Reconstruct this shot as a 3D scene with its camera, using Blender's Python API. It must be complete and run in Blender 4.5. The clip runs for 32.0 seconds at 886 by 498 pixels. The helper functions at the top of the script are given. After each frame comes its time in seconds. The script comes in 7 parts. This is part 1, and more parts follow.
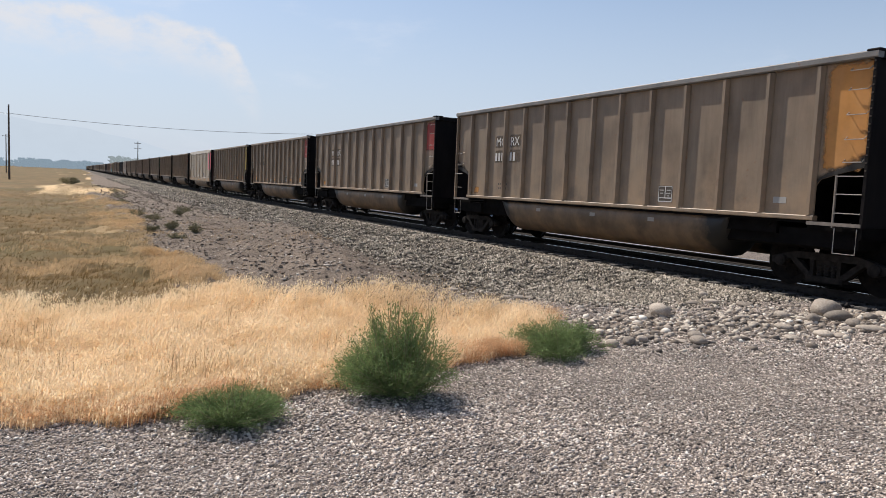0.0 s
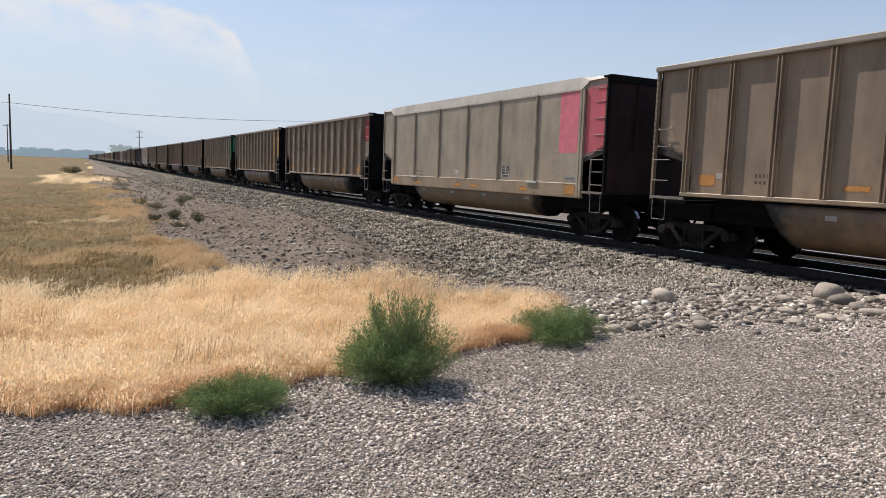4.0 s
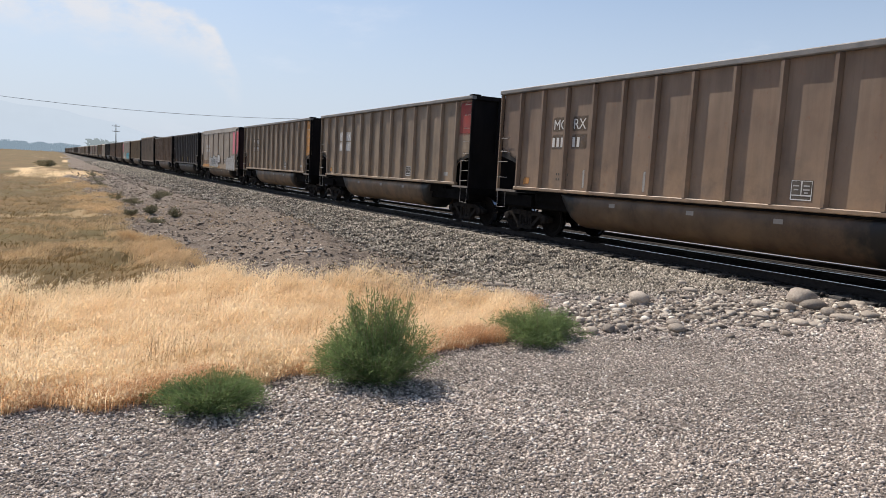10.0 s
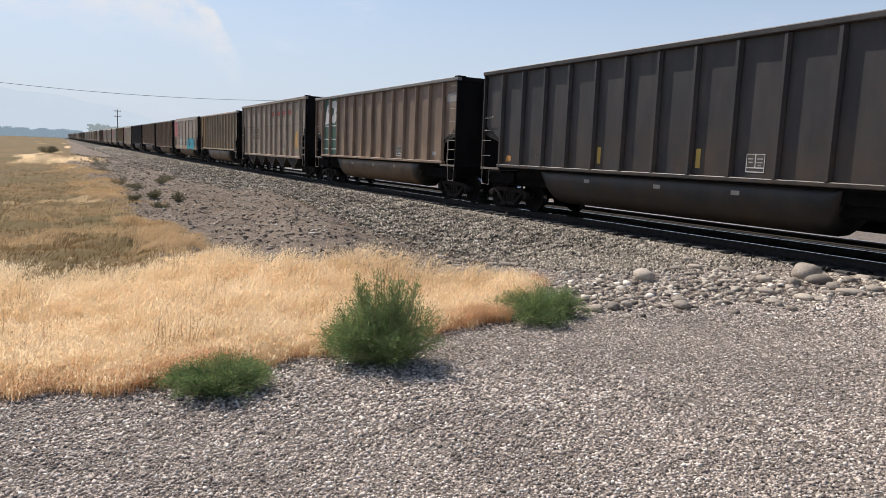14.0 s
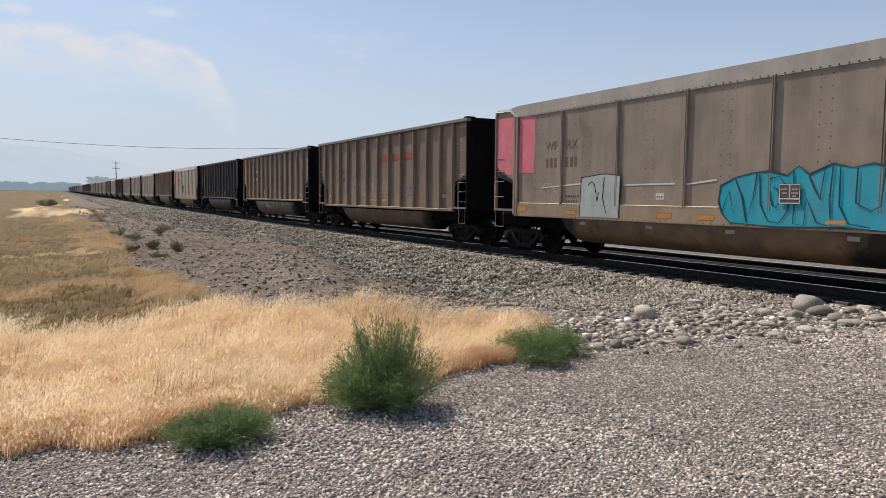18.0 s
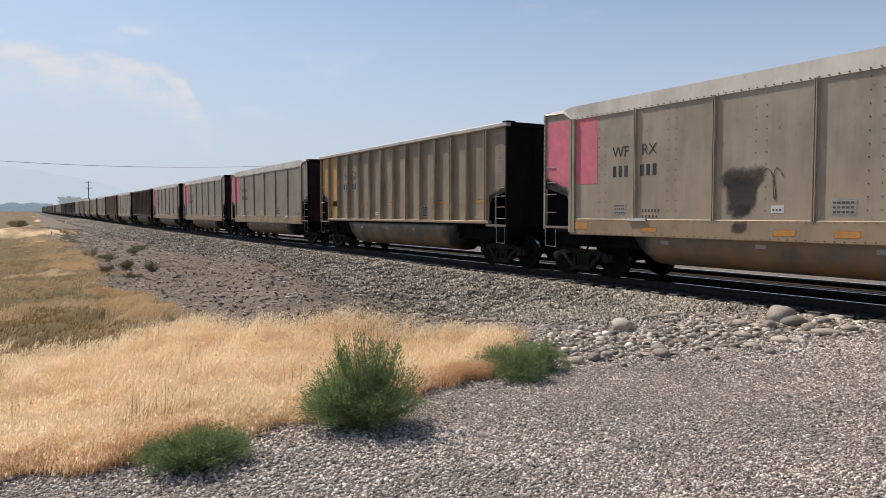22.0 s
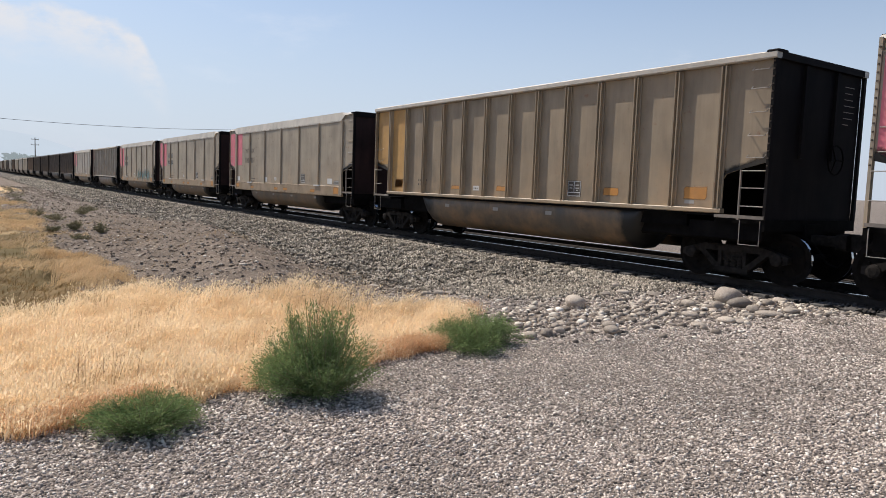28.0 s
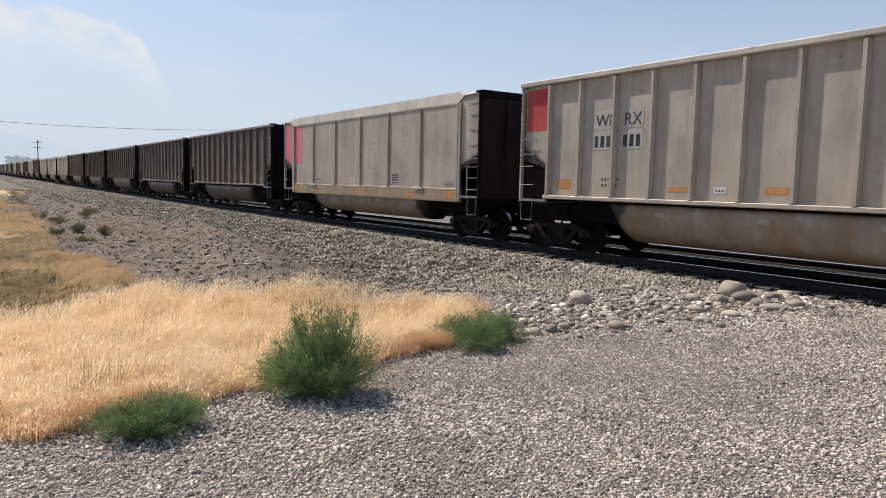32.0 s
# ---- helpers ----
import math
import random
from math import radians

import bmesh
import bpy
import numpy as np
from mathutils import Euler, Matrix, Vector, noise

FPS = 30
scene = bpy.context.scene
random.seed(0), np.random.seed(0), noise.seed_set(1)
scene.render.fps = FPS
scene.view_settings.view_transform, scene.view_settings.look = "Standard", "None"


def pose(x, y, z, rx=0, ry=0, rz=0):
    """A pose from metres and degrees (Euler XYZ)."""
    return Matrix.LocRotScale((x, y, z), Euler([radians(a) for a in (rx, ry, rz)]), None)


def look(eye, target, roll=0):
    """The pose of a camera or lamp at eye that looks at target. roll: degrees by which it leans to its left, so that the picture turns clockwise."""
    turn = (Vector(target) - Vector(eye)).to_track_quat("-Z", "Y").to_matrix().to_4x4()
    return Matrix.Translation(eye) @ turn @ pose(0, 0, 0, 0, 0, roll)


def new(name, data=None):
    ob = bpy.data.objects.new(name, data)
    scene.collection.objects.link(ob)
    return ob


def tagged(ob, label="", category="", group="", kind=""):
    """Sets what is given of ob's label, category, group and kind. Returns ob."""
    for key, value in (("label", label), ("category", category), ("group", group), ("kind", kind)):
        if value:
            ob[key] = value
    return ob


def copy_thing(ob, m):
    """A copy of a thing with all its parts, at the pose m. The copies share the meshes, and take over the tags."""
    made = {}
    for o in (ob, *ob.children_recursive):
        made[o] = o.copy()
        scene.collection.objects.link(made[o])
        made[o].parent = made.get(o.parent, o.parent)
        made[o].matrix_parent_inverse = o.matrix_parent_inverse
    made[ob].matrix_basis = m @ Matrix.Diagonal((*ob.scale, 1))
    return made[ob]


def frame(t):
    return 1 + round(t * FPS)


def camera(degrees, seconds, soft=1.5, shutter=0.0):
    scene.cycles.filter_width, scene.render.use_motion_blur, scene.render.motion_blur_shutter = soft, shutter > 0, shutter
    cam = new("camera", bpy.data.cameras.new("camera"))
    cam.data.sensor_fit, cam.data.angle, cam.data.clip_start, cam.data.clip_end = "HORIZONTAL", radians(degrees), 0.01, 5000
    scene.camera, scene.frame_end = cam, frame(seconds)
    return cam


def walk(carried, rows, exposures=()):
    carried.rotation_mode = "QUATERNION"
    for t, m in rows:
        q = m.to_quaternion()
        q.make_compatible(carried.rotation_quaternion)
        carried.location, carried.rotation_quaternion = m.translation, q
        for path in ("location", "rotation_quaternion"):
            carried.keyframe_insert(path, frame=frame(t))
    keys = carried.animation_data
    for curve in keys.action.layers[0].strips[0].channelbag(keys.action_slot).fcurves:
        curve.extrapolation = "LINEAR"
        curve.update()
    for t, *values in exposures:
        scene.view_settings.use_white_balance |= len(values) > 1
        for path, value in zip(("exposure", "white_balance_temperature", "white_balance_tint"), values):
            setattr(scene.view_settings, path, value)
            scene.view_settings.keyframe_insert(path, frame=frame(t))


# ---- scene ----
# ---- camera: a standing person, turning slowly ----
EYE = (0.0, 0.0, 1.65)
PATH = [
    (0, pose(*EYE, 84.98, -2.47, -27.40)),
    (0.5, pose(*EYE, 85.11, -2.66, -27.44)),
    (1, pose(*EYE, 85.17, -2.65, -27.51)),
    (1.5, pose(*EYE, 84.96, -2.79, -27.54)),
    (2, pose(*EYE, 84.94, -2.98, -27.57)),
    (2.5, pose(*EYE, 84.80, -2.81, -27.54)),
    (3, pose(*EYE, 84.18, -2.57, -27.34)),
    (3.5, pose(*EYE, 83.99, -1.99, -27.22)),
    (5.5, pose(*EYE, 83.21, -2.67, -27.52)),
    (6, pose(*EYE, 83.13, -2.94, -27.65)),
    (6.5, pose(*EYE, 83.21, -2.96, -27.69)),
    (7, pose(*EYE, 83.39, -2.55, -27.76)),
    (7.5, pose(*EYE, 83.54, -2.54, -27.83)),
    (8, pose(*EYE, 83.33, -2.55, -27.76)),
    (8.5, pose(*EYE, 83.14, -2.69, -27.73)),
    (9, pose(*EYE, 83.38, -2.92, -27.93)),
    (9.5, pose(*EYE, 83.70, -2.94, -28.42)),
    (10, pose(*EYE, 83.98, -3.07, -28.83)),
    (10.5, pose(*EYE, 83.81, -2.60, -29.09)),
    (11, pose(*EYE, 83.43, -1.78, -28.83)),
    (11.5, pose(*EYE, 83.21, -2.18, -28.52)),
    (12, pose(*EYE, 83.13, -2.30, -28.69)),
    (12.5, pose(*EYE, 82.92, -2.30, -28.76)),
    (13, pose(*EYE, 82.68, -2.32, -28.81)),
    (13.5, pose(*EYE, 82.38, -2.26, -28.75)),
    (15.5, pose(*EYE, 82.85, -2.06, -28.26)),
    (16, pose(*EYE, 83.26, -1.86, -28.50)),
    (16.5, pose(*EYE, 83.77, -2.00, -28.79)),
    (17, pose(*EYE, 84.17, -2.07, -28.72)),
    (17.5, pose(*EYE, 84.91, -1.56, -28.88)),
    (18, pose(*EYE, 85.78, -0.59, -28.86)),
    (18.5, pose(*EYE, 85.40, 0.09, -28.65)),
    (19, pose(*EYE, 85.36, 0.70, -28.95)),
    (19.5, pose(*EYE, 85.85, 1.21, -29.25)),
    (20, pose(*EYE, 85.96, 1.55, -29.39)),
    (20.5, pose(*EYE, 86.42, 0.98, -29.60)),
    (21, pose(*EYE, 86.72, 0.45, -29.86)),
    (21.5, pose(*EYE, 87.00, 0.10, -30.29)),
    (22, pose(*EYE, 87.09, 0.08, -30.70)),
    (22.5, pose(*EYE, 86.99, -0.31, -31.16)),
    (23, pose(*EYE, 86.68, -1.14, -31.54)),
    (23.5, pose(*EYE, 86.43, -0.75, -31.93)),
    (24, pose(*EYE, 86.05, -0.63, -32.24)),
    (24.5, pose(*EYE, 85.80, -0.72, -32.77)),
    (25, pose(*EYE, 85.44, -0.72, -33.45)),
    (25.5, pose(*EYE, 85.20, -0.89, -33.74)),
    (27.5, pose(*EYE, 84.65, -2.40, -33.97)),
    (28, pose(*EYE, 84.93, -2.09, -33.98)),
    (28.5, pose(*EYE, 85.06, -1.82, -33.78)),
    (29, pose(*EYE, 84.82, -1.55, -33.72)),
    (29.5, pose(*EYE, 84.56, -1.32, -33.73)),
    (30, pose(*EYE, 84.58, -1.19, -33.81)),
    (30.5, pose(*EYE, 84.61, -1.09, -33.88)),
    (31, pose(*EYE, 84.55, -1.07, -33.83)),
    (31.5, pose(*EYE, 84.56, -1.22, -33.78)),
    (32, pose(*EYE, 84.70, -1.30, -33.79)),
]
cam = camera(64.2, 32.0, soft=0.5)
# the phone darkens its picture a little while more sky is in view
walk(cam, PATH, [(0, 0.02), (9, 0.06), (16, 0.06), (18.5, -0.07), (24, -0.07), (27, 0.04), (32, 0.06)])

# ---- sky, sun ----
SUN_TO = Vector((-1.0, 3.3, 4.3)).normalized()
world = bpy.data.worlds.new("sky")
scene.world = world
world.use_nodes = True
wn, wl = world.node_tree.nodes, world.node_tree.links
wn.clear()
w_out = wn.new("ShaderNodeOutputWorld")
w_bg = wn.new("ShaderNodeBackground")
w_sky = wn.new("ShaderNodeTexSky")
w_sky.sky_type = "NISHITA"
w_sky.sun_disc = False
w_sky.sun_elevation = math.asin(SUN_TO.z)
w_sky.sun_rotation = math.atan2(SUN_TO.x, SUN_TO.y)
w_sky.air_density, w_sky.dust_density, w_sky.ozone_density = 1.0, 1.0, 3.0
w_bg.inputs["Strength"].default_value = 0.121
w_co = wn.new("ShaderNodeTexCoord")


def w_math(op, a, b=None, c=None):
    n = wn.new("ShaderNodeMath")
    n.operation = op
    for i, v in enumerate((a, b, c)):
        if v is None:
            continue
        if isinstance(v, (int, float)):
            n.inputs[i].default_value = v
        else:
            wl.new(v, n.inputs[i])
    return n.outputs[0]


def w_step(v, lo, hi, top=1.0):
    n = wn.new("ShaderNodeMapRange")
    n.interpolation_type = "SMOOTHSTEP"
    n.inputs["From Min"].default_value, n.inputs["From Max"].default_value, n.inputs["To Max"].default_value = lo, hi, top
    wl.new(v, n.inputs["Value"])
    return n.outputs["Result"]


def w_noise(vec, scale, detail):
    n = wn.new("ShaderNodeTexNoise")
    n.inputs["Scale"].default_value, n.inputs["Detail"].default_value, n.inputs["Roughness"].default_value = scale, detail, 0.6
    wl.new(vec, n.inputs["Vector"])
    return n.outputs["Fac"]


def w_blend(fac, a, b):
    n = wn.new("ShaderNodeMix")
    n.data_type = "RGBA"
    wl.new(fac, n.inputs["Factor"])
    for key, v in (("A", a), ("B", b)):
        if isinstance(v, tuple):
            n.inputs[key].default_value = (*v, 1)
        else:
            wl.new(v, n.inputs[key])
    return n.outputs["Result"]


w_sep = wn.new("ShaderNodeSeparateXYZ")
wl.new(w_co.outputs["Generated"], w_sep.inputs[0])
w_ahead = w_math("MAXIMUM", w_sep.outputs["Y"], 0.05)
w_u, w_v = w_math("DIVIDE", w_sep.outputs["X"], w_ahead), w_math("DIVIDE", w_sep.outputs["Z"], w_ahead)
w_uv = wn.new("ShaderNodeCombineXYZ")
wl.new(w_u, w_uv.inputs[0])
wl.new(w_math("MULTIPLY", w_v, 1.6), w_uv.inputs[1])
# smoke haze: the sky pales towards the horizon
w_col = w_blend(w_step(w_sep.outputs["Z"], 0.44, -0.03, 0.92), w_sky.outputs["Color"], (4.72, 5.3, 6.3))
# a bank of fair-weather cloud over the far end of the line: billowed on top, melting into haze below
w_crest = wn.new("ShaderNodeValToRGB")
CREST = ((-0.6, 0.200), (-0.05, 0.205), (0.015, 0.212), (0.050, 0.202), (0.080, 0.210), (0.128, 0.201), (0.165, 0.196), (0.187, 0.185), (0.203, 0.166), (0.222, 0.13), (0.26, 0.06))
for i, (u, v) in enumerate(CREST):
    stop = w_crest.color_ramp.elements[i] if i < 2 else w_crest.color_ramp.elements.new(u + 0.6)
    stop.position, stop.color = u + 0.6, (4 * v, 4 * v, 4 * v, 1)
wl.new(w_math("ADD", w_u, 0.6), w_crest.inputs["Fac"])
w_top = w_math("MULTIPLY", w_crest.outputs["Color"], 0.25)
w_bil = w_math("MULTIPLY", w_math("SUBTRACT", w_noise(w_uv.outputs[0], 34.0, 7.0), 0.5), 0.026)
w_deep = w_math("ADD", w_math("SUBTRACT", w_top, w_v), w_bil)
w_bank = w_math("MULTIPLY", w_step(w_deep, -0.002, 0.012), w_math("MULTIPLY", w_step(w_deep, 0.085, 0.012), w_step(w_u, 0.235, 0.195)))
w_bank = w_math("MULTIPLY", w_bank, w_step(w_noise(w_uv.outputs[0], 20.0, 6.0), 0.25, 0.62, 0.9))
w_col = w_blend(w_bank, w_col, (6.35, 6.35, 6.6))


def w_puff(u0, v0, ru, rv, top):
    """A small torn shred of cloud."""
    du, dv = w_math("DIVIDE", w_math("SUBTRACT", w_u, u0), ru), w_math("DIVIDE", w_math("SUBTRACT", w_v, v0), rv)
    d = w_math("SQRT", w_math("ADD", w_math("MULTIPLY", du, du), w_math("MULTIPLY", dv, dv)))
    d = w_math("ADD", d, w_math("MULTIPLY", w_noise(w_uv.outputs[0], 45.0, 6.0), 1.1))
    return w_step(d, 1.45, 0.5, top)


w_col = w_blend(w_puff(0.131, 0.236, 0.030, 0.009, 0.55), w_col, (6.5, 6.6, 6.9))
w_col = w_blend(w_puff(-0.034, 0.219, 0.034, 0.011, 0.6), w_col, (6.5, 6.6, 6.9))
# thin wisps higher up
w_str = wn.new("ShaderNodeMapping")
w_str.inputs["Scale"].default_value = (2.2, 2.2, 6.5)
wl.new(w_co.outputs["Generated"], w_str.inputs["Vector"])
w_wisp = w_step(w_noise(w_str.outputs["Vector"], 2.3, 7.0), 0.55, 0.8, 0.28)
w_col = w_blend(w_wisp, w_col, (6.9, 7.0, 7.5))
wl.new(w_col, w_bg.inputs["Color"])
wl.new(w_bg.outputs[0], w_out.inputs[0])

sun = new("sun", bpy.data.lights.new("sun", "SUN"))
sun.data.energy, sun.data.angle, sun.data.color = 5.0, radians(0.55), (1.0, 0.93, 0.84)
sun.matrix_world = look(SUN_TO * 50, (0, 0, 0))

# ---- materials ----
def surface(name, c1, c2, scale=6.0, rough=0.8, metal=0.0, bump=0.3, bump_scale=40.0, speck=None, streak=None, island=0.0, vary=0.0, stretch=(1, 1, 1), spec=0.3, translucent=0.0, splash=None, sooty=None):
    """Base colour c1..c2 by noise, with fine relief; speck=(colour, scale, share) for spots, streak=(colour, share) for runs down a wall;
    island / vary: how much single pieces differ in brightness."""
    m = bpy.data.materials.new(name)
    m.use_nodes = True
    n, l = m.node_tree.nodes, m.node_tree.links
    b = n["Principled BSDF"]
    b.inputs["Roughness"].default_value, b.inputs["Metallic"].default_value = rough, metal
    b.inputs["Specular IOR Level"].default_value = spec
    co = n.new("ShaderNodeTexCoord")
    info = n.new("ShaderNodeObjectInfo")
    off = n.new("ShaderNodeVectorMath")
    off.operation = "MULTIPLY_ADD"
    off.inputs[1].default_value = stretch
    mul = n.new("ShaderNodeMath")
    mul.operation = "MULTIPLY"
    mul.inputs[1].default_value = 37.0
    l.new(info.outputs["Random"], mul.inputs[0])
    l.new(co.outputs["Object"], off.inputs[0])
    l.new(mul.outputs[0], off.inputs[2])

    def noise_tex(s, detail=5.0, rough_=0.6):
        t = n.new("ShaderNodeTexNoise")
        t.inputs["Scale"].default_value, t.inputs["Detail"].default_value, t.inputs["Roughness"].default_value = s, detail, rough_
        l.new(off.outputs[0], t.inputs["Vector"])
        return t.outputs["Fac"]

    def ramp(sock, lo, hi):
        r = n.new("ShaderNodeMapRange")
        r.inputs["From Min"].default_value, r.inputs["From Max"].default_value = lo, hi
        l.new(sock, r.inputs["Value"])
        return r.outputs["Result"]

    def mix(fac, a, b_, blend="MIX"):
        x = n.new("ShaderNodeMix")
        x.data_type, x.blend_type = "RGBA", blend
        if isinstance(fac, float):
            x.inputs["Factor"].default_value = fac
        else:
            l.new(fac, x.inputs["Factor"])
        for key, v in (("A", a), ("B", b_)):
            if isinstance(v, tuple):
                x.inputs[key].default_value = (*v, 1)
            else:
                l.new(v, x.inputs[key])
        return x.outputs["Result"]

    col = mix(ramp(noise_tex(scale), 0.32, 0.68), c1, c2)
    if speck:
        col = mix(ramp(noise_tex(speck[1], 4.0, 0.7), 1 - speck[2] * 0.5 - 0.12, 1 - speck[2] * 0.5), col, speck[0])
    if streak:
        st = n.new("ShaderNodeVectorMath")
        st.operation = "MULTIPLY"
        st.inputs[1].default_value = (1.1, 1.1, 0.30)
        l.new(off.outputs[0], st.inputs[0])
        t = n.new("ShaderNodeTexNoise")
        t.inputs["Scale"].default_value, t.inputs["Detail"].default_value = 2.2, 6.0
        l.new(st.outputs[0], t.inputs["Vector"])
        fac = n.new("ShaderNodeMath")
        fac.operation = "MULTIPLY"
        fac.inputs[1].default_value = streak[1]
        l.new(ramp(t.outputs["Fac"], 0.38, 0.72), fac.inputs[0])
        col = mix(fac.outputs[0], col, streak[0])
    if streak:
        # narrow runs and scuffs
        st2 = n.new("ShaderNodeVectorMath")
        st2.operation = "MULTIPLY"
        st2.inputs[1].default_value = (1.0, 1.0, 0.06)
        l.new(off.outputs[0], st2.inputs[0])
        t2 = n.new("ShaderNodeTexNoise")
        t2.inputs["Scale"].default_value, t2.inputs["Detail"].default_value, t2.inputs["Roughness"].default_value = 9.0, 6.0, 0.7
        l.new(st2.outputs[0], t2.inputs["Vector"])
        f2 = n.new("ShaderNodeMath")
        f2.operation = "MULTIPLY"
        f2.inputs[1].default_value = 0.42 * streak[1]
        l.new(ramp(t2.outputs["Fac"], 0.46, 0.70), f2.inputs[0])
        col = mix(f2.outputs[0], col, tuple(0.38 * q for q in c1))
    if splash:
        # dust thrown up from the line: ragged blotches low on the side
        sp = n.new("ShaderNodeSeparateXYZ")
        l.new(co.outputs["Object"], sp.inputs[0])
        low = ramp(sp.outputs["Z"], splash[2], splash[1])
        both = n.new("ShaderNodeMath")
        both.operation = "MULTIPLY"
        l.new(low, both.inputs[0])
        l.new(ramp(noise_tex(1.5, 6.0, 0.65), 0.40, 0.66), both.inputs[1])
        col = mix(both.outputs[0], col, splash[0])
    if sooty:
        # coal dust caked on towards both ends
        sp = n.new("ShaderNodeSeparateXYZ")
        l.new(co.outputs["Object"], sp.inputs[0])
        far_ = n.new("ShaderNodeMath")
        far_.operation = "ABSOLUTE"
        l.new(sp.outputs["Y"], far_.inputs[0])
        jag = n.new("ShaderNodeMath")
        jag.operation = "MULTIPLY_ADD"
        jag.inputs[1].default_value = 1.5
        l.new(noise_tex(1.1, 5.0, 0.6), jag.inputs[0])
        l.new(far_.outputs[0], jag.inputs[2])
        col = mix(ramp(jag.outputs[0], sooty, sooty + 0.35), col, (0.010, 0.009, 0.008))
    rnd = None
    if island:
        rnd, amount = n.new("ShaderNodeNewGeometry").outputs["Random Per Island"], island
    elif vary:
        rnd, amount = info.outputs["Random"], vary
    if rnd is not None:
        r = n.new("ShaderNodeMapRange")
        r.inputs["To Min"].default_value, r.inputs["To Max"].default_value = 1 - amount, 1 + amount
        l.new(rnd, r.inputs["Value"])
        hs = n.new("ShaderNodeHueSaturation")
        l.new(r.outputs["Result"], hs.inputs["Value"])
        l.new(col, hs.inputs["Color"])
        col = hs.outputs["Color"]
    l.new(col, b.inputs["Base Color"])
    if bump:
        bp = n.new("ShaderNodeBump")
        bp.inputs["Strength"].default_value, bp.inputs["Distance"].default_value = bump, 0.02
        l.new(noise_tex(bump_scale, 3.0), bp.inputs["Height"])
        l.new(bp.outputs["Normal"], b.inputs["Normal"])
    if translucent:
        tr = n.new("ShaderNodeBsdfTranslucent")
        l.new(col, tr.inputs["Color"])
        ms = n.new("ShaderNodeMixShader")
        ms.inputs[0].default_value = translucent
        l.new(b.outputs[0], ms.inputs[1])
        l.new(tr.outputs[0], ms.inputs[2])
        l.new(ms.outputs[0], n["Material Output"].inputs["Surface"])
    return m


def paint(name, c, dust=(0.30, 0.25, 0.20), amount=0.55, rough=0.55, sooty=None):
    """Weathered car paint: soot and dust in broad clouds and soft runs, rust spots."""
    d = tuple(x * 0.62 for x in c)
    k = min(1.0, sum(c) / 0.3)
    dirty = tuple(k * (0.55 * u + 0.45 * v) for u, v in zip(dust, (0.36, 0.21, 0.10)))
    return surface(name, c, d, sooty=sooty, splash=(dirty, 1.35, 2.7), scale=0.9, rough=rough, bump=0.05, bump_scale=9.0, speck=((0.20 * k, 0.085 * k, 0.04 * k), 5.0, 0.50), streak=(dust, amount), spec=0.5)


PAINT = {
    "tan": paint("tan_paint", (0.250, 0.179, 0.119), (0.345, 0.267, 0.186)),
    "brown": paint("brown_paint", (0.222, 0.146, 0.096), (0.305, 0.222, 0.155)),
    "dark": paint("dark_brown_paint", (0.115, 0.085, 0.066), (0.19, 0.15, 0.12)),
    "olive": paint("grey_brown_paint", (0.315, 0.240, 0.158), (0.43, 0.335, 0.225)),
    "black": paint("black_paint", (0.036, 0.032, 0.031), (0.078, 0.064, 0.056), 0.6),
    "grey": paint("silver_grey_paint", (0.45, 0.395, 0.325), (0.54, 0.475, 0.39), 0.5),
    "taupe": paint("taupe_paint", (0.395, 0.325, 0.238), (0.49, 0.405, 0.293), 0.5),
    "umber": paint("umber_taupe_paint", (0.305, 0.252, 0.190), (0.40, 0.33, 0.245), 0.5),
    "red_brown": paint("red_brown_flat_paint", (0.315, 0.245, 0.182), (0.40, 0.32, 0.245), 0.5),
}
CHORD = paint("chord_paint", (0.215, 0.205, 0.195), (0.30, 0.275, 0.245), 0.4)
CHORD_TAN = paint("tan_chord_paint", (0.33, 0.285, 0.235), (0.40, 0.345, 0.285), 0.4)
CHORD_PALE = paint("pale_chord_paint", (0.60, 0.545, 0.465), (0.65, 0.59, 0.51), 0.4)
BAND = paint("tan_band_paint", (0.35, 0.25, 0.145), (0.40, 0.32, 0.23), 0.6)
# tub tones: each darker than its body paint, streaked with brown dust
TUB_TONES = {k: paint(k + "_tub", tuple(x * 0.52 for x in c), (0.165, 0.112, 0.070) if k != "black" else (0.05, 0.043, 0.038), 0.6, sooty=4.35) for k, c in
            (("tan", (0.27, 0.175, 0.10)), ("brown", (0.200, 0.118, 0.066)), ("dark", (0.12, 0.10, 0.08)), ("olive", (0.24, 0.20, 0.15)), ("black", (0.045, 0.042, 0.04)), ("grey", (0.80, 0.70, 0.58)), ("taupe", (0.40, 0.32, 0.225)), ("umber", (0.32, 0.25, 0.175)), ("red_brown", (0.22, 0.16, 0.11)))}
# soot, with the shade under the cars put into the near-black tone
SOOT_SHADE = surface("shaded_sooty_steel", (0.005, 0.0045, 0.0045), (0.010, 0.009, 0.0085), scale=4.0, rough=0.9, bump=0.2, bump_scale=30.0, spec=0.05)
TRUCK_M = surface("greasy_cast_steel", (0.010, 0.0088, 0.008), (0.036, 0.030, 0.026), scale=7.0, rough=0.85, bump=0.3, bump_scale=50.0, spec=0.1)
WHEEL_M = surface("rusty_wheel_steel", (0.006, 0.005, 0.0045), (0.014, 0.011, 0.009), scale=8.0, rough=0.8, bump=0.15, spec=0.1)
TREAD_M = surface("polished_tread_steel", (0.50, 0.49, 0.47), (0.60, 0.58, 0.56), rough=0.16, metal=1.0, bump=0.0)
BAR_M = surface("bare_steel_bar", (0.34, 0.30, 0.26), (0.50, 0.45, 0.40), scale=20.0, rough=0.5, metal=0.3, bump=0.0)
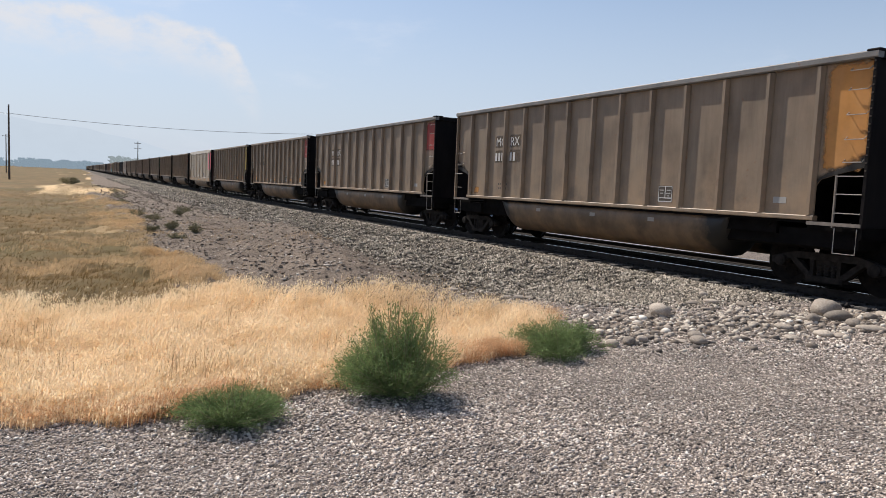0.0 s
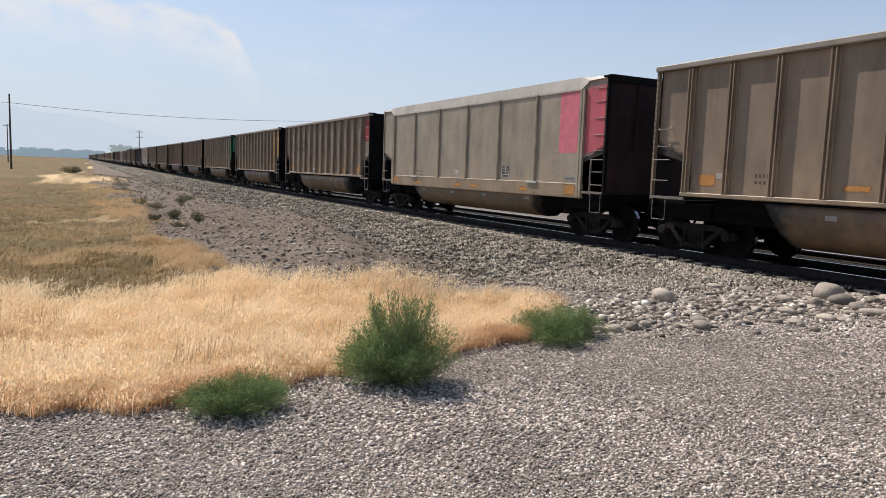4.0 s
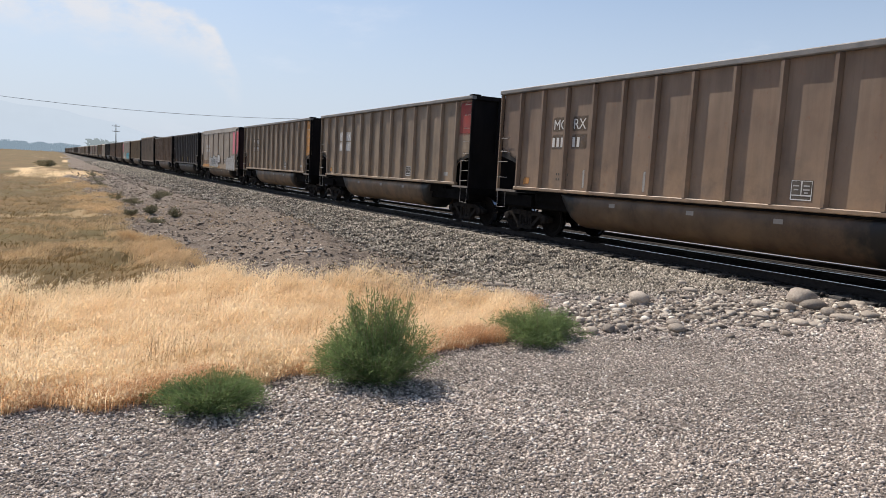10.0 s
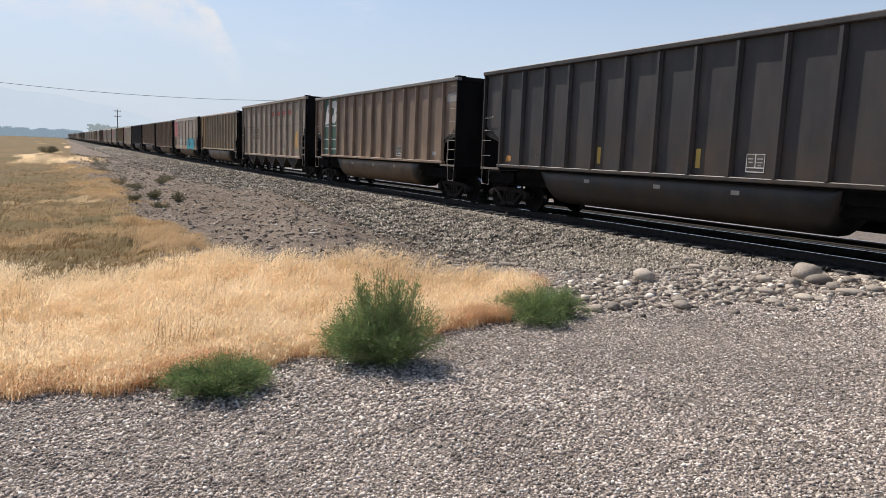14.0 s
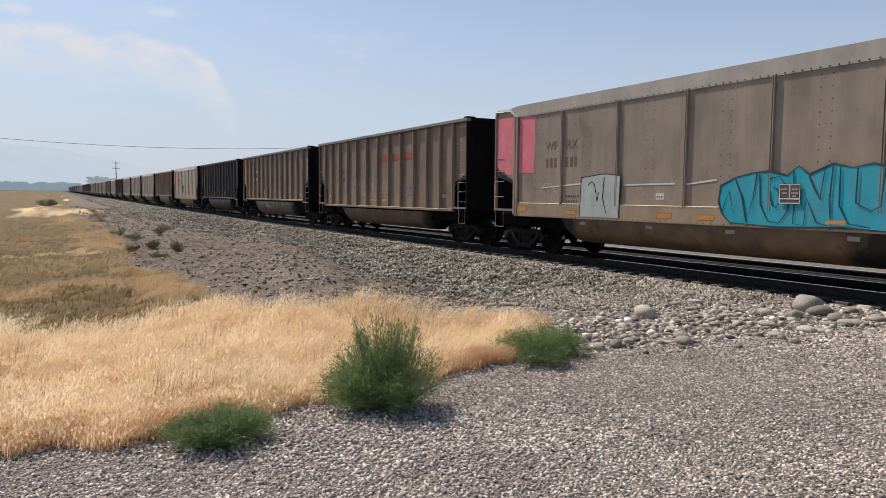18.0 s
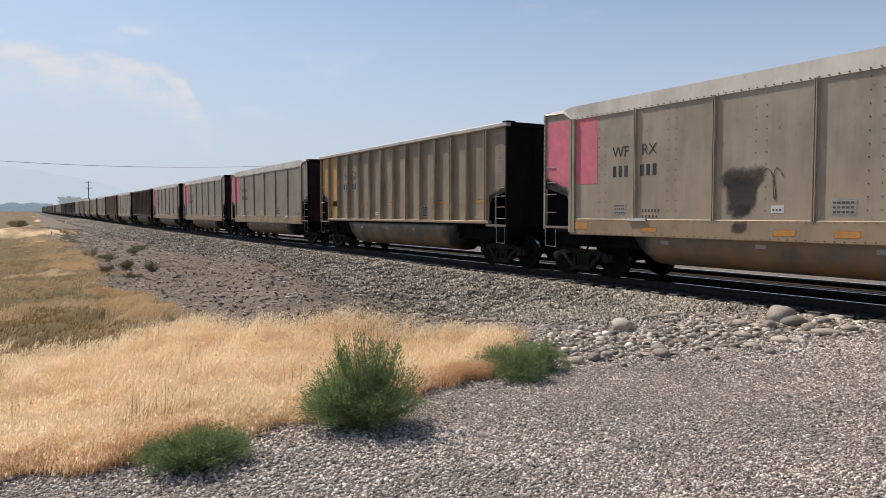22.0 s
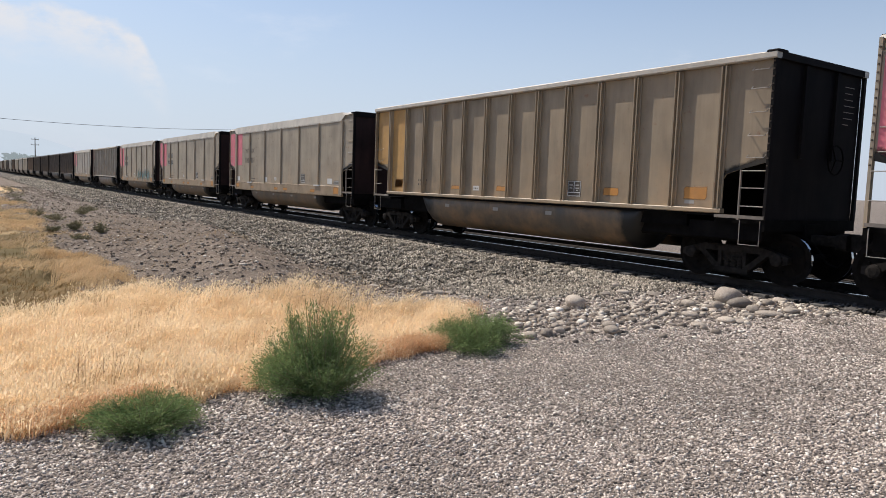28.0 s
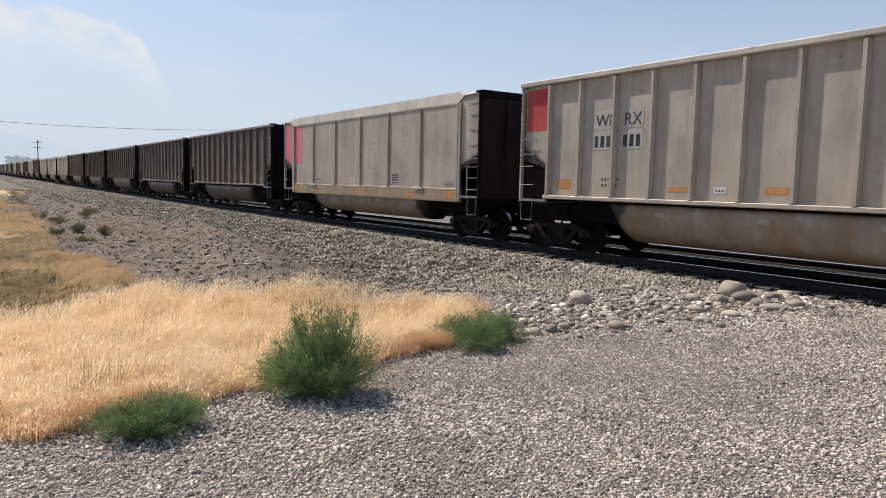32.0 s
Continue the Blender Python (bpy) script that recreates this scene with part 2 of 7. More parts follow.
RAIL_M = surface("rail_side_steel", (0.022, 0.018, 0.016), (0.040, 0.032, 0.027), scale=9.0, rough=0.8, metal=0.2, bump=0.2)
TIE_M = surface("weathered_tie_wood", (0.05, 0.045, 0.04), (0.13, 0.12, 0.11), scale=5.0, rough=0.9, bump=0.6, bump_scale=25.0, vary=0.25, stretch=(0.5, 4, 4))


def flat_paint(name, c, worn=0.3):
    return surface(name, c, tuple(x * 0.8 for x in c), scale=3.0, rough=0.6, bump=0.03, speck=((0.22, 0.17, 0.13), 6.0, worn), streak=((0.30, 0.25, 0.20), 0.2))


SPRAY = {
    "pink": flat_paint("faded_pink_paint", (0.80, 0.205, 0.255), 0.10),
    "red": flat_paint("red_paint", (0.50, 0.055, 0.05)),
    "orange": flat_paint("orange_paint", (0.68, 0.34, 0.11)),
    "ochre": flat_paint("ochre_paint", (0.58, 0.33, 0.11)),
    "yellow": flat_paint("yellow_paint", (0.62, 0.42, 0.10)),
    "green": flat_paint("green_paint", (0.04, 0.30, 0.13)),
    "dull_green": flat_paint("dull_green_paint", (0.055, 0.12, 0.085)),
    "white": flat_paint("white_paint", (0.72, 0.70, 0.66), 0.15),
    "dirty_white": flat_paint("dirty_white_paint", (0.47, 0.45, 0.42), 0.3),
    "black": flat_paint("black_stencil_paint", (0.03, 0.03, 0.03), 0.15),
    "cyan": flat_paint("cyan_paint", (0.02, 0.40, 0.50), 0.1),
    "rust": flat_paint("faded_rust_paint", (0.20, 0.115, 0.07), 0.4),
    "navy": flat_paint("dark_blue_outline", (0.012, 0.045, 0.075), 0.05),
    "chalk": flat_paint("chalky_green_white", (0.50, 0.54, 0.49), 0.1),
    "teal": flat_paint("faded_teal_paint", (0.25, 0.295, 0.262), 0.35),
    "silver": flat_paint("silver_paint", (0.55, 0.55, 0.54), 0.15),
    "ghost": flat_paint("ghosted_white_paint", (0.40, 0.36, 0.31), 0.4),
    "faded_red": flat_paint("faded_red_paint", (0.44, 0.13, 0.10), 0.4),
    "faded": flat_paint("faded_black_stencil", (0.095, 0.078, 0.062), 0.3),
    "coal": surface("coal_smear", (0.009, 0.008, 0.008), (0.018, 0.016, 0.015), scale=3.0, rough=0.9, bump=0.05, spec=0.05),
}
def soft_paint(name, c, top=1.0):
    """Sprayed or caked-on colour that thins out towards the border of its patch, by the mesh attribute cover."""
    m = flat_paint(name, c, 0.2)
    n, l = m.node_tree.nodes, m.node_tree.links
    at = n.new("ShaderNodeAttribute")
    at.attribute_name = "cover"
    co = n.new("ShaderNodeTexCoord")
    t = n.new("ShaderNodeTexNoise")
    t.inputs["Scale"].default_value, t.inputs["Detail"].default_value, t.inputs["Roughness"].default_value = 7.0, 6.0, 0.7
    l.new(co.outputs["Object"], t.inputs["Vector"])
    add = n.new("ShaderNodeMath")
    add.operation = "ADD"
    l.new(at.outputs["Fac"], add.inputs[0])
    l.new(t.outputs["Fac"], add.inputs[1])
    r = n.new("ShaderNodeMapRange")
    r.inputs["From Min"].default_value, r.inputs["From Max"].default_value, r.inputs["To Max"].default_value = 0.72, 1.22, top
    l.new(add.outputs[0], r.inputs["Value"])
    l.new(r.outputs["Result"], n["Principled BSDF"].inputs["Alpha"])
    return m


SOFT = {
    "red": soft_paint("thin_red_paint", (0.42, 0.055, 0.05), 0.82),
    "orange": soft_paint("thin_orange_paint", (0.66, 0.30, 0.08), 0.9),
    "ochre": soft_paint("thin_ochre_paint", (0.58, 0.34, 0.12), 0.95),
    "yellow": soft_paint("thin_yellow_paint", (0.60, 0.42, 0.09), 0.92),
    "green": soft_paint("thin_green_paint", (0.035, 0.29, 0.12), 0.97),
    "dull_green": soft_paint("thin_dull_green_paint", (0.075, 0.15, 0.105), 0.85),
    "rust": soft_paint("thin_rust_paint", (0.27, 0.15, 0.09), 0.85),
    "dirty_white": soft_paint("thin_white_paint", (0.50, 0.48, 0.44), 0.75),
    "faded_red": soft_paint("thin_faded_red_paint", (0.46, 0.09, 0.075), 0.8),
    "teal": soft_paint("thin_teal_paint", (0.10, 0.24, 0.24), 0.62),
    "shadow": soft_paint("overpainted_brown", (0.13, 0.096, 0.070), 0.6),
    "blot": soft_paint("black_spray_mist", (0.045, 0.04, 0.036), 0.8),
    "coal": soft_paint("caked_coal_dust", (0.006, 0.0055, 0.0055), 1.0),
    "pink": soft_paint("thin_pink_paint", (0.66, 0.13, 0.16), 0.92),
}
ROCK_M = surface("river_rock", (0.28, 0.23, 0.185), (0.42, 0.36, 0.295), scale=7.0, rough=0.85, bump=0.35, bump_scale=30.0, vary=0.42, speck=((0.52, 0.47, 0.41), 14.0, 0.35))


def stone_mix(name, stops, rough=0.8):
    """Loose stones of mixed colours: each stone takes one shade of the mix."""
    m = bpy.data.materials.new(name)
    m.use_nodes = True
    n, l = m.node_tree.nodes, m.node_tree.links
    b = n["Principled BSDF"]
    b.inputs["Roughness"].default_value, b.inputs["Specular IOR Level"].default_value = rough, 0.3
    r = n.new("ShaderNodeValToRGB")
    for i, (at, c) in enumerate(stops):
        e = r.color_ramp.elements[i] if i < 2 else r.color_ramp.elements.new(at)
        e.position, e.color = at, (*c, 1)
    l.new(n.new("ShaderNodeNewGeometry").outputs["Random Per Island"], r.inputs["Fac"])
    co, t = n.new("ShaderNodeTexCoord"), n.new("ShaderNodeTexNoise")
    t.inputs["Scale"].default_value, t.inputs["Detail"].default_value = 1.1, 4.0
    l.new(co.outputs["Object"], t.inputs["Vector"])
    g = n.new("ShaderNodeMapRange")
    g.inputs["From Min"].default_value, g.inputs["From Max"].default_value, g.inputs["To Min"].default_value, g.inputs["To Max"].default_value = 0.3, 0.7, 0.82, 1.18
    l.new(t.outputs["Fac"], g.inputs["Value"])
    h = n.new("ShaderNodeHueSaturation")
    l.new(g.outputs["Result"], h.inputs["Value"])
    l.new(r.outputs["Color"], h.inputs["Color"])
    l.new(h.outputs["Color"], b.inputs["Base Color"])
    return m


GRAVEL_M = stone_mix("gravel_stones", ((0.0, (0.12, 0.099, 0.084)), (0.22, (0.28, 0.228, 0.19)), (0.45, (0.47, 0.388, 0.325)), (0.70, (0.59, 0.495, 0.42)), (0.9, (0.70, 0.605, 0.52)), (1.0, (0.90, 0.83, 0.74))))
COBBLE_M = stone_mix("river_cobbles", ((0.0, (0.10, 0.082, 0.066)), (0.3, (0.24, 0.195, 0.155)), (0.65, (0.41, 0.345, 0.278)), (0.9, (0.58, 0.505, 0.41)), (1.0, (0.82, 0.75, 0.645))))
BALLAST_M = stone_mix("ballast_stones", ((0.0, (0.05, 0.043, 0.035)), (0.3, (0.15, 0.127, 0.098)), (0.6, (0.27, 0.228, 0.178)), (0.85, (0.41, 0.352, 0.28)), (1.0, (0.64, 0.57, 0.47))))
GOLD_M = surface("dry_golden_grass", (0.76, 0.59, 0.37), (0.93, 0.785, 0.56), scale=1.5, rough=0.9, bump=0.0, island=0.12, spec=0.06, translucent=0.6)
STRAW_M = surface("brown_straw", (0.42, 0.29, 0.16), (0.55, 0.40, 0.24), scale=2.0, rough=0.8, bump=0.0, island=0.3, spec=0.06, translucent=0.3)
OLIVE_M = surface("olive_field_grass", (0.165, 0.116, 0.052), (0.265, 0.175, 0.082), scale=0.35, rough=0.85, bump=0.0, island=0.22, spec=0.06, translucent=0.35)
TAWNY_M = surface("tawny_grass", (0.56, 0.40, 0.225), (0.70, 0.53, 0.33), scale=0.8, rough=0.8, bump=0.0, island=0.15, spec=0.06, translucent=0.4)
RED_STRAW_M = surface("russet_straw", (0.60, 0.36, 0.19), (0.78, 0.55, 0.34), scale=2.0, rough=0.8, bump=0.0, island=0.3, spec=0.06, translucent=0.45)
LEAF_M = surface("grey_green_leaves", (0.155, 0.225, 0.090), (0.255, 0.320, 0.135), scale=5.0, rough=0.75, bump=0.0, island=0.28, spec=0.06, translucent=0.4)
STEM_M = surface("green_stems", (0.20, 0.21, 0.11), (0.30, 0.27, 0.15), scale=5.0, rough=0.7, bump=0.0)
SAGE_M = surface("dusty_sage_leaves", (0.155, 0.150, 0.088), (0.255, 0.222, 0.142), scale=4.0, rough=0.8, bump=0.0, island=0.4, spec=0.06, translucent=0.2)
POLE_M = surface("old_pole_wood", (0.085, 0.065, 0.05), (0.14, 0.11, 0.085), scale=4.0, rough=0.9, bump=0.3, stretch=(6, 6, 0.5))
WIRE_M = surface("wire_metal", (0.24, 0.24, 0.25), (0.30, 0.30, 0.31), rough=0.6, metal=0.5, bump=0.0)

# ---- mesh helpers ----
class Shape:
    """Collects vertices and faces for one mesh."""

    def __init__(self):
        self.v, self.f = [], []

    def box(self, a, b, inset=0.0):
        """A box from corner a to b; inset chamfers its long edges in x and z."""
        (x0, y0, z0), (x1, y1, z1) = a, b
        k = len(self.v)
        if inset:
            i = inset
            prof = [(x0 + i, z0), (x1 - i, z0), (x1, z0 + i), (x1, z1 - i), (x1 - i, z1), (x0 + i, z1), (x0, z1 - i), (x0, z0 + i)]
            return self.prism(prof, y0, y1)
        self.v += [(x, y, z) for z in (z0, z1) for y in (y0, y1) for x in (x0, x1)]
        self.f += [tuple(k + j for j in q) for q in ((0, 2, 3, 1), (4, 5, 7, 6), (0, 1, 5, 4), (2, 6, 7, 3), (0, 4, 6, 2), (1, 3, 7, 5))]
        return self

    def prism(self, prof, y0, y1):
        """A profile of (x, z) points drawn along y."""
        k, n = len(self.v), len(prof)
        self.v += [(x, y0, z) for x, z in prof] + [(x, y1, z) for x, z in prof]
        self.f += [(k + i, k + (i + 1) % n, k + n + (i + 1) % n, k + n + i) for i in range(n)]
        self.f += [tuple(k + i for i in reversed(range(n))), tuple(k + n + i for i in range(n))]
        return self

    def slab(self, poly, x0, x1):
        """A polygon of (y, z) points drawn along x."""
        k, n = len(self.v), len(poly)
        self.v += [(x0, y, z) for y, z in poly] + [(x1, y, z) for y, z in poly]
        self.f += [(k + i, k + (i + 1) % n, k + n + (i + 1) % n, k + n + i) for i in range(n)]
        self.f += [tuple(k + i for i in reversed(range(n))), tuple(k + n + i for i in range(n))]
        return self

    def post(self, prof, z0, z1):
        """A profile of (x, y) points drawn along z."""
        k, n = len(self.v), len(prof)
        self.v += [(x, y, z0) for x, y in prof] + [(x, y, z1) for x, y in prof]
        self.f += [(k + i, k + (i + 1) % n, k + n + (i + 1) % n, k + n + i) for i in range(n)]
        self.f += [tuple(k + i for i in reversed(range(n))), tuple(k + n + i for i in range(n))]
        return self

    def loft(self, rings, closed=True, caps=True):
        k, n = len(self.v), len(rings[0])
        for r in rings:
            self.v += [tuple(p) for p in r]
        last = n if closed else n - 1
        for j in range(len(rings) - 1):
            self.f += [(k + j * n + i, k + j * n + (i + 1) % n, k + (j + 1) * n + (i + 1) % n, k + (j + 1) * n + i) for i in range(last)]
        if caps:
            self.f += [tuple(k + i for i in reversed(range(n))), tuple(k + (len(rings) - 1) * n + i for i in range(n))]
        return self

    def tube(self, path, r, n=6):
        """A bar of radius r along a path of points."""
        pts = [Vector(p) for p in path]
        rings = []
        for i, p in enumerate(pts):
            d = (pts[min(i + 1, len(pts) - 1)] - pts[max(i - 1, 0)]).normalized()
            u = d.orthogonal().normalized() if abs(d.z) > 0.9 else d.cross(Vector((0, 0, 1))).normalized()
            w = d.cross(u)
            rad = r[i] if isinstance(r, (list, tuple)) else r
            rings.append([p + rad * (math.cos(a) * u + math.sin(a) * w) for a in (2 * math.pi * j / n for j in range(n))])
        return self.loft(rings)

    def disc(self, c, r, x0, x1, n=20, prof=None):
        """A wheel-like solid about an axis along x; prof: (x, radius) pairs."""
        prof = prof or [(x0, r), (x1, r)]
        rings = [[(c[0] + x, c[1] + rr * math.cos(2 * math.pi * j / n), c[2] + rr * math.sin(2 * math.pi * j / n)) for j in range(n)] for x, rr in prof]
        return self.loft(rings)

    def mesh(self, name, material=None, smooth=False):
        me = bpy.data.meshes.new(name)
        me.from_pydata(self.v, [], self.f)
        bm = bmesh.new()
        bm.from_mesh(me)
        bmesh.ops.recalc_face_normals(bm, faces=bm.faces)
        bm.to_mesh(me)
        bm.free()
        if material:
            me.materials.append(material)
        if smooth:
            me.polygons.foreach_set("use_smooth", [True] * len(me.polygons))
        return me


def part(name, data, material, parent, label="", at=(0, 0, 0), smooth=False):
    """One mesh object under a thing or a part. data: a Shape, or a mesh made before."""
    me = data.mesh(name, material, smooth) if isinstance(data, Shape) else data
    ob = new(name, me)
    ob.parent, ob.location = parent, at
    return tagged(ob, label)


def raw_mesh(name, verts, faces, material, smooth=False):
    """A mesh straight from numpy arrays of triangles."""
    me = bpy.data.meshes.new(name)
    nf = len(faces)
    me.vertices.add(len(verts))
    me.vertices.foreach_set("co", np.asarray(verts, dtype=np.float32).ravel())
    me.loops.add(nf * 3)
    me.loops.foreach_set("vertex_index", np.asarray(faces, dtype=np.int32).ravel())
    me.polygons.add(nf)
    me.polygons.foreach_set("loop_start", np.arange(0, nf * 3, 3, dtype=np.int32))
    me.polygons.foreach_set("loop_total", np.full(nf, 3, dtype=np.int32))
    if smooth:
        me.polygons.foreach_set("use_smooth", np.ones(nf, dtype=bool))
    me.update(calc_edges=True)
    me.materials.append(material)
    return me


# ---- the lie of the land ----
RAIL_TOP = 0.07
NEAR_SIDE = 11.74
LINE_X = NEAR_SIDE + 1.6


def rise(y):
    """The line and the plain climb a little towards the distance."""
    d = np.maximum(0.0, np.asarray(y, dtype=float) - 40.0)
    return 0.0046 * d * d / (d + 70.0)


def smooth01(a, b, v):
    t = np.clip((np.asarray(v, dtype=float) - a) / (b - a), 0, 1)
    return t * t * (3 - 2 * t)


def wave(x, y, f, s):
    return np.sin(x * f + 1.7 * s + 1.3 * np.sin(y * f * 0.83 + s)) * np.cos(y * f * 1.1 - 0.6 * s + np.sin(x * f * 0.7 + 2 * s))


def field_edge(y):
    """x of the foot of the embankment at a distance y."""
    y = np.asarray(y, dtype=float)
    ragged = smooth01(10.0, 13.0, y) * (1 + np.minimum(y, 90) / 50) * (0.20 * np.sin(1.9 * y) + 0.20 * np.sin(0.83 * y + 1.0) + 0.13 * np.sin(4.7 * y + 2.0))
    return ragged + np.interp(y, [4.5, 5.2, 5.7, 6.4, 7.5, 9.0, 10.2, 13, 17, 26, 36, 62, 100, 400], [6.0, 5.8, 5.4, 5.2, 5.4, 4.2, 2.6, 2.1, 2.0, 1.8, 2.2, 1.2, 2.0, 6.0])


def pad_edge(x):
    """y of the front of the grass: gravel on the camera's side."""
    x = np.asarray(x, dtype=float)
    return 0.10 * np.sin(5.1 * x) * np.cos(2.3 * x + 1) + 0.05 * np.sin(11.7 * x + 2) + np.interp(x, [-60, -8, -0.4, 0.2, 0.6, 1.7, 2.7, 3.5, 4.5, 5.7, 6.2], [9, 6.5, 5.3, 5.0, 5.0, 5.3, 5.55, 5.7, 6.3, 7.4, 7.8])


def grass_zone(x, y):
    """1 where dry grass stands, 0 on gravel and banks."""
    return smooth01(-0.12, 0.15, np.asarray(y) - pad_edge(x)) * smooth01(-0.15, 0.35, field_edge(y) - np.asarray(x))


def cobble_belt(x, y):
    """The strip of river cobbles between the pad and the line."""
    return np.exp(-((y - (6.3 + 0.12 * (9 - x))) / 0.8) ** 2) * smooth01(4.6, 5.6, x) * smooth01(12.2, 11.7, x) * (1 - grass_zone(x, y))


def strip_gaps(x, y):
    """Ragged gaps in the grass along the foot of the bank."""
    w = wave(x, y, 0.31, 5.0) + 0.8 * wave(x * 1.7, y * 0.6, 0.83, 2.2) + 0.5 * wave(x, y, 1.9, 7.1)
    thick = np.exp(-((x - 1.7) / 0.8) ** 2 - ((y - 16.5) / 3.2) ** 2) + np.exp(-((x - 1.9) / 0.6) ** 2 - ((y - 30) / 4.0) ** 2)
    return np.maximum(smooth01(-0.15, 0.9, w + 0.1), smooth01(0.25, 0.8, thick))


def field_tufts(x, y):
    """Paler patches where the tall grass thins out into the field."""
    w = wave(x, y, 0.55, 1.4) + 0.7 * wave(x * 0.8, y * 1.9, 0.9, 3.3) + 0.4 * wave(x, y, 2.4, 0.7)
    spots = np.exp(-((x - 0.5) / 1.3) ** 2 - ((y - 17.0) / 1.3) ** 2) + 0.8 * np.exp(-((x + 0.6) / 0.7) ** 2 - ((y - 15.6) / 0.8) ** 2)
    return grass_zone(x, y) * np.maximum(smooth01(0.25, 0.95, w), smooth01(0.3, 0.9, spots + 0.25 * w)) * smooth01(9.0, 11.0, y) * smooth01(30.0, 15.0, y)


def gold_back(x):
    """y of the back of the tall golden grass."""
    return np.interp(x, [-8, -4.5, -3.2, -1.6, -0.4, 0.8, 2.4], [13.8, 13.2, 12.8, 12.2, 10.6, 10.3, 11.5])


def height(x, y):
    x, y = np.asarray(x, dtype=float), np.asarray(y, dtype=float)
    e = field_edge(y)
    z = rise(y) + 0.0 * x
    g = smooth01(0.0, 2.0, y - pad_edge(x)) * smooth01(0.3, -1.2, x - e)
    z = z - 0.32 * g
    # ballast shoulder, and the ditch and dirt bank between it and the field
    far = smooth01(7.5, 12.0, y)
    bank = far * smooth01(11.9, 8.0, x) * smooth01(e - 1.0, e + 0.6, x)
    z = z - 0.30 * bank
    hump = far * np.exp(-((x - 4.2 - 0.2 * np.minimum(y - 12, 26)) / 1.0) ** 2) * smooth01(44, 16, y)
    z = z + 0.46 * hump
    z = z - 0.11 * smooth01(10.6, 11.6, x) * smooth01(60, 30, x) - 0.07 * smooth01(11.3, 11.85, x) * smooth01(16.8, 15.8, x)
    # a low grassy mound by the line
    z = z + 0.55 * np.exp(-(((x - 0.5) / 3.0) ** 2 + ((y - 84) / 14.0) ** 2))
    rough = 0.072 * far * smooth01(11.8, 10.0, x) * smooth01(140, 40, y)
    z = z + rough * (wave(x, y, 2.1, 1.0) + 0.7 * wave(x, y, 5.3, 2.0) + 0.5 * wave(x, y, 9.7, 5.0)) + 0.012 * wave(x, y, 1.2, 3.0) * smooth01(60, 20, np.abs(y))
    return z


def axis(fine, step, far):
    lo, hi = fine
    mid = list(np.arange(lo, hi + step / 2, step))
    out, d = [], step
    p = hi
    while p < far:
        d *= 1.17
        p += d
        out.append(p)
    back, d, p = [], step, lo
    while p > -far:
        d *= 1.17
        p -= d
        back.append(p)
    return np.array(back[::-1] + mid + out)


def make_ground():
    gx, gy = axis((-4.0, 13.0), 0.17, 4600.0), axis((2.0, 34.0), 0.2, 4600.0)
    X, Y = np.meshgrid(gx, gy, indexing="ij")
    Z = height(X, Y)
    nx, ny = len(gx), len(gy)
    verts = np.stack([X, Y, Z], -1).reshape(-1, 3)
    i, j = np.meshgrid(np.arange(nx - 1), np.arange(ny - 1), indexing="ij")
    a = (i * ny + j).ravel()
    faces = np.concatenate([np.stack([a, a + ny, a + ny + 1], -1), np.stack([a, a + ny + 1, a + 1], -1)])
    me = raw_mesh("ground", verts, faces, GROUND_M, smooth=True)
    x, y = verts[:, 0], verts[:, 1]
    e = field_edge(y)
    gold = grass_zone(x, y) * smooth01(0.9, -0.9, y - gold_back(x) + 0.6 * wave(x, y, 0.9, 4.0))
    gold = np.maximum(gold, 0.8 * smooth01(-1.2, -0.1, x - e + 0.5 * wave(x, y, 0.8, 8.0)) * smooth01(0.7, -0.2, x - e) * smooth01(8.5, 10.5, y) * strip_gaps(x, y))
    ring = np.sqrt(((x - 0.5) / 3.6) ** 2 + ((y - 84) / 18.0) ** 2)
    gold = np.maximum(gold, 0.85 * np.exp(-((ring - 0.8 + 0.25 * wave(x, y * 0.2, 1.3, 2.0)) / 0.4) ** 2))
    gold = np.maximum(gold, 0.5 * field_tufts(x, y))
    gold = np.maximum(gold, 0.5 * grass_zone(x, y) * smooth01(14, 20, y) * smooth01(0.68, 0.95, wave(x * 0.6, y * 0.9, 0.5, 7.0)))
    olive = grass_zone(x, y) * smooth01(7.5, 10, y)
    stone = smooth01(6.0, 7.6, x + 0.5 * wave(x, y, 0.7, 6.0)) * smooth01(7.0, 9.5, y) * smooth01(16.9, 16.2, x)
    stone = np.maximum(stone, smooth01(10.8, 11.8, x) * smooth01(16.9, 16.2, x))
    # strip under the train: coal dust and the train's shade as one zone
    coal = smooth01(11.85, 12.15, x) * smooth01(17.3, 16.9, x)
    dirt = smooth01(8.0, 10.5, y) * smooth01(7.8, 6.2, x) * (1 - grass_zone(x, y))
    dirt = np.maximum(dirt, 0.75 * cobble_belt(x, y))
    for name, val in (("gold", gold), ("olive", olive), ("stone", stone), ("dirt", dirt), ("coal", coal)):
        at = me.attributes.new(name, "FLOAT", "POINT")
        at.data.foreach_set("value", np.clip(val, 0, 1).astype(np.float32))
    return tagged(new("ground", me), "gravel pad, stony bank and dry grass plain beside the railway line", "ground", kind="structure")


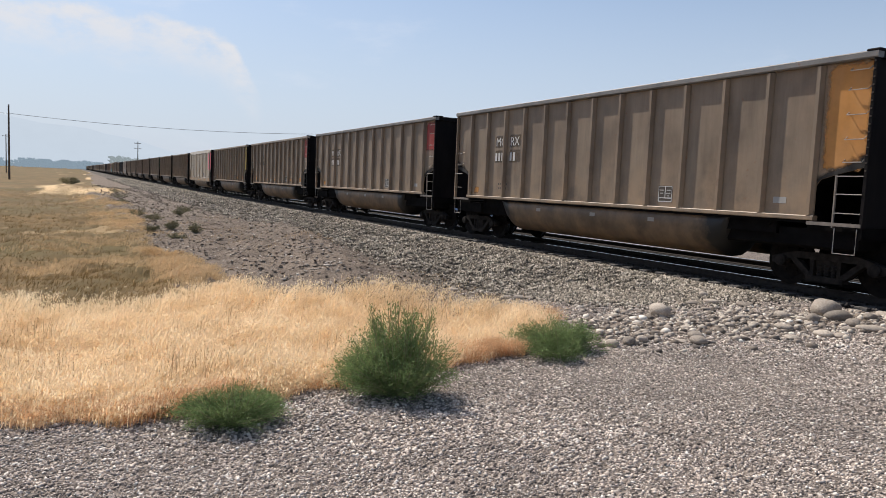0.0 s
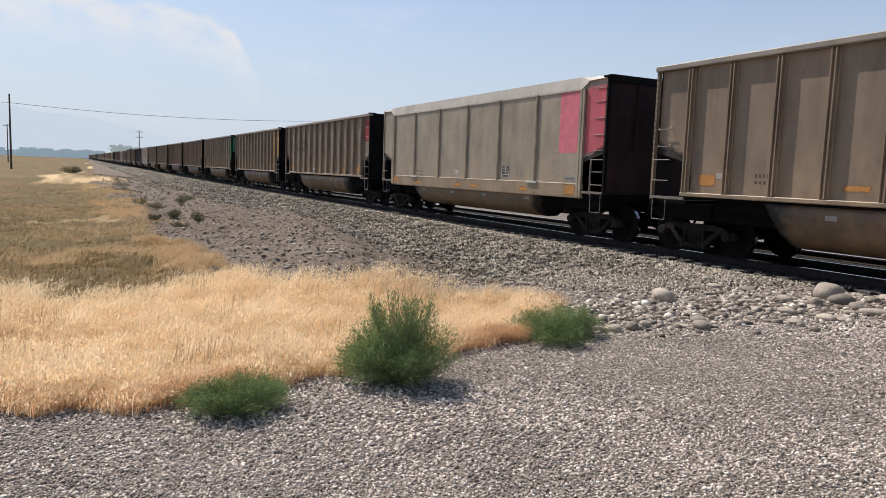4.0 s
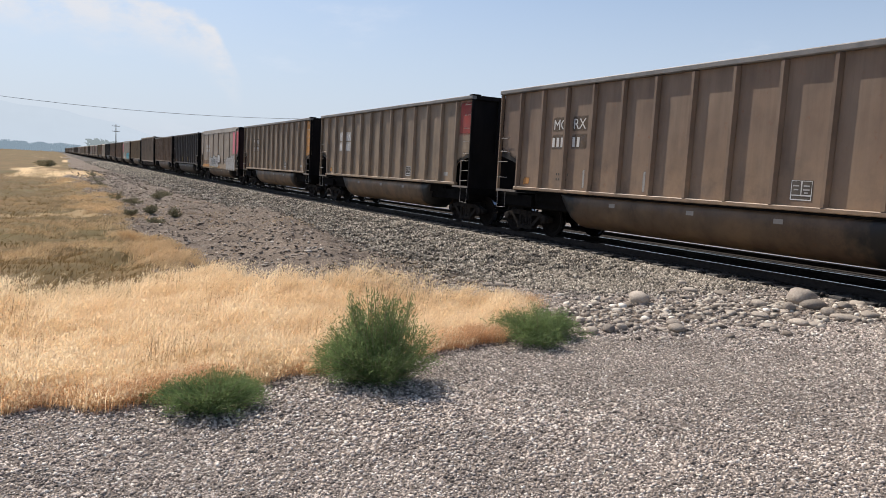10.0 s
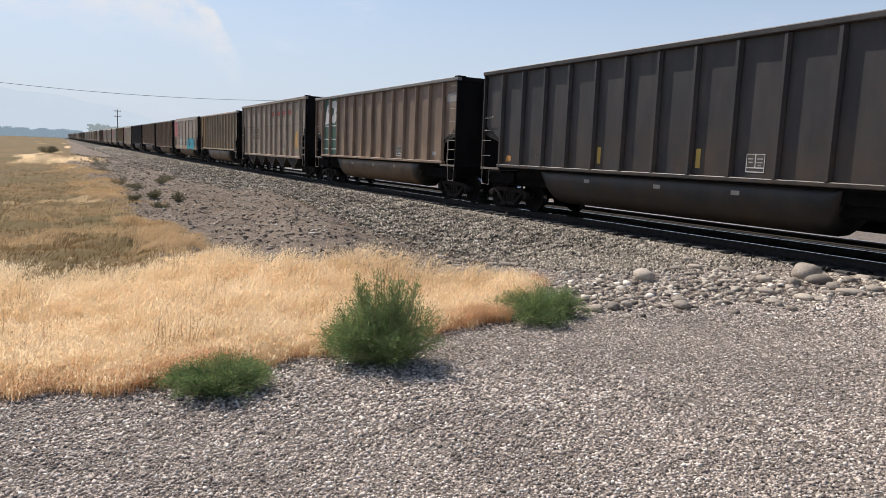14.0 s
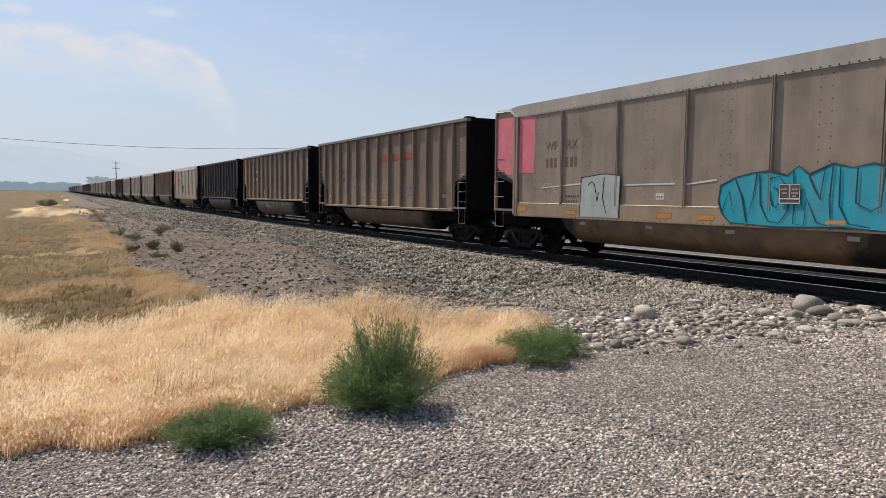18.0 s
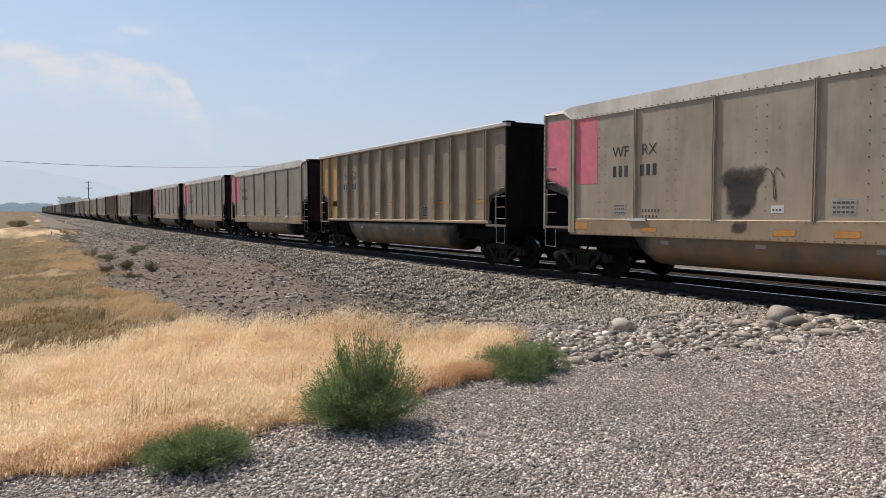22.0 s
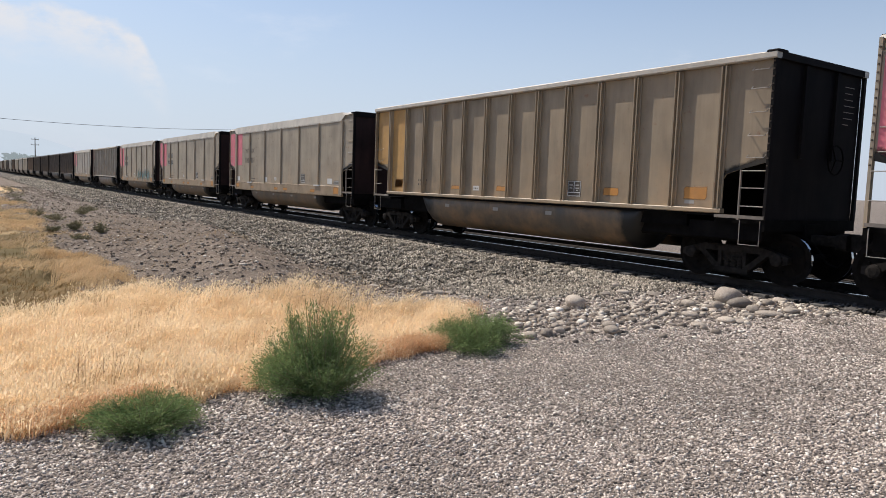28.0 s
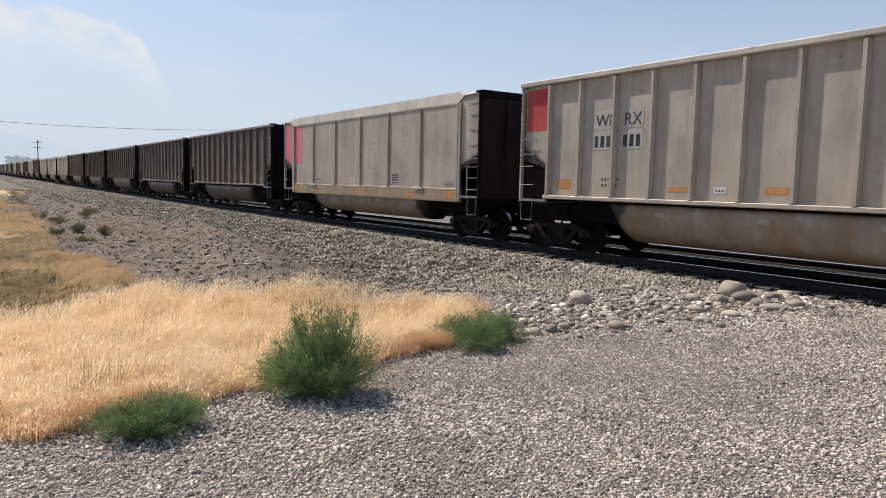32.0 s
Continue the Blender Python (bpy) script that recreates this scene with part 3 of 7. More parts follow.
def ground_material():
    m = bpy.data.materials.new("ground_soil")
    m.use_nodes = True
    n, l = m.node_tree.nodes, m.node_tree.links
    b = n["Principled BSDF"]
    b.inputs["Roughness"].default_value = 0.92
    b.inputs["Specular IOR Level"].default_value = 0.15
    co = n.new("ShaderNodeTexCoord")

    def tex(s, d=6.0):
        t = n.new("ShaderNodeTexNoise")
        t.inputs["Scale"].default_value, t.inputs["Detail"].default_value, t.inputs["Roughness"].default_value = s, d, 0.65
        l.new(co.outputs["Object"], t.inputs["Vector"])
        return t.outputs["Fac"]

    def cells(s):
        t = n.new("ShaderNodeTexVoronoi")
        t.inputs["Scale"].default_value = s
        l.new(co.outputs["Object"], t.inputs["Vector"])
        return t

    def ramp(sock, lo, hi):
        r = n.new("ShaderNodeMapRange")
        r.inputs["From Min"].default_value, r.inputs["From Max"].default_value = lo, hi
        l.new(sock, r.inputs["Value"])
        return r.outputs["Result"]

    def mix(fac, a, c):
        x = n.new("ShaderNodeMix")
        x.data_type = "RGBA"
        l.new(fac, x.inputs["Factor"])
        for key, v in (("A", a), ("B", c)):
            if isinstance(v, tuple):
                x.inputs[key].default_value = (*v, 1)
            else:
                l.new(v, x.inputs[key])
        return x.outputs["Result"]

    def zone(name, lo=0.3, hi=0.7, jag=0.5, s=3.0):
        a = n.new("ShaderNodeAttribute")
        a.attribute_name = name
        add = n.new("ShaderNodeMath")
        add.operation = "MULTIPLY_ADD"
        add.inputs[1].default_value = jag
        sub = n.new("ShaderNodeMath")
        sub.inputs[1].default_value = -0.5 * jag
        sub.operation = "ADD"
        l.new(tex(s, 5.0), add.inputs[0])
        l.new(a.outputs["Fac"], add.inputs[2])
        l.new(add.outputs[0], sub.inputs[0])
        return ramp(sub.outputs[0], lo, hi)

    v1, v2, v3 = cells(24.0), cells(60.0), cells(42.0)
    # gravel and ballast ground: shade in the gaps between stones is coloured in
    gravel = mix(ramp(tex(0.7), 0.35, 0.65), (0.125, 0.103, 0.087), (0.195, 0.163, 0.137))
    peb = mix(ramp(v3.outputs["Color"], 0.15, 0.85), (0.09, 0.074, 0.062), (0.46, 0.385, 0.325))
    gravel = mix(ramp(tex(9.0), 0.3, 0.7), gravel, peb)
    bal = mix(ramp(v1.outputs["Color"], 0.1, 0.9), (0.034, 0.029, 0.025), (0.20, 0.173, 0.147))
    dirt = mix(ramp(tex(1.1), 0.35, 0.65), (0.14, 0.106, 0.078), (0.26, 0.200, 0.150))
    dirt = mix(ramp(tex(0.35), 0.45, 0.7), dirt, (0.225, 0.178, 0.138))
    dirt = mix(ramp(tex(3.2), 0.55, 0.7), dirt, (0.10, 0.075, 0.058))
    dirt = mix(ramp(v2.outputs["Color"], 0.35, 1.0), dirt, (0.25, 0.203, 0.165))
    dirt = mix(ramp(tex(12.0), 0.50, 0.70), dirt, (0.075, 0.057, 0.046))
    gold = mix(ramp(tex(2.3), 0.35, 0.65), (0.52, 0.35, 0.18), (0.72, 0.53, 0.31))
    olive = mix(ramp(tex(0.22), 0.40, 0.60), (0.148, 0.102, 0.046), (0.255, 0.158, 0.070))
    olive = mix(ramp(tex(5.0), 0.35, 0.7), olive, (0.128, 0.092, 0.042))
    olive = mix(ramp(tex(0.09, 4.0), 0.50, 0.60), olive, (0.132, 0.102, 0.045))
    olive = mix(ramp(tex(0.5), 0.58, 0.72), olive, (0.27, 0.178, 0.088))
    # coal dust with the train's shade coloured in
    coal = mix(ramp(v1.outputs["Color"], 0.1, 0.9), (0.018, 0.016, 0.015), (0.06, 0.053, 0.047))
    col = mix(zone("stone"), gravel, bal)
    col = mix(zone("coal", 0.35, 0.65, 0.3), col, coal)
    col = mix(zone("dirt"), col, dirt)
    meadow = zone("olive")
    col = mix(meadow, col, olive)
    col = mix(zone("gold", 0.35, 0.75, 0.6, 0.8), col, gold)
    l.new(col, b.inputs["Base Color"])
    bp = n.new("ShaderNodeBump")
    bp.inputs["Strength"].default_value, bp.inputs["Distance"].default_value = 0.7, 0.025
    l.new(v3.outputs["Distance"], bp.inputs["Height"])
    bp.invert = True
    bp2 = n.new("ShaderNodeBump")
    bp2.inputs["Strength"].default_value, bp2.inputs["Distance"].default_value = 0.6, 0.07
    l.new(tex(5.0), bp2.inputs["Height"])
    l.new(bp.outputs["Normal"], bp2.inputs["Normal"])
    calm = n.new("ShaderNodeMapRange")
    calm.inputs["To Min"].default_value, calm.inputs["To Max"].default_value = 0.75, 0.12
    l.new(meadow, calm.inputs["Value"])
    l.new(calm.outputs["Result"], bp.inputs["Strength"])
    l.new(calm.outputs["Result"], bp2.inputs["Strength"])
    l.new(bp2.outputs["Normal"], b.inputs["Normal"])
    return m


GROUND_M = ground_material()
make_ground()

# ---- track ----
TRACK_Y = np.concatenate([np.arange(-60, 60, 4.0), np.arange(60, 300, 12.0), np.arange(300, 1500, 60.0)])


def make_rail(x, label):
    prof = [(-0.075, -0.17), (0.075, -0.17), (0.075, -0.155), (0.012, -0.135), (0.012, -0.045), (0.036, -0.035), (0.036, -0.006), (0.028, 0.0), (-0.028, 0.0), (-0.036, -0.006), (-0.036, -0.035), (-0.012, -0.045), (-0.012, -0.135), (-0.075, -0.155)]
    s = Shape()
    s.loft([[(x + px, y, RAIL_TOP + float(rise(y)) + pz) for px, pz in prof] for y in TRACK_Y])
    me = s.mesh("rail", RAIL_M)
    me.materials.append(TREAD_M)
    for p in me.polygons:
        if p.normal.z > 0.7 and p.center.z > RAIL_TOP + float(rise(p.center.y)) - 0.02:
            p.material_index = 1
    return tagged(new("rail", me), label, "rail", "rails of the line", "structure")


make_rail(LINE_X - 0.752, "steel rail with rusty sides and a shiny head on wooden ties")
make_rail(LINE_X + 0.752, "steel rail with rusty sides and a shiny head beyond the cars")
make_rail(16.12, "spare steel rail lying along the far side of the line")
tie_line = tagged(new("track_bed"), "row of weathered wooden ties in dark ballast", "track", kind="structure")
TIE_ME = Shape().box((-1.42, -0.115, -0.2), (1.35, 0.115, 0.0), 0.012).mesh("tie", TIE_M)
rng = random.Random(3)
for i in range(150):
    y = 2.0 + i * 0.53
    o = part("tie", TIE_ME, None, tie_line, "", (LINE_X + rng.uniform(-0.05, 0.05), y, RAIL_TOP - 0.172 + float(rise(y))))
    o.rotation_euler = (0, rng.uniform(-0.004, 0.004), rng.uniform(-0.015, 0.015))
PLATE_ME = Shape().box((-0.19, -0.09, 0.0), (0.19, 0.09, 0.012)).box((0.085, -0.03, 0.01), (0.12, -0.0, 0.05)).box((-0.12, 0.0, 0.01), (-0.085, 0.03, 0.05)).mesh("tie_plate", RAIL_M)
for i in range(60):
    y = 2.0 + i * 0.53
    part("tie_plate", PLATE_ME, None, tie_line, "", (LINE_X - 0.752, y, RAIL_TOP - 0.174))

# ---- stones ----
ICO = bmesh.new()
bmesh.ops.create_icosphere(ICO, subdivisions=1, radius=1.0)
ICO_V = np.array([v.co[:] for v in ICO.verts])
ICO_F = np.array([[v.index for v in f.verts] for f in ICO.faces])
ICO.free()
OCT_V = np.array([(1, 0, 0), (-1, 0, 0), (0, 1, 0), (0, -1, 0), (0, 0, 1), (0, 0, -1)], dtype=float)
OCT_F = np.array([(0, 2, 4), (2, 1, 4), (1, 3, 4), (3, 0, 4), (2, 0, 5), (1, 2, 5), (3, 1, 5), (0, 3, 5)])


def stones(name, px, py, size, material, seed, flat=0.6, sink=0.25, lift=None, shard=False):
    """Many loose stones on the ground, joined into one mesh: rounded, or broken shards."""
    r = np.random.RandomState(seed)
    n = len(px)
    sv, sf = (OCT_V, OCT_F) if shard else (ICO_V, ICO_F)
    shapes = sv[None] + (0.33 if shard else 0.2) * (r.rand(24, len(sv), 3) - 0.5) * 2
    v = shapes[r.randint(0, 24, n)]
    sc = np.stack([0.7 + 0.65 * r.rand(n), 0.65 + 0.5 * r.rand(n), flat * (0.5 + 0.9 * r.rand(n))], -1) * size[:, None]
    v = v * sc[:, None, :]
    tilt = (r.rand(n) - 0.5) * (0.9 if shard else 0.9)
    c, s = np.cos(tilt)[:, None], np.sin(tilt)[:, None]
    v = np.stack([v[..., 0] * c - v[..., 2] * s, v[..., 1], v[..., 0] * s + v[..., 2] * c], -1)
    a = r.rand(n) * 6.2832
    c, s = np.cos(a)[:, None], np.sin(a)[:, None]
    v = np.stack([v[..., 0] * c - v[..., 1] * s, v[..., 0] * s + v[..., 1] * c, v[..., 2]], -1)
    z = height(px, py) if lift is None else lift
    v = v + np.stack([px, py, z + sc[:, 2] * (0.5 - sink)], -1)[:, None, :]
    f = sf[None] + (np.arange(n) * len(sv))[:, None, None]
    return raw_mesh(name, v.reshape(-1, 3), f.reshape(-1, 3), material, smooth=not shard)


def scatter(n, x0, x1, y0, y1, keep, seed):
    """n spots in a rectangle, kept with the chance that keep(x, y) gives."""
    r = np.random.RandomState(seed)
    xs, ys = [], []
    got = 0
    while got < n:
        x, y = x0 + (x1 - x0) * r.rand(4 * n), y0 + (y1 - y0) * r.rand(4 * n)
        k = r.rand(4 * n) < keep(x, y)
        xs.append(x[k])
        ys.append(y[k])
        got += int(k.sum())
    return np.concatenate(xs)[:n], np.concatenate(ys)[:n]


def pad_keep(x, y):
    d = np.hypot(x, y)
    ang = np.degrees(np.arctan2(x, y))
    ahead = 0.05 + 0.95 * smooth01(-16, -7, ang) * smooth01(84, 68, ang) * smooth01(0.4, 1.6, d)
    on = (1 - grass_zone(x, y)) * ahead * (x < 11.9) * smooth01(11.0, 8.5, y) * smooth01(11.0, 5.0, np.hypot(x - 4, y - 5) - 3) * (1 - 0.9 * cobble_belt(x, y))
    return on * np.clip(3.2 / np.maximum(d, 0.1), 0, 1) ** 1.5


gx_, gy_ = scatter(200000, -7.0, 12.0, -7.0, 11.0, pad_keep, 11)
gr = np.random.RandomState(12)
gs_ = (0.0036 + 0.0110 * gr.rand(len(gx_)) ** 3.0 + 0.00068 * np.hypot(gx_, gy_)) * (1.0 + 0.22 * wave(gx_, gy_, 0.8, 2.7))
tagged(new("gravel_stones", stones("gravel_stones", gx_, gy_, gs_, GRAVEL_M, 13, flat=0.74, shard=True)), "loose pale grey and pinkish gravel pebbles covering the pad", "gravel", kind="stuff")


def ballast_keep(x, y):
    d = np.hypot(x, y)
    side = smooth01(6.2, 8.0, x + 0.4 * wave(x, y, 0.9, 2.0)) * smooth01(7.2, 9.2, y) * (x < 12.0)
    return side * np.clip(12.0 / d, 0, 1) ** 1.8


bx_, by_ = scatter(108000, 6.0, 12.0, 6.5, 190.0, ballast_keep, 21)
br = np.random.RandomState(22)
bs_ = (0.0135 + 0.0145 * br.rand(len(bx_))) * (1 + 0.020 * np.hypot(bx_, by_))
tagged(new("ballast_stones", stones("ballast_stones", bx_, by_, bs_, BALLAST_M, 23, flat=1.0, shard=True)), "dark crushed-stone ballast on the shoulder of the line", "ballast", kind="stuff")
# stones below the cars: dust and painted shade share this dark tone
TIE_STONE_M = surface("dusted_shaded_ballast", (0.03, 0.027, 0.025), (0.075, 0.066, 0.06), scale=0.8, rough=0.9, bump=0.0, island=0.5)
tx_, ty_ = scatter(8000, 12.0, 15.8, 3.0, 60.0, lambda x, y: np.clip(14.0 / np.hypot(x, y), 0, 1) ** 2, 25)
ts_ = 0.03 + 0.02 * np.random.RandomState(26).rand(len(tx_))
tagged(new("track_ballast", stones("track_ballast", tx_, ty_, ts_, TIE_STONE_M, 27, flat=0.8, shard=True, lift=RAIL_TOP - 0.2 + rise(ty_))), "dark ballast stones between the ties", "ballast", kind="stuff")


def cobble_keep(x, y):
    belt = np.exp(-((y - (6.3 + 0.12 * (9 - x))) / 0.85) ** 2) * smooth01(4.6, 5.6, x) * (x < 11.9)
    return belt * (1 - grass_zone(x, y))


cx_, cy_ = scatter(3200, 4.6, 11.9, 4.6, 9.6, cobble_keep, 31)
cr = np.random.RandomState(32)
cs_ = 0.016 + 0.045 * cr.rand(len(cx_)) ** 2.4
tagged(new("small_cobbles", stones("small_cobbles", cx_, cy_, cs_, COBBLE_M, 33, flat=0.6)), "small rounded river cobbles strewn along the edge of the gravel", "cobbles", kind="stuff")
BANK_STONE_M = stone_mix("bank_stones", ((0.0, (0.09, 0.07, 0.054)), (0.35, (0.20, 0.158, 0.122)), (0.75, (0.33, 0.27, 0.215)), (1.0, (0.62, 0.55, 0.46))), 0.9)
dx_, dy_ = scatter(24000, 1.5, 8.2, 8.5, 95.0, lambda x, y: (1 - grass_zone(x, y)) * np.clip(9 / y, 0, 1) ** 1.25, 34)
ds_ = (0.009 + 0.045 * np.random.RandomState(35).rand(len(dx_)) ** 3) * (1 + 0.02 * np.maximum(dy_ - 12, 0))
tagged(new("bank_stones", stones("bank_stones", dx_, dy_, ds_, BANK_STONE_M, 36, flat=0.45, shard=True)), "scattered stones on the dirt bank", "stones", kind="stuff")


def rock_mesh(name, seed, sub=3):
    bm = bmesh.new()
    bmesh.ops.create_icosphere(bm, subdivisions=sub, radius=1.0)
    for v in bm.verts:
        q = v.co * 0.9 + Vector((seed * 3.1, seed * 1.7, seed))
        v.co *= 1 + 0.22 * noise.noise(q) + 0.07 * noise.noise(q * 3)
    me = bpy.data.meshes.new(name)
    bm.to_mesh(me)
    bm.free()
    me.polygons.foreach_set("use_smooth", [True] * len(me.polygons))
    me.materials.append(ROCK_M)
    return me


ROCKS = [rock_mesh("rock", s) for s in range(4)]


def rock(x, y, w, h, turn, kind, label, group=""):
    me = ROCKS[int(turn) % 4]
    o = new(kind, me)
    o.matrix_world = Matrix.LocRotScale((x, y, float(height(x, y)) + h * 0.30), Euler((0, 0, radians(turn))), (w / 2, w * 0.38, h / 2))
    return tagged(o, label, "rock", group)


rock(9.85, 6.55, 0.54, 0.32, 25, "boulder", "large rounded grey-brown boulder beside the ties")
rock(9.72, 6.25, 0.36, 0.18, 140, "boulder", "flat grey boulder leaning by a larger one")
rock(7.2, 7.2, 0.37, 0.23, 66, "boulder", "rounded tan boulder among cobbles")
for x, y, w, h, a in ((6.5, 5.9, 0.33, 0.15, 30), (9.6, 8.6, 0.26, 0.16, 10), (5.2, 5.86, 0.24, 0.15, 75), (5.45, 5.88, 0.26, 0.16, 41), (5.72, 5.95, 0.22, 0.13, 14), (6.3, 5.66, 0.36, 0.17, 52), (9.92, 8.9, 0.24, 0.13, 34), (9.4, 5.58, 0.5, 0.14, 121), (8.3, 5.5, 0.38, 0.15, 64), (9.45, 5.86, 0.28, 0.2, 77), (9.12, 6.22, 0.32, 0.24, 18), (8.45, 5.38, 0.3, 0.11, 160), (7.7, 5.5, 0.34, 0.09, 36), (8.9, 6.55, 0.32, 0.2, 82), (10.3, 6.15, 0.32, 0.17, 13),
                      (9.3, 7.5, 0.42, 0.13, 57), (8.6, 7.9, 0.36, 0.12, 20), (9.0, 7.9, 0.3, 0.14, 98), (4.2, 10.35, 0.3, 0.15, 33), (4.25, 10.1, 0.36, 0.2, 71), (5.0, 10.3, 0.2, 0.1, 22), (10.9, 6.3, 0.42, 0.16, 45), (8.2, 6.0, 0.34, 0.12, 87), (10.0, 5.6, 0.4, 0.14, 5)):
    rock(x, y, w * 0.74, h * 0.7, a, "rock", "rounded pale river rock at the edge of the gravel", "rocks beside the line")
rk = random.Random(40)
for i in range(60):
    x = rk.uniform(5.2, 11.6)
    y = 6.3 + 0.12 * (9 - x) + rk.gauss(0, 0.65)
    if float(grass_zone(x, y)) > 0.3 or x < 5.0:
        continue
    w = 0.07 + 0.12 * rk.random() ** 2
    rock(x, y, w, w * rk.uniform(0.3, 0.5), rk.uniform(0, 359), "cobble", "rounded river cobble at the edge of the gravel", "cobbles beside the line")
for i in range(34):
    x, y = rk.uniform(3.4, 6.8), 9.2 + 3.6 * rk.random() ** 1.5
    if float(grass_zone(x, y)) > 0.1:
        continue
    w = 0.07 + 0.17 * rk.random() ** 2
    rock(x, y, w, w * rk.uniform(0.3, 0.5), rk.uniform(0, 359), "rock", "pale flattened rock lying on the dirt bank", "rocks on the bank")
# ---- the train: cars in their own space, x towards the far side, y away along the line, z up from the rail head ----
PITCH, HALF = 16.18, 7.26
BODY = surface("body_primer", (0.2, 0.16, 0.12), (0.25, 0.2, 0.16))
TUBM = surface("tub_primer", (0.2, 0.16, 0.12), (0.25, 0.2, 0.16))
CHM = surface("chord_primer", (0.3, 0.3, 0.3), (0.35, 0.35, 0.35))


def mirrored(s):
    """The same shape on the car's other side."""
    t = Shape()
    t.v, t.f = [(-x, y, z) for x, y, z in s.v], list(s.f)
    return t


def side_outline(z0, z1, cut):
    """Side sheet in y and z: its lower corners are cut away over the end platforms."""
    a = HALF - 1.03
    r = [(-a, z0), (a, z0), (a + 0.05, cut - 0.16), (a + 0.14, cut - 0.03), (a + 0.42, cut + 0.06), (HALF - 0.06, cut + 0.2), (HALF - 0.06, z1)]
    return r + [(-y, z) for y, z in reversed(r[2:])]


def grab(y, z, w=0.34, out=0.07):
    """A grab iron: a bar standing off the side, with turned-in feet."""
    return Shape().tube([(0.0, y - w / 2, z + 0.05), (-out, y - w / 2, z), (-out, y + w / 2, z), (0.0, y + w / 2, z + 0.05)], 0.009, 5)


def wheelset_shape():
    s = Shape()
    for sx in (-1, 1):
        prof = [(-0.068, 0.15), (-0.062, 0.36), (-0.068, 0.40), (-0.068, 0.455), (0.04, 0.46), (0.045, 0.485), (0.068, 0.485), (0.068, 0.40), (0.03, 0.34), (0.03, 0.15)]
        s.disc((sx * 0.752, 0, 0), 0, 0, 0, 28, [(x * -sx * -1, r) for x, r in prof])
    s.disc((0, 0, 0), 0.08, -1.05, 1.05, 10)
    # a web with holes shows as a ring of bosses on the wheel's face
    for sx in (-1, 1):
        for i in range(6):
            a = math.pi * i / 3
            s.disc((sx * 0.752, 0.25 * math.cos(a), 0.25 * math.sin(a)), 0.035, -0.052, 0.052, 6)
    return s


def side_frame_shape():
    """Cast truck side frame, an arch bar with two windows."""
    s = Shape()
    w0, w1 = -1.10, -0.95
    s.slab([(-1.12, 0.52), (-0.62, 0.66), (0.62, 0.66), (1.12, 0.52), (1.12, 0.40), (0.95, 0.36), (0.70, 0.53), (-0.70, 0.53), (-0.95, 0.36), (-1.12, 0.40)], w0, w1)
    s.slab([(-0.78, 0.55), (-0.66, 0.58), (-0.25, 0.24), (-0.32, 0.15)], w0, w1)
    s.slab([(0.78, 0.55), (0.66, 0.58), (0.25, 0.24), (0.32, 0.15)], w0, w1)
    s.slab([(-0.36, 0.13), (0.36, 0.13), (0.36, 0.23), (-0.36, 0.23)], w0 - 0.02, w1 + 0.02)
    s.slab([(-0.30, 0.22), (-0.23, 0.22), (-0.23, 0.56), (-0.30, 0.56)], w0, w1)
    s.slab([(0.30, 0.22), (0.23, 0.22), (0.23, 0.56), (0.30, 0.56)], w0, w1)
    for y in (-0.915, 0.915):
        s.disc((-1.06, y, 0.457), 0.12, -0.10, 0.06, 12, [(-0.10, 0.07), (-0.085, 0.115), (0.06, 0.12)])
    return s


def spring_shape():
    s = Shape()
    for y in (0.0,):
        ring = [(0.055 + 0.012 * (k % 2), 0.23 + 0.027 * k) for k in range(9)]
        n = 8
        s.loft([[(-1.02 + r * math.cos(2 * math.pi * j / n), y + r * math.sin(2 * math.pi * j / n), z) for j in range(n)] for r, z in ring])
    return s


FRAME_ME = side_frame_shape().mesh("side_frame", TRUCK_M)
FRAME_FAR = mirrored(side_frame_shape()).mesh("side_frame", TRUCK_M)
SPRING_ME = spring_shape().mesh("spring", TRUCK_M)
WHEEL_ME = wheelset_shape().mesh("wheelset", WHEEL_M)
for p in WHEEL_ME.polygons:
    c = p.center
    if math.hypot(c.y, c.z) > 0.44 and abs(p.normal.x) < 0.6:
        p.material_index = 0
WHEEL_ME.materials.append(TREAD_M)
for p in WHEEL_ME.polygons:
    c = p.center
    if abs(abs(c.x) - 0.752) < 0.075 and math.hypot(c.y, c.z) > 0.425 and abs(p.normal.x) < 0.5:
        p.material_index = 1
BOLSTER_ME = Shape().box((-1.05, -0.22, 0.34), (1.05, 0.22, 0.56), 0.03).box((-0.3, -0.3, 0.55), (0.3, 0.3, 0.72)).mesh("bolster", TRUCK_M)
COUPLER = Shape()
COUPLER.box((-0.09, 0.0, 0.72), (0.09, 0.62, 0.92), 0.02)
COUPLER.slab([(0.60, 0.66), (0.86, 0.66), (0.90, 0.74), (0.90, 0.92), (0.86, 0.98), (0.60, 0.98)], -0.15, 0.02)
COUPLER.box((0.02, 0.60, 0.68), (0.17, 0.80, 0.96), 0.03)
COUPLER_ME = COUPLER.mesh("coupler", TRUCK_M)
HOSE_ME = Shape().tube([(0.28, 0.2, 0.85), (0.28, 0.45, 0.68), (0.25, 0.62, 0.42), (0.2, 0.78, 0.36), (0.16, 0.86, 0.44)], 0.025, 6).mesh("air_hose", SOOT_SHADE)
BRAKE_WHEEL = Shape()
BRAKE_WHEEL.tube([(0.28 * math.cos(a), 0, 0.28 * math.sin(a)) for a in [2 * math.pi * i / 16 for i in range(17)]], 0.014, 5)
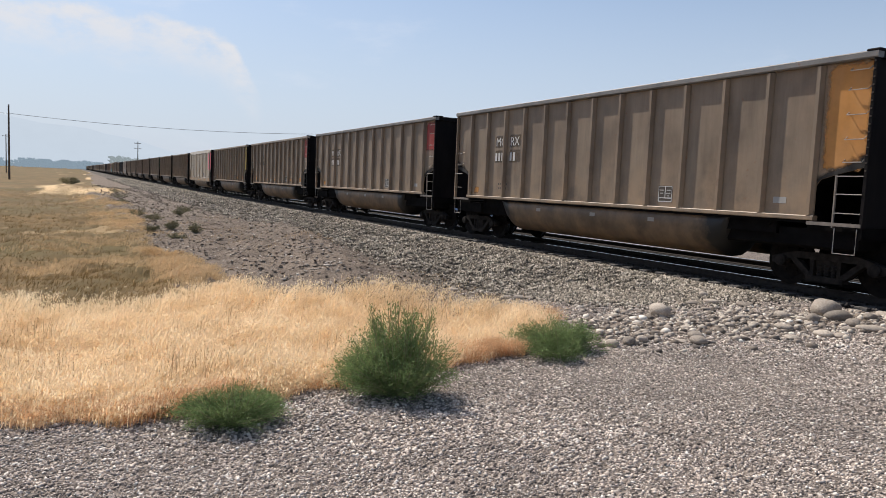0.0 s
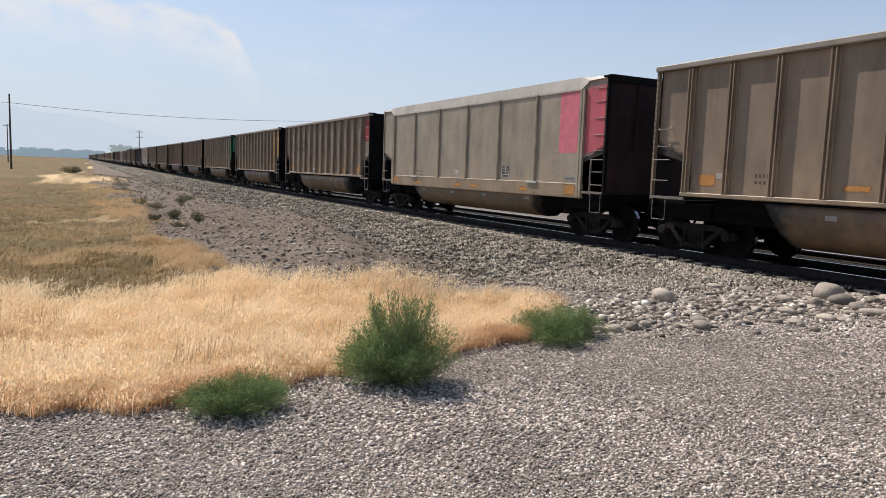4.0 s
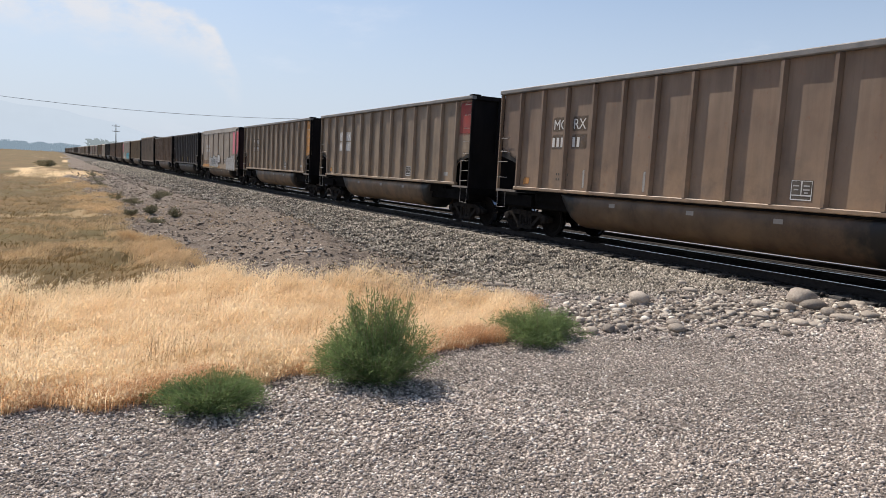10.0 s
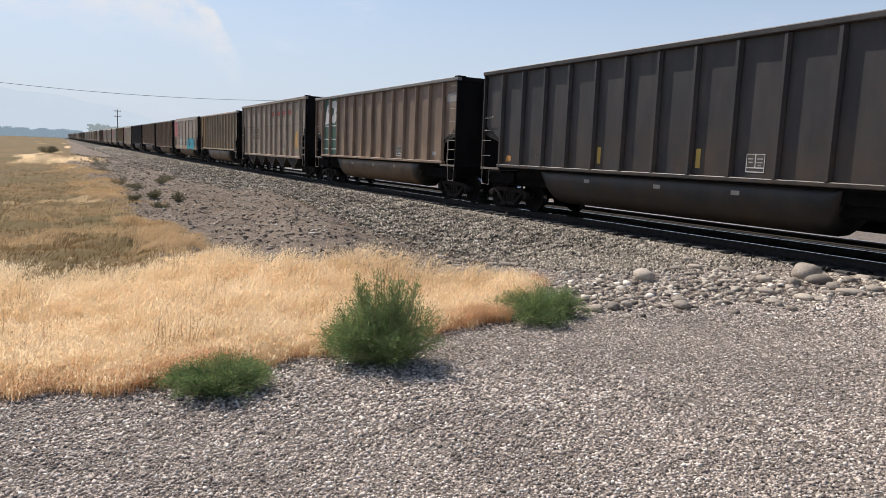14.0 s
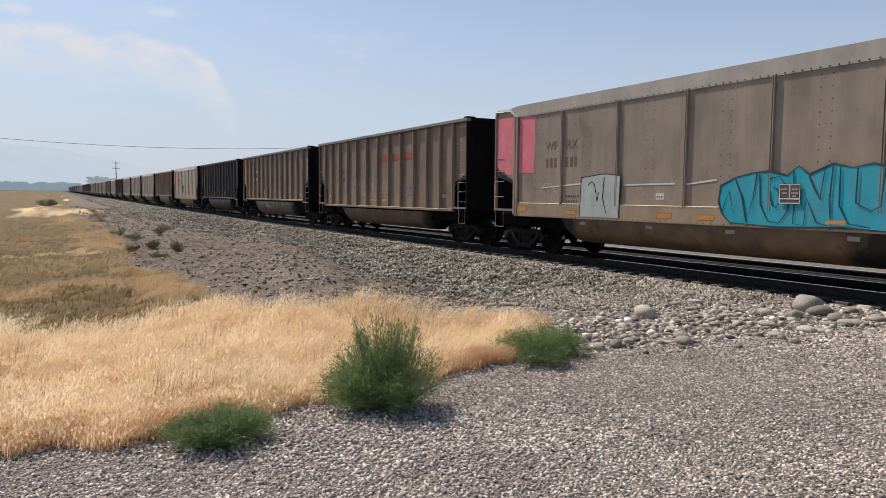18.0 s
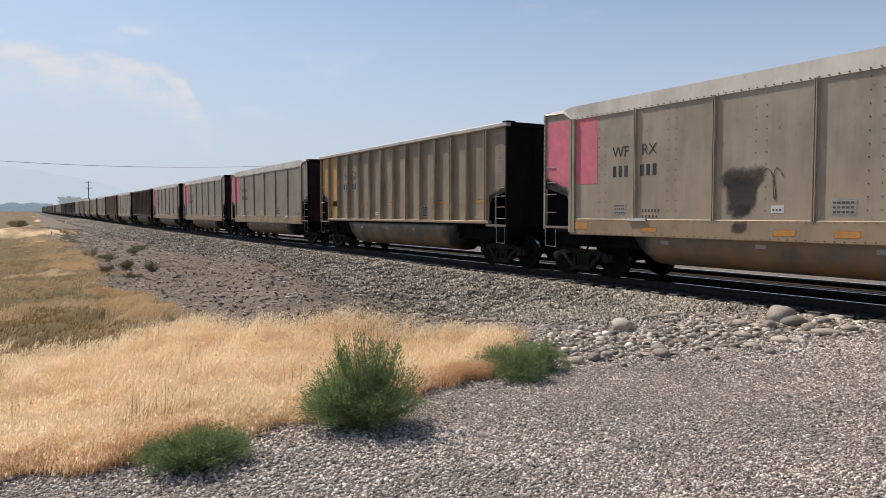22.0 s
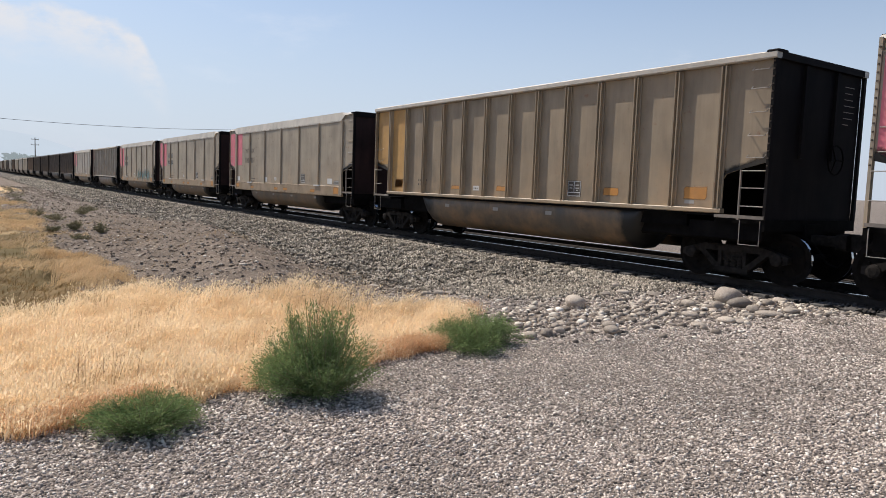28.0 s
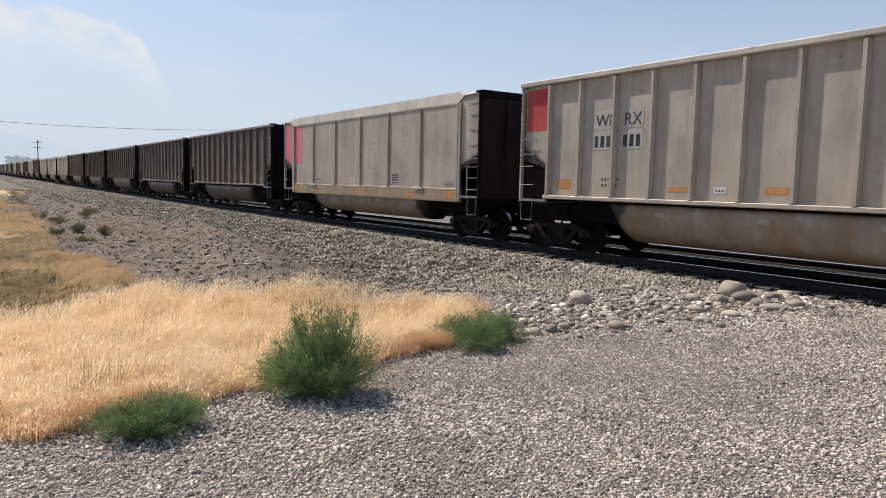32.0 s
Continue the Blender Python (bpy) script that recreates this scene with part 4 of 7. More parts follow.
for i in range(3):
    BRAKE_WHEEL.tube([(0, 0, 0), (0.28 * math.cos(2.1 * i), 0, 0.28 * math.sin(2.1 * i))], 0.012, 5)
BRAKE_ME = BRAKE_WHEEL.mesh("brake_wheel", SOOT_SHADE)


def add_running_gear(car, detail=True):
    wheels = []
    for sy in (-1, 1):
        truck = part("truck", BOLSTER_ME, None, car, "black greasy cast-steel truck", (0, sy * 6.34, 0))
        for me in ((FRAME_ME, FRAME_FAR) if detail else (FRAME_ME,)):
            part("side_frame", me, None, truck)
        if detail:
            for y in (-0.14, 0.0, 0.14):
                part("spring", SPRING_ME, None, truck, "", (0, y, 0))
        for y in (-0.915, 0.915):
            wheels.append(part("wheelset", WHEEL_ME, None, truck, "dark wheels with a shiny tread", (0, y, 0.457)))
        c = part("coupler", COUPLER_ME, None, car, "", (0, sy * 7.2, 0))
        c.rotation_euler = (0, 0, 0 if sy > 0 else math.pi)
        if detail:
            h = part("air_hose", HOSE_ME, None, car, "", (0, sy * 7.1, 0))
            h.rotation_euler = (0, 0, 0 if sy > 0 else math.pi)
    return wheels


RIVET_M = surface("rivet_rust", (0.06, 0.045, 0.035), (0.10, 0.075, 0.06), bump=0.0)
CORNER_M = surface("ladder_steel", (0.17, 0.145, 0.12), (0.27, 0.23, 0.195), scale=8.0, rough=0.7, bump=0.0)
GRAB_ME = grab(0, 0).mesh("grab_iron", BAR_M)
RUNG_ME = Shape().tube([(-0.012, -0.24, 0), (-0.012, 0.24, 0)], 0.009, 5).mesh("rung", BAR_M)
STILE_ME = Shape().box((-0.02, -0.014, 1.16), (0.02, 0.014, 2.08)).mesh("ladder_stile", CORNER_M)
TALL_STILE_ME = Shape().box((-0.025, -0.016, 1.1), (0.025, 0.016, 3.9)).mesh("ladder_stile", CORNER_M)
EDGE_ME = Shape().box((-0.02, -0.5, 1.19), (0.03, 0.5, 1.25)).mesh("platform_edge", CORNER_M)
STEP_ME = Shape().tube([(0, -0.2, 1.16), (0, -0.2, 0.72), (0, 0.2, 0.72), (0, 0.2, 1.16)], 0.010, 5).mesh("sill_step", BAR_M)


def add_ladders(car, tall=False, both=True):
    for sx in ((-1, 1) if both else (-1,)):
        x = sx * 1.585
        for sy in (-1, 1):
            y = sy * (HALF - 0.29)
            def put(name, me, z, yy=y):
                o = part(name, me, None, car, "", (x, yy, z))
                o.scale = (-sx, 1, 1)
            if tall:
                for yy in (y - 0.24, y + 0.24):
                    put("ladder_stile", TALL_STILE_ME, 0, yy)
                for k in range(8):
                    put("rung", RUNG_ME, 1.28 + 0.36 * k)
            else:
                for z in ((3.86, 3.53, 3.11, 2.69, 2.30) if sy < 0 else (2.74, 2.36)):
                    o = part("grab_iron", GRAB_ME, None, car, "", (sx * 1.505, y, z))
                    o.scale = (-sx, 1, 1)
                if sy < 0:
                    put("ladder_stile", STILE_ME, 0, y + 0.24)
                for z in ((2.06, 1.75, 1.42) if sy < 0 else (2.06, 1.60)):
                    put("rung", RUNG_ME, z)
                put("platform_edge", EDGE_ME, 0, sy * (HALF - 0.52))
            put("sill_step", STEP_ME, 0)


def tub_shape(low=0.37, z_top=1.34):
    """Rounded tub under the floor, its ends swept up towards the trucks."""
    s = Shape()
    prof = [(-1.5, z_top), (-1.5, 0.98), (-1.45, 0.74), (-1.33, low + 0.20), (-1.13, low + 0.07), (-0.88, low), (-0.55, low + 0.02), (-0.42, low + 0.15), (-0.3, 0.72), (0.3, 0.72), (0.42, low + 0.15), (0.55, low + 0.02), (0.88, low), (1.13, low + 0.07), (1.33, low + 0.20), (1.45, 0.74), (1.5, 0.98), (1.5, z_top)]
    rings = []
    for y, k in ((-4.42, 0.04), (-4.36, 0.5), (-4.24, 0.85), (-4.05, 1.0), (-2.0, 1.0), (0.0, 1.0), (2.0, 1.0), (3.85, 1.0), (4.0, 0.88), (4.18, 0.5), (4.35, 0.04)):
        rings.append([(x, y, z_top - (z_top - z) * k) for x, z in prof])
    return s.loft(rings)


# car ends lie in shade, which is painted into this near-black tone
END_SHADE_M = surface("end_paint", (0.007, 0.0065, 0.0068), (0.013, 0.011, 0.011), scale=1.5, rough=0.8, bump=0.05, spec=0.1, streak=((0.022, 0.017, 0.016), 0.5))


END_RED_M = surface("maroon_end_paint", (0.028, 0.016, 0.0145), (0.056, 0.028, 0.025), scale=1.2, rough=0.7, bump=0.05, spec=0.15, streak=((0.012, 0.010, 0.010), 0.6))
BOLTS = Shape()
for i in range(15):
    BOLTS.box((-0.013, -0.013, 2.14 + 0.13 * i), (0.013, 0.013, 2.165 + 0.13 * i))
BOLTS_ME = BOLTS.mesh("corner_bolts", RIVET_M)


def ends(car, z_top, cut=2.03, wide=1.5, end_paint=None):
    """End sheets, slope sheets, platforms, corner posts: the same on every kind."""
    for sy in (-1, 1):
        e = Shape()
        y0, y1 = sorted((sy * 7.16, sy * 7.20))
        low = cut + 0.25
        # the leading sheet reaches the platform so the shaded gap stays black
        e.box((-wide, y0, low - 0.06 if sy > 0 else 1.12), (wide, y1, z_top - 0.02))
        ya, yb = sorted((sy * 7.20, sy * 7.26))
        for x in (-0.55, 0.55):
            e.box((x - 0.05, ya, low + 0.05), (x + 0.05, yb, z_top - 0.14))
        part("end_sheet", e, end_paint or END_SHADE_M, car)
        sl = Shape()
        poly = [(sy * 7.18, low + 0.04), (sy * 7.18, low), (sy * 6.1, 1.93), (sy * 5.35, 1.12), (sy * 5.35, 1.17), (sy * 6.06, 1.98)]
        sl.slab(poly, 0.045 - wide, wide - 0.045)
        part("slope_sheet", sl, SOOT_SHADE, car)
        # added filler web that keeps the space below the slope sheet black
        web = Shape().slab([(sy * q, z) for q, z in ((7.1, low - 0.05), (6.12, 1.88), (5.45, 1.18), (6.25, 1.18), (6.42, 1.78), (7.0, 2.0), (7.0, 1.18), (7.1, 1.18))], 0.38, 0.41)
        part("end_web", web, SOOT_SHADE, car)
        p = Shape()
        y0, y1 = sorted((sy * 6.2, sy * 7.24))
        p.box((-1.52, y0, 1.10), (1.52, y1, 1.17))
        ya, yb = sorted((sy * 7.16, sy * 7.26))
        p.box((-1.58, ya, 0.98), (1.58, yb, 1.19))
        part("end_platform", p, SOOT_SHADE, car)
        for sx in (-1, 1):
            c = Shape()
            x0, x1 = sorted((sx * 1.59, sx * 1.50))
            y0, y1 = sorted((sy * HALF, sy * (HALF - 0.055)))
            c.box((x0, y0, 1.17), (x1, y1, z_top - 0.01))
            # leading posts take the end's shaded tone
            part("corner_post", c, BODY if sy > 0 else END_SHADE_M, car)
            if sx < 0:
                tagged(part("corner_bolts", BOLTS_ME, None, car, "row of small rusty bolts", (-1.597, sy * (HALF - 0.028), 0)), kind="stuff")
                if sy < 0:
                    part("corner_cap", Shape().box((-1.625, y0 - 0.035, z_top - 0.02), (-1.30, y1 + 0.12, z_top + 0.028), 0.02), END_SHADE_M, car)
        for x in (-0.5, 0.5):
            part("end_brace", Shape().tube([(x, sy * 6.3, 1.14), (x, sy * 7.0, 1.9)], 0.035, 5), SOOT_SHADE, car)
    for sy in (-1, 1):
        # near-black blocks fill the shaded space between tub and trucks
        u = Shape()
        y0, y1 = sorted((sy * 4.0, sy * 6.95))
        u.box((-1.32, y0, 0.74), (1.32, y1, 1.10), 0.05)
        ya, yb = sorted((sy * 3.9, sy * 5.5))
        u.box((-1.42, ya, 0.98), (1.42, yb, 1.30))
        ya, yb = sorted((sy * 5.6, sy * 7.15))
        u.box((-1.46, ya, 0.80), (1.46, yb, 1.11))
        part("underframe", u, SOOT_SHADE, car)
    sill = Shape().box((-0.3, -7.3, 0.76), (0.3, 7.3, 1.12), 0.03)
    part("centre_sill", sill, SOOT_SHADE, car)
    b = part("brake_wheel", BRAKE_ME, None, car, "", (0.55, -7.31, 2.35))
    part("brake_cylinder", Shape().tube([(-0.8, -5.9, 1.32), (-0.8, -5.3, 1.32)], [0.14, 0.14], 10), SOOT_SHADE, car)
    part("air_tank", Shape().tube([(0.7, 5.4, 1.38), (0.7, 6.3, 1.38)], [0.17, 0.17], 10), SOOT_SHADE, car)




def chords(car, z0, z1, wide=1.62, deep=0.16):
    for sx in (-1, 1):
        x0, x1 = sorted((sx * wide, sx * (wide - deep)))
        part("top_chord", Shape().box((x0, -HALF - 0.02, z0), (x1, HALF + 0.02, z1), 0.02), CHM, car)
    for sy in (-1, 1):
        y0, y1 = sorted((sy * (HALF + 0.02), sy * (HALF - 0.14)))
        x = wide - deep
        part("end_chord", Shape().box((-x, y0, z0), (x, y1, z1)), END_SHADE_M, car)


RIB_PROFILE = [(0.11, -0.07), (0.11, 0.07), (0.08, 0.07), (0.0, 0.034), (0.0, -0.034), (0.08, -0.07)]


CHANNEL_PROFILE = [(0.11, -0.085), (0.11, 0.085), (0.09, 0.085), (0.075, 0.062), (0.0, 0.058), (0.0, 0.030), (0.05, 0.018), (0.05, -0.018), (0.0, -0.030), (0.0, -0.058), (0.075, -0.062), (0.09, -0.085)]
BOX_RIBS = [1.04 * (k + 1) - 0.02 for k in range(13)]
CHANNEL_RIBS = [1.0, 2.09, 3.18, 4.25, 5.31, 6.36, 7.40, 8.42, 9.44, 10.46, 11.46, 12.43, 13.44]
WIDE_RIBS = [0.92, 1.84, 2.82, 3.86, 4.98, 6.11, 7.25, 8.37, 9.49, 10.60, 11.65, 12.65, 13.55]


def ribbed_car(ribs, profile, sill=1.315):
    """Gondola with outside ribs and a rounded tub; sill: the height of the side sill."""
    car = new("coal_gondola")
    zt = 4.15
    for sx in (-1, 1):
        x0, x1 = sorted((sx * 1.50, sx * 1.47))
        part("side_sheet", Shape().slab(side_outline(sill + 0.025, zt - 0.10, 2.03), x0, x1), BODY, car)
        rib = Shape().post([(-sx * -1.605 + sx * -x, y) for x, y in profile], sill + 0.045, zt - 0.145)
        me = rib.mesh("rib", BODY)
        for a in ribs:
            part("rib", me, None, car, "", (0, HALF - a, 0))
        x0, x1 = sorted((sx * 1.602, sx * 1.46))
        part("side_sill", Shape().box((x0, -6.35, sill - 0.05), (x1, 6.35, sill + 0.04), 0.015), BODY, car)
        x0, x1 = sorted((sx * 1.56, sx * 1.46))
        part("sill_flange", Shape().box((x0, -6.3, sill - 0.10), (x1, 6.3, sill - 0.052)), SOOT_SHADE, car, "near-black lower flange of the sill")
    chords(car, zt - 0.125, zt)
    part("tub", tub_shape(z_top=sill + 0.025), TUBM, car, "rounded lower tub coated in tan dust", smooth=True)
    ends(car, zt)
    st = Shape()
    for i in range(7):
        st.box((0.9, -7.206, 3.78 - 0.12 * i), (0.9 + 0.7 * (0.5, 0.42, 0.46, 0.58, 0.55, 0.5, 0.3)[i], -7.203, 3.795 - 0.12 * i))
    part("end_stencil", st, CORNER_M, car, "small pale unreadable lines of stencil")
    add_ladders(car)
    return car


def flat_car():
    """Gondola with smooth riveted panels, a sloped pale top chord and a tan band at the sill."""
    car = new("coal_gondola")
    zt = 4.16
    rivet = Shape()
    for sx in (-1, 1):
        x0, x1 = sorted((sx * 1.56, sx * 1.53))
        part("side_sheet", Shape().slab(side_outline(1.40, 3.92, 2.03), x0, x1), BODY, car)
        thin = Shape().post([(sx * 1.555, -0.06), (sx * 1.555, 0.06), (sx * 1.566, 0.06), (sx * 1.566, 0.034), (sx * 1.61, 0.030), (sx * 1.61, 0.012), (sx * 1.575, 0.007), (sx * 1.575, -0.007), (sx * 1.61, -0.012), (sx * 1.61, -0.030), (sx * 1.566, -0.034), (sx * 1.566, -0.06)], 1.40, 3.89).mesh("seam_post", BODY)
        for a in (3.2, 5.29, 7.37, 9.42, 11.46):
            part("seam_post", thin, None, car, "", (0, HALF - a, 0))
        wide = Shape().post([(sx * 1.555, -0.10), (sx * 1.555, 0.10), (sx * 1.62, 0.10), (sx * 1.62, 0.02), (sx * 1.59, 0.0), (sx * 1.62, -0.02), (sx * 1.62, -0.10)], 1.10, 3.89).mesh("end_post", BODY)
        for a in (1.12, 13.54):
            part("end_post", wide, None, car, "", (0, HALF - a, 0))
        x0, x1 = sorted((sx * 1.60, sx * 1.50))
        part("sill_band", Shape().box((x0, -6.36, 1.05), (x1, 6.2, 1.44), 0.012), BAND, car, "tan dusty sill band")
        # sloped top chord, cut back at the ends
        ring = lambda y, z, top: [(sx * 1.585, y, z), (sx * 1.54, y, top), (sx * 1.42, y, top), (sx * 1.42, y, z)]
        part("top_chord", Shape().loft([ring(-HALF, zt - 0.06, zt), ring(-HALF + 0.75, zt - 0.08, zt + 0.01), ring(-HALF + 1.1, 3.87, zt + 0.05), ring(HALF - 1.1, 3.87, zt + 0.05), ring(HALF - 0.75, zt - 0.08, zt + 0.01), ring(HALF, zt - 0.06, zt)]), CHM, car, "pale sloped top chord")
        for a in [1.3 + 0.17 * i for i in range(71)]:
            for z in (3.90, 1.41, 1.09):
                y = HALF - a
                xx = sx * (1.588 if z > 3.5 else 1.605 if z < 1.3 else 1.60)
                q = 0.010 if z > 3.5 else 0.008
                rivet.box((xx - q, y - q, z - q), (xx + q, y + q, z + q))
        for a in (2.15, 4.23, 6.32, 8.38, 10.44, 12.5):
            for i in range(11):
                for da in (-0.11, 0.11):
                    y, z, xx = HALF - a - da, 1.62 + 0.215 * i, sx * 1.558
                    rivet.box((xx - 0.007, y - 0.010, z - 0.010), (xx + 0.007, y + 0.010, z + 0.010))
        for a in (3.2, 5.29, 7.37, 9.42, 11.46):
            for i in range(12):
                y, z, xx = HALF - a + 0.05, 1.55 + 0.2 * i, sx * 1.568
                rivet.box((xx - 0.006, y - 0.008, z - 0.008), (xx + 0.006, y + 0.008, z + 0.008))
        for sy in (-1, 1):
            poly = [(sy * 6.05, 3.86), (sy * 6.05, 4.06), (sy * 6.3, 4.13), (sy * 7.2, 4.13), (sy * 7.2, 3.86)]
            x0, x1 = sorted((sx * 1.53, sx * 1.50))
            part("end_bay_sheet", Shape().slab(poly, x0, x1), BODY, car)
    part("rivets", rivet, RIVET_M, car, "rows of dark rivets")
    for sy in (-1, 1):
        y0, y1 = sorted((sy * (HALF + 0.01), sy * (HALF - 0.12)))
        part("end_chord", Shape().box((-1.5, y0, zt - 0.16), (1.5, y1, zt + 0.02), 0.0), END_SHADE_M, car)
    part("tub", tub_shape(0.42), TUBM, car, "rounded lower tub coated in tan dust", smooth=True)
    ends(car, zt - 0.03, wide=1.52, end_paint=END_RED_M)
    add_ladders(car)
    return car


GATE_M = surface("gate_steel", (0.026, 0.021, 0.017), (0.055, 0.044, 0.035), scale=2.0, rough=0.8, bump=0.1)
HOPPERS = (2.6, 4.98, 7.37, 9.62, 11.9)


def hopper_car():
    """Open hopper with ribs, tall end ladders and a saw-toothed row of discharge gates."""
    car = new("coal_hopper")
    zt = 4.38
    for sx in (-1, 1):
        x0, x1 = sorted((sx * 1.50, sx * 1.47))
        a = HALF - 0.95
        poly = [(-a, 1.16), (a, 1.16), (a + 0.02, 1.9), (HALF - 0.15, 3.35), (HALF - 0.06, 3.5), (HALF - 0.06, zt - 0.1)]
        poly += [(-y, z) for y, z in reversed(poly[2:])]
        part("side_sheet", Shape().slab(poly, x0, x1), BODY, car)
        me = Shape().post([(-sx * -1.605 + sx * -x, y) for x, y in RIB_PROFILE], 1.16, zt - 0.16).mesh("rib", BODY)
        for aa in (0.98, 2.37, 3.70, 5.08, 6.29, 7.38, 8.46, 9.63, 10.84, 12.01, 13.40):
            part("rib", me, None, car, "", (0, HALF - aa, 0))
        x0, x1 = sorted((sx * 1.62, sx * 1.44))
        part("side_sill", Shape().box((x0, -6.4, 1.05), (x1, 6.4, 1.17), 0.015), BODY, car)
    chords(car, zt - 0.16, zt)
    for aa in HOPPERS:
        h = Shape()
        y = HALF - aa
        h.loft([[(-1.5, y - 1.08, 1.06), (1.5, y - 1.08, 1.06), (1.5, y + 1.08, 1.06), (-1.5, y + 1.08, 1.06)], [(-1.42, y - 0.16, 0.55), (1.42, y - 0.16, 0.55), (1.42, y + 0.16, 0.55), (-1.42, y + 0.16, 0.55)]])
        h.box((-1.46, y - 0.2, 0.46), (1.46, y + 0.2, 0.56))
        g = part("discharge_gate", h, GATE_M, car, "slanted steel discharge gate")
        part("gate_rim", Shape().tube([(-1.515, y - 1.06, 1.05), (-1.435, y - 0.17, 0.56), (-1.435, y + 0.17, 0.56), (-1.515, y + 1.06, 1.05)], 0.018, 5), CORNER_M, g)
    part("belly", Shape().box((-0.9, -6.0, 0.66), (0.9, 6.0, 1.05)), SOOT_SHADE, car)
    ends(car, zt, cut=3.3)
    add_ladders(car, tall=True)
    return car


def plain_car(kind):
    """A car that stays far off: the same outlines with fewer parts."""
    car = new("coal_gondola")
    zt = 4.15
    flat = kind == "F"
    d = 1.56 if flat else 1.50
    for sx in (-1, 1):
        x0, x1 = sorted((sx * d, sx * (d - 0.03)))
        part("side_sheet", Shape().slab(side_outline(1.34, zt - 0.1, 2.03), x0, x1), BODY, car)
        w = 0.03 if flat else 0.07
        x0, x1 = sorted((sx * (1.6 if flat else 1.605), sx * (d - 0.005)))
        me = Shape().box((x0, -w, 1.36), (x1, w, zt - 0.14)).mesh("rib", BODY)
        for k in range(5 if flat else 13):
            part("rib", me, None, car, "", (0, HALF - (3.2 + 2.03 * k if flat else 1.04 * (k + 1)), 0))
        a, b = sorted((sx * 1.62, sx * 1.46))
        part("top_chord", Shape().box((a, -HALF, zt - (0.28 if flat else 0.145)), (b, HALF, zt)), CHM, car)
    part("tub", tub_shape(), TUBM, car)
    ends(car, zt)
    add_running_gear(car, False)
    return car


# ---- lettering and spray paint on the near side ----
def side_x(kind):
    return -1.564 if kind == "F" else -1.504


def patch(car, name, poly, material, x, label=""):
    """Paint in a flat outline of (a, z): a metres from the car's trailing end."""
    s = Shape().slab([(HALF - a, z) for a, z in poly], x, x + 0.003)
    return part(name, s, material, car, label)


def rect(a0, a1, z0, z1):
    return [(a0, z0), (a1, z0), (a1, z1), (a0, z1)]


def soft_patch(car, name, a0, a1, z0, z1, colour, x, label="", feather=0.1):
    """A sheet of thin paint whose border fades: full cover inside, none at the rim."""
    fa, fz = min(feather, 0.45 * (a1 - a0)), min(feather, 0.45 * (z1 - z0))
    aa, zz = (a0 - fa * 0.4, a0 + fa, a1 - fa, a1 + fa * 0.4), (z0 - fz * 0.4, z0 + fz, z1 - fz, z1 + fz * 0.4)
    v = [(x, HALF - a, z) for z in zz for a in aa]
    f = []
    for j in range(3):
        for i in range(3):
            q = 4 * j + i
            f += [(q, q + 1, q + 5), (q, q + 5, q + 4)]
    me = raw_mesh(name, np.array(v), np.array(f), SOFT[colour])
    at = me.attributes.new("cover", "FLOAT", "POINT")
    at.data.foreach_set("value", np.array([1.0 if i in (1, 2) and j in (1, 2) else 0.0 for j in range(4) for i in range(4)], dtype=np.float32))
    return part(name, me, None, car, label)


FONT_CACHE = {}


def letters(car, text, a, z, size, material, x):
    key = (text, size, material.name)
    if key not in FONT_CACHE:
        cu = bpy.data.curves.new("mark", "FONT")
        cu.body, cu.size, cu.extrude, cu.offset = text, size, 0.001, 0.0
        o = new("mark", cu)
        o.rotation_euler = (radians(90), 0, radians(-90))
        me = bpy.data.meshes.new_from_object(o)
        me.transform(o.rotation_euler.to_matrix().to_4x4())
        bpy.data.objects.remove(o)
        me.materials.clear()
        me.materials.append(material)
        FONT_CACHE[key] = me
    return part("reporting_mark", FONT_CACHE[key], None, car, "", (x - 0.001, HALF - a, z))


def bars(car, name, a, z, w, h, n, material, x, gap=0.5):
    """Writing that stays unread: n plain bars in a row."""
    s = Shape()
    step = w / n
    for i in range(n):
        a0 = a + i * step
        s.slab([(HALF - a0, z), (HALF - a0 - step * (1 - gap), z), (HALF - a0 - step * (1 - gap), z + h), (HALF - a0, z + h)], x, x + 0.003)
    return part(name, s, material, car)


def strokes(car, name, lines, r, material, x, label=""):
    """Sprayed lines, each a list of (a, z)."""
    made = None
    s = Shape()
    for ln in lines:
        if name != "data_frame":
            s = Shape()
        pts = [Vector(p) for p in ln]
        k = len(s.v)
        for i, p in enumerate(pts):
            d = (pts[min(i + 1, len(pts) - 1)] - pts[max(i - 1, 0)])
            d = d.normalized() if d.length > 1e-6 else Vector((1, 0))
            w = r * (0.75 + 0.35 * math.sin(1.9 * i))
            for sgn in (-1, 1):
                s.v.append((x - 0.00008 * i, HALF - (p.x - d.y * w * sgn), p.y + d.x * w * sgn))
        s.f += [(k + 2 * i, k + 2 * i + 1, k + 2 * i + 3, k + 2 * i + 2) for i in range(len(pts) - 1)]
        x -= 0.001
        if name != "data_frame":
            made = part(name, s, material, car, label)
    return made or part(name, s, material, car, label)


def curvy(a, z, w, h, seed, n=26, loops=2.2):
    r = random.Random(seed)
    p, q = r.uniform(0, 6), r.uniform(0, 6)
    return [(a + w * i / n + 0.18 * w * math.sin(loops * 6.28 * i / n + p), z + h * (0.5 + 0.48 * math.sin(loops * 7.9 * i / n + q))) for i in range(n + 1)]


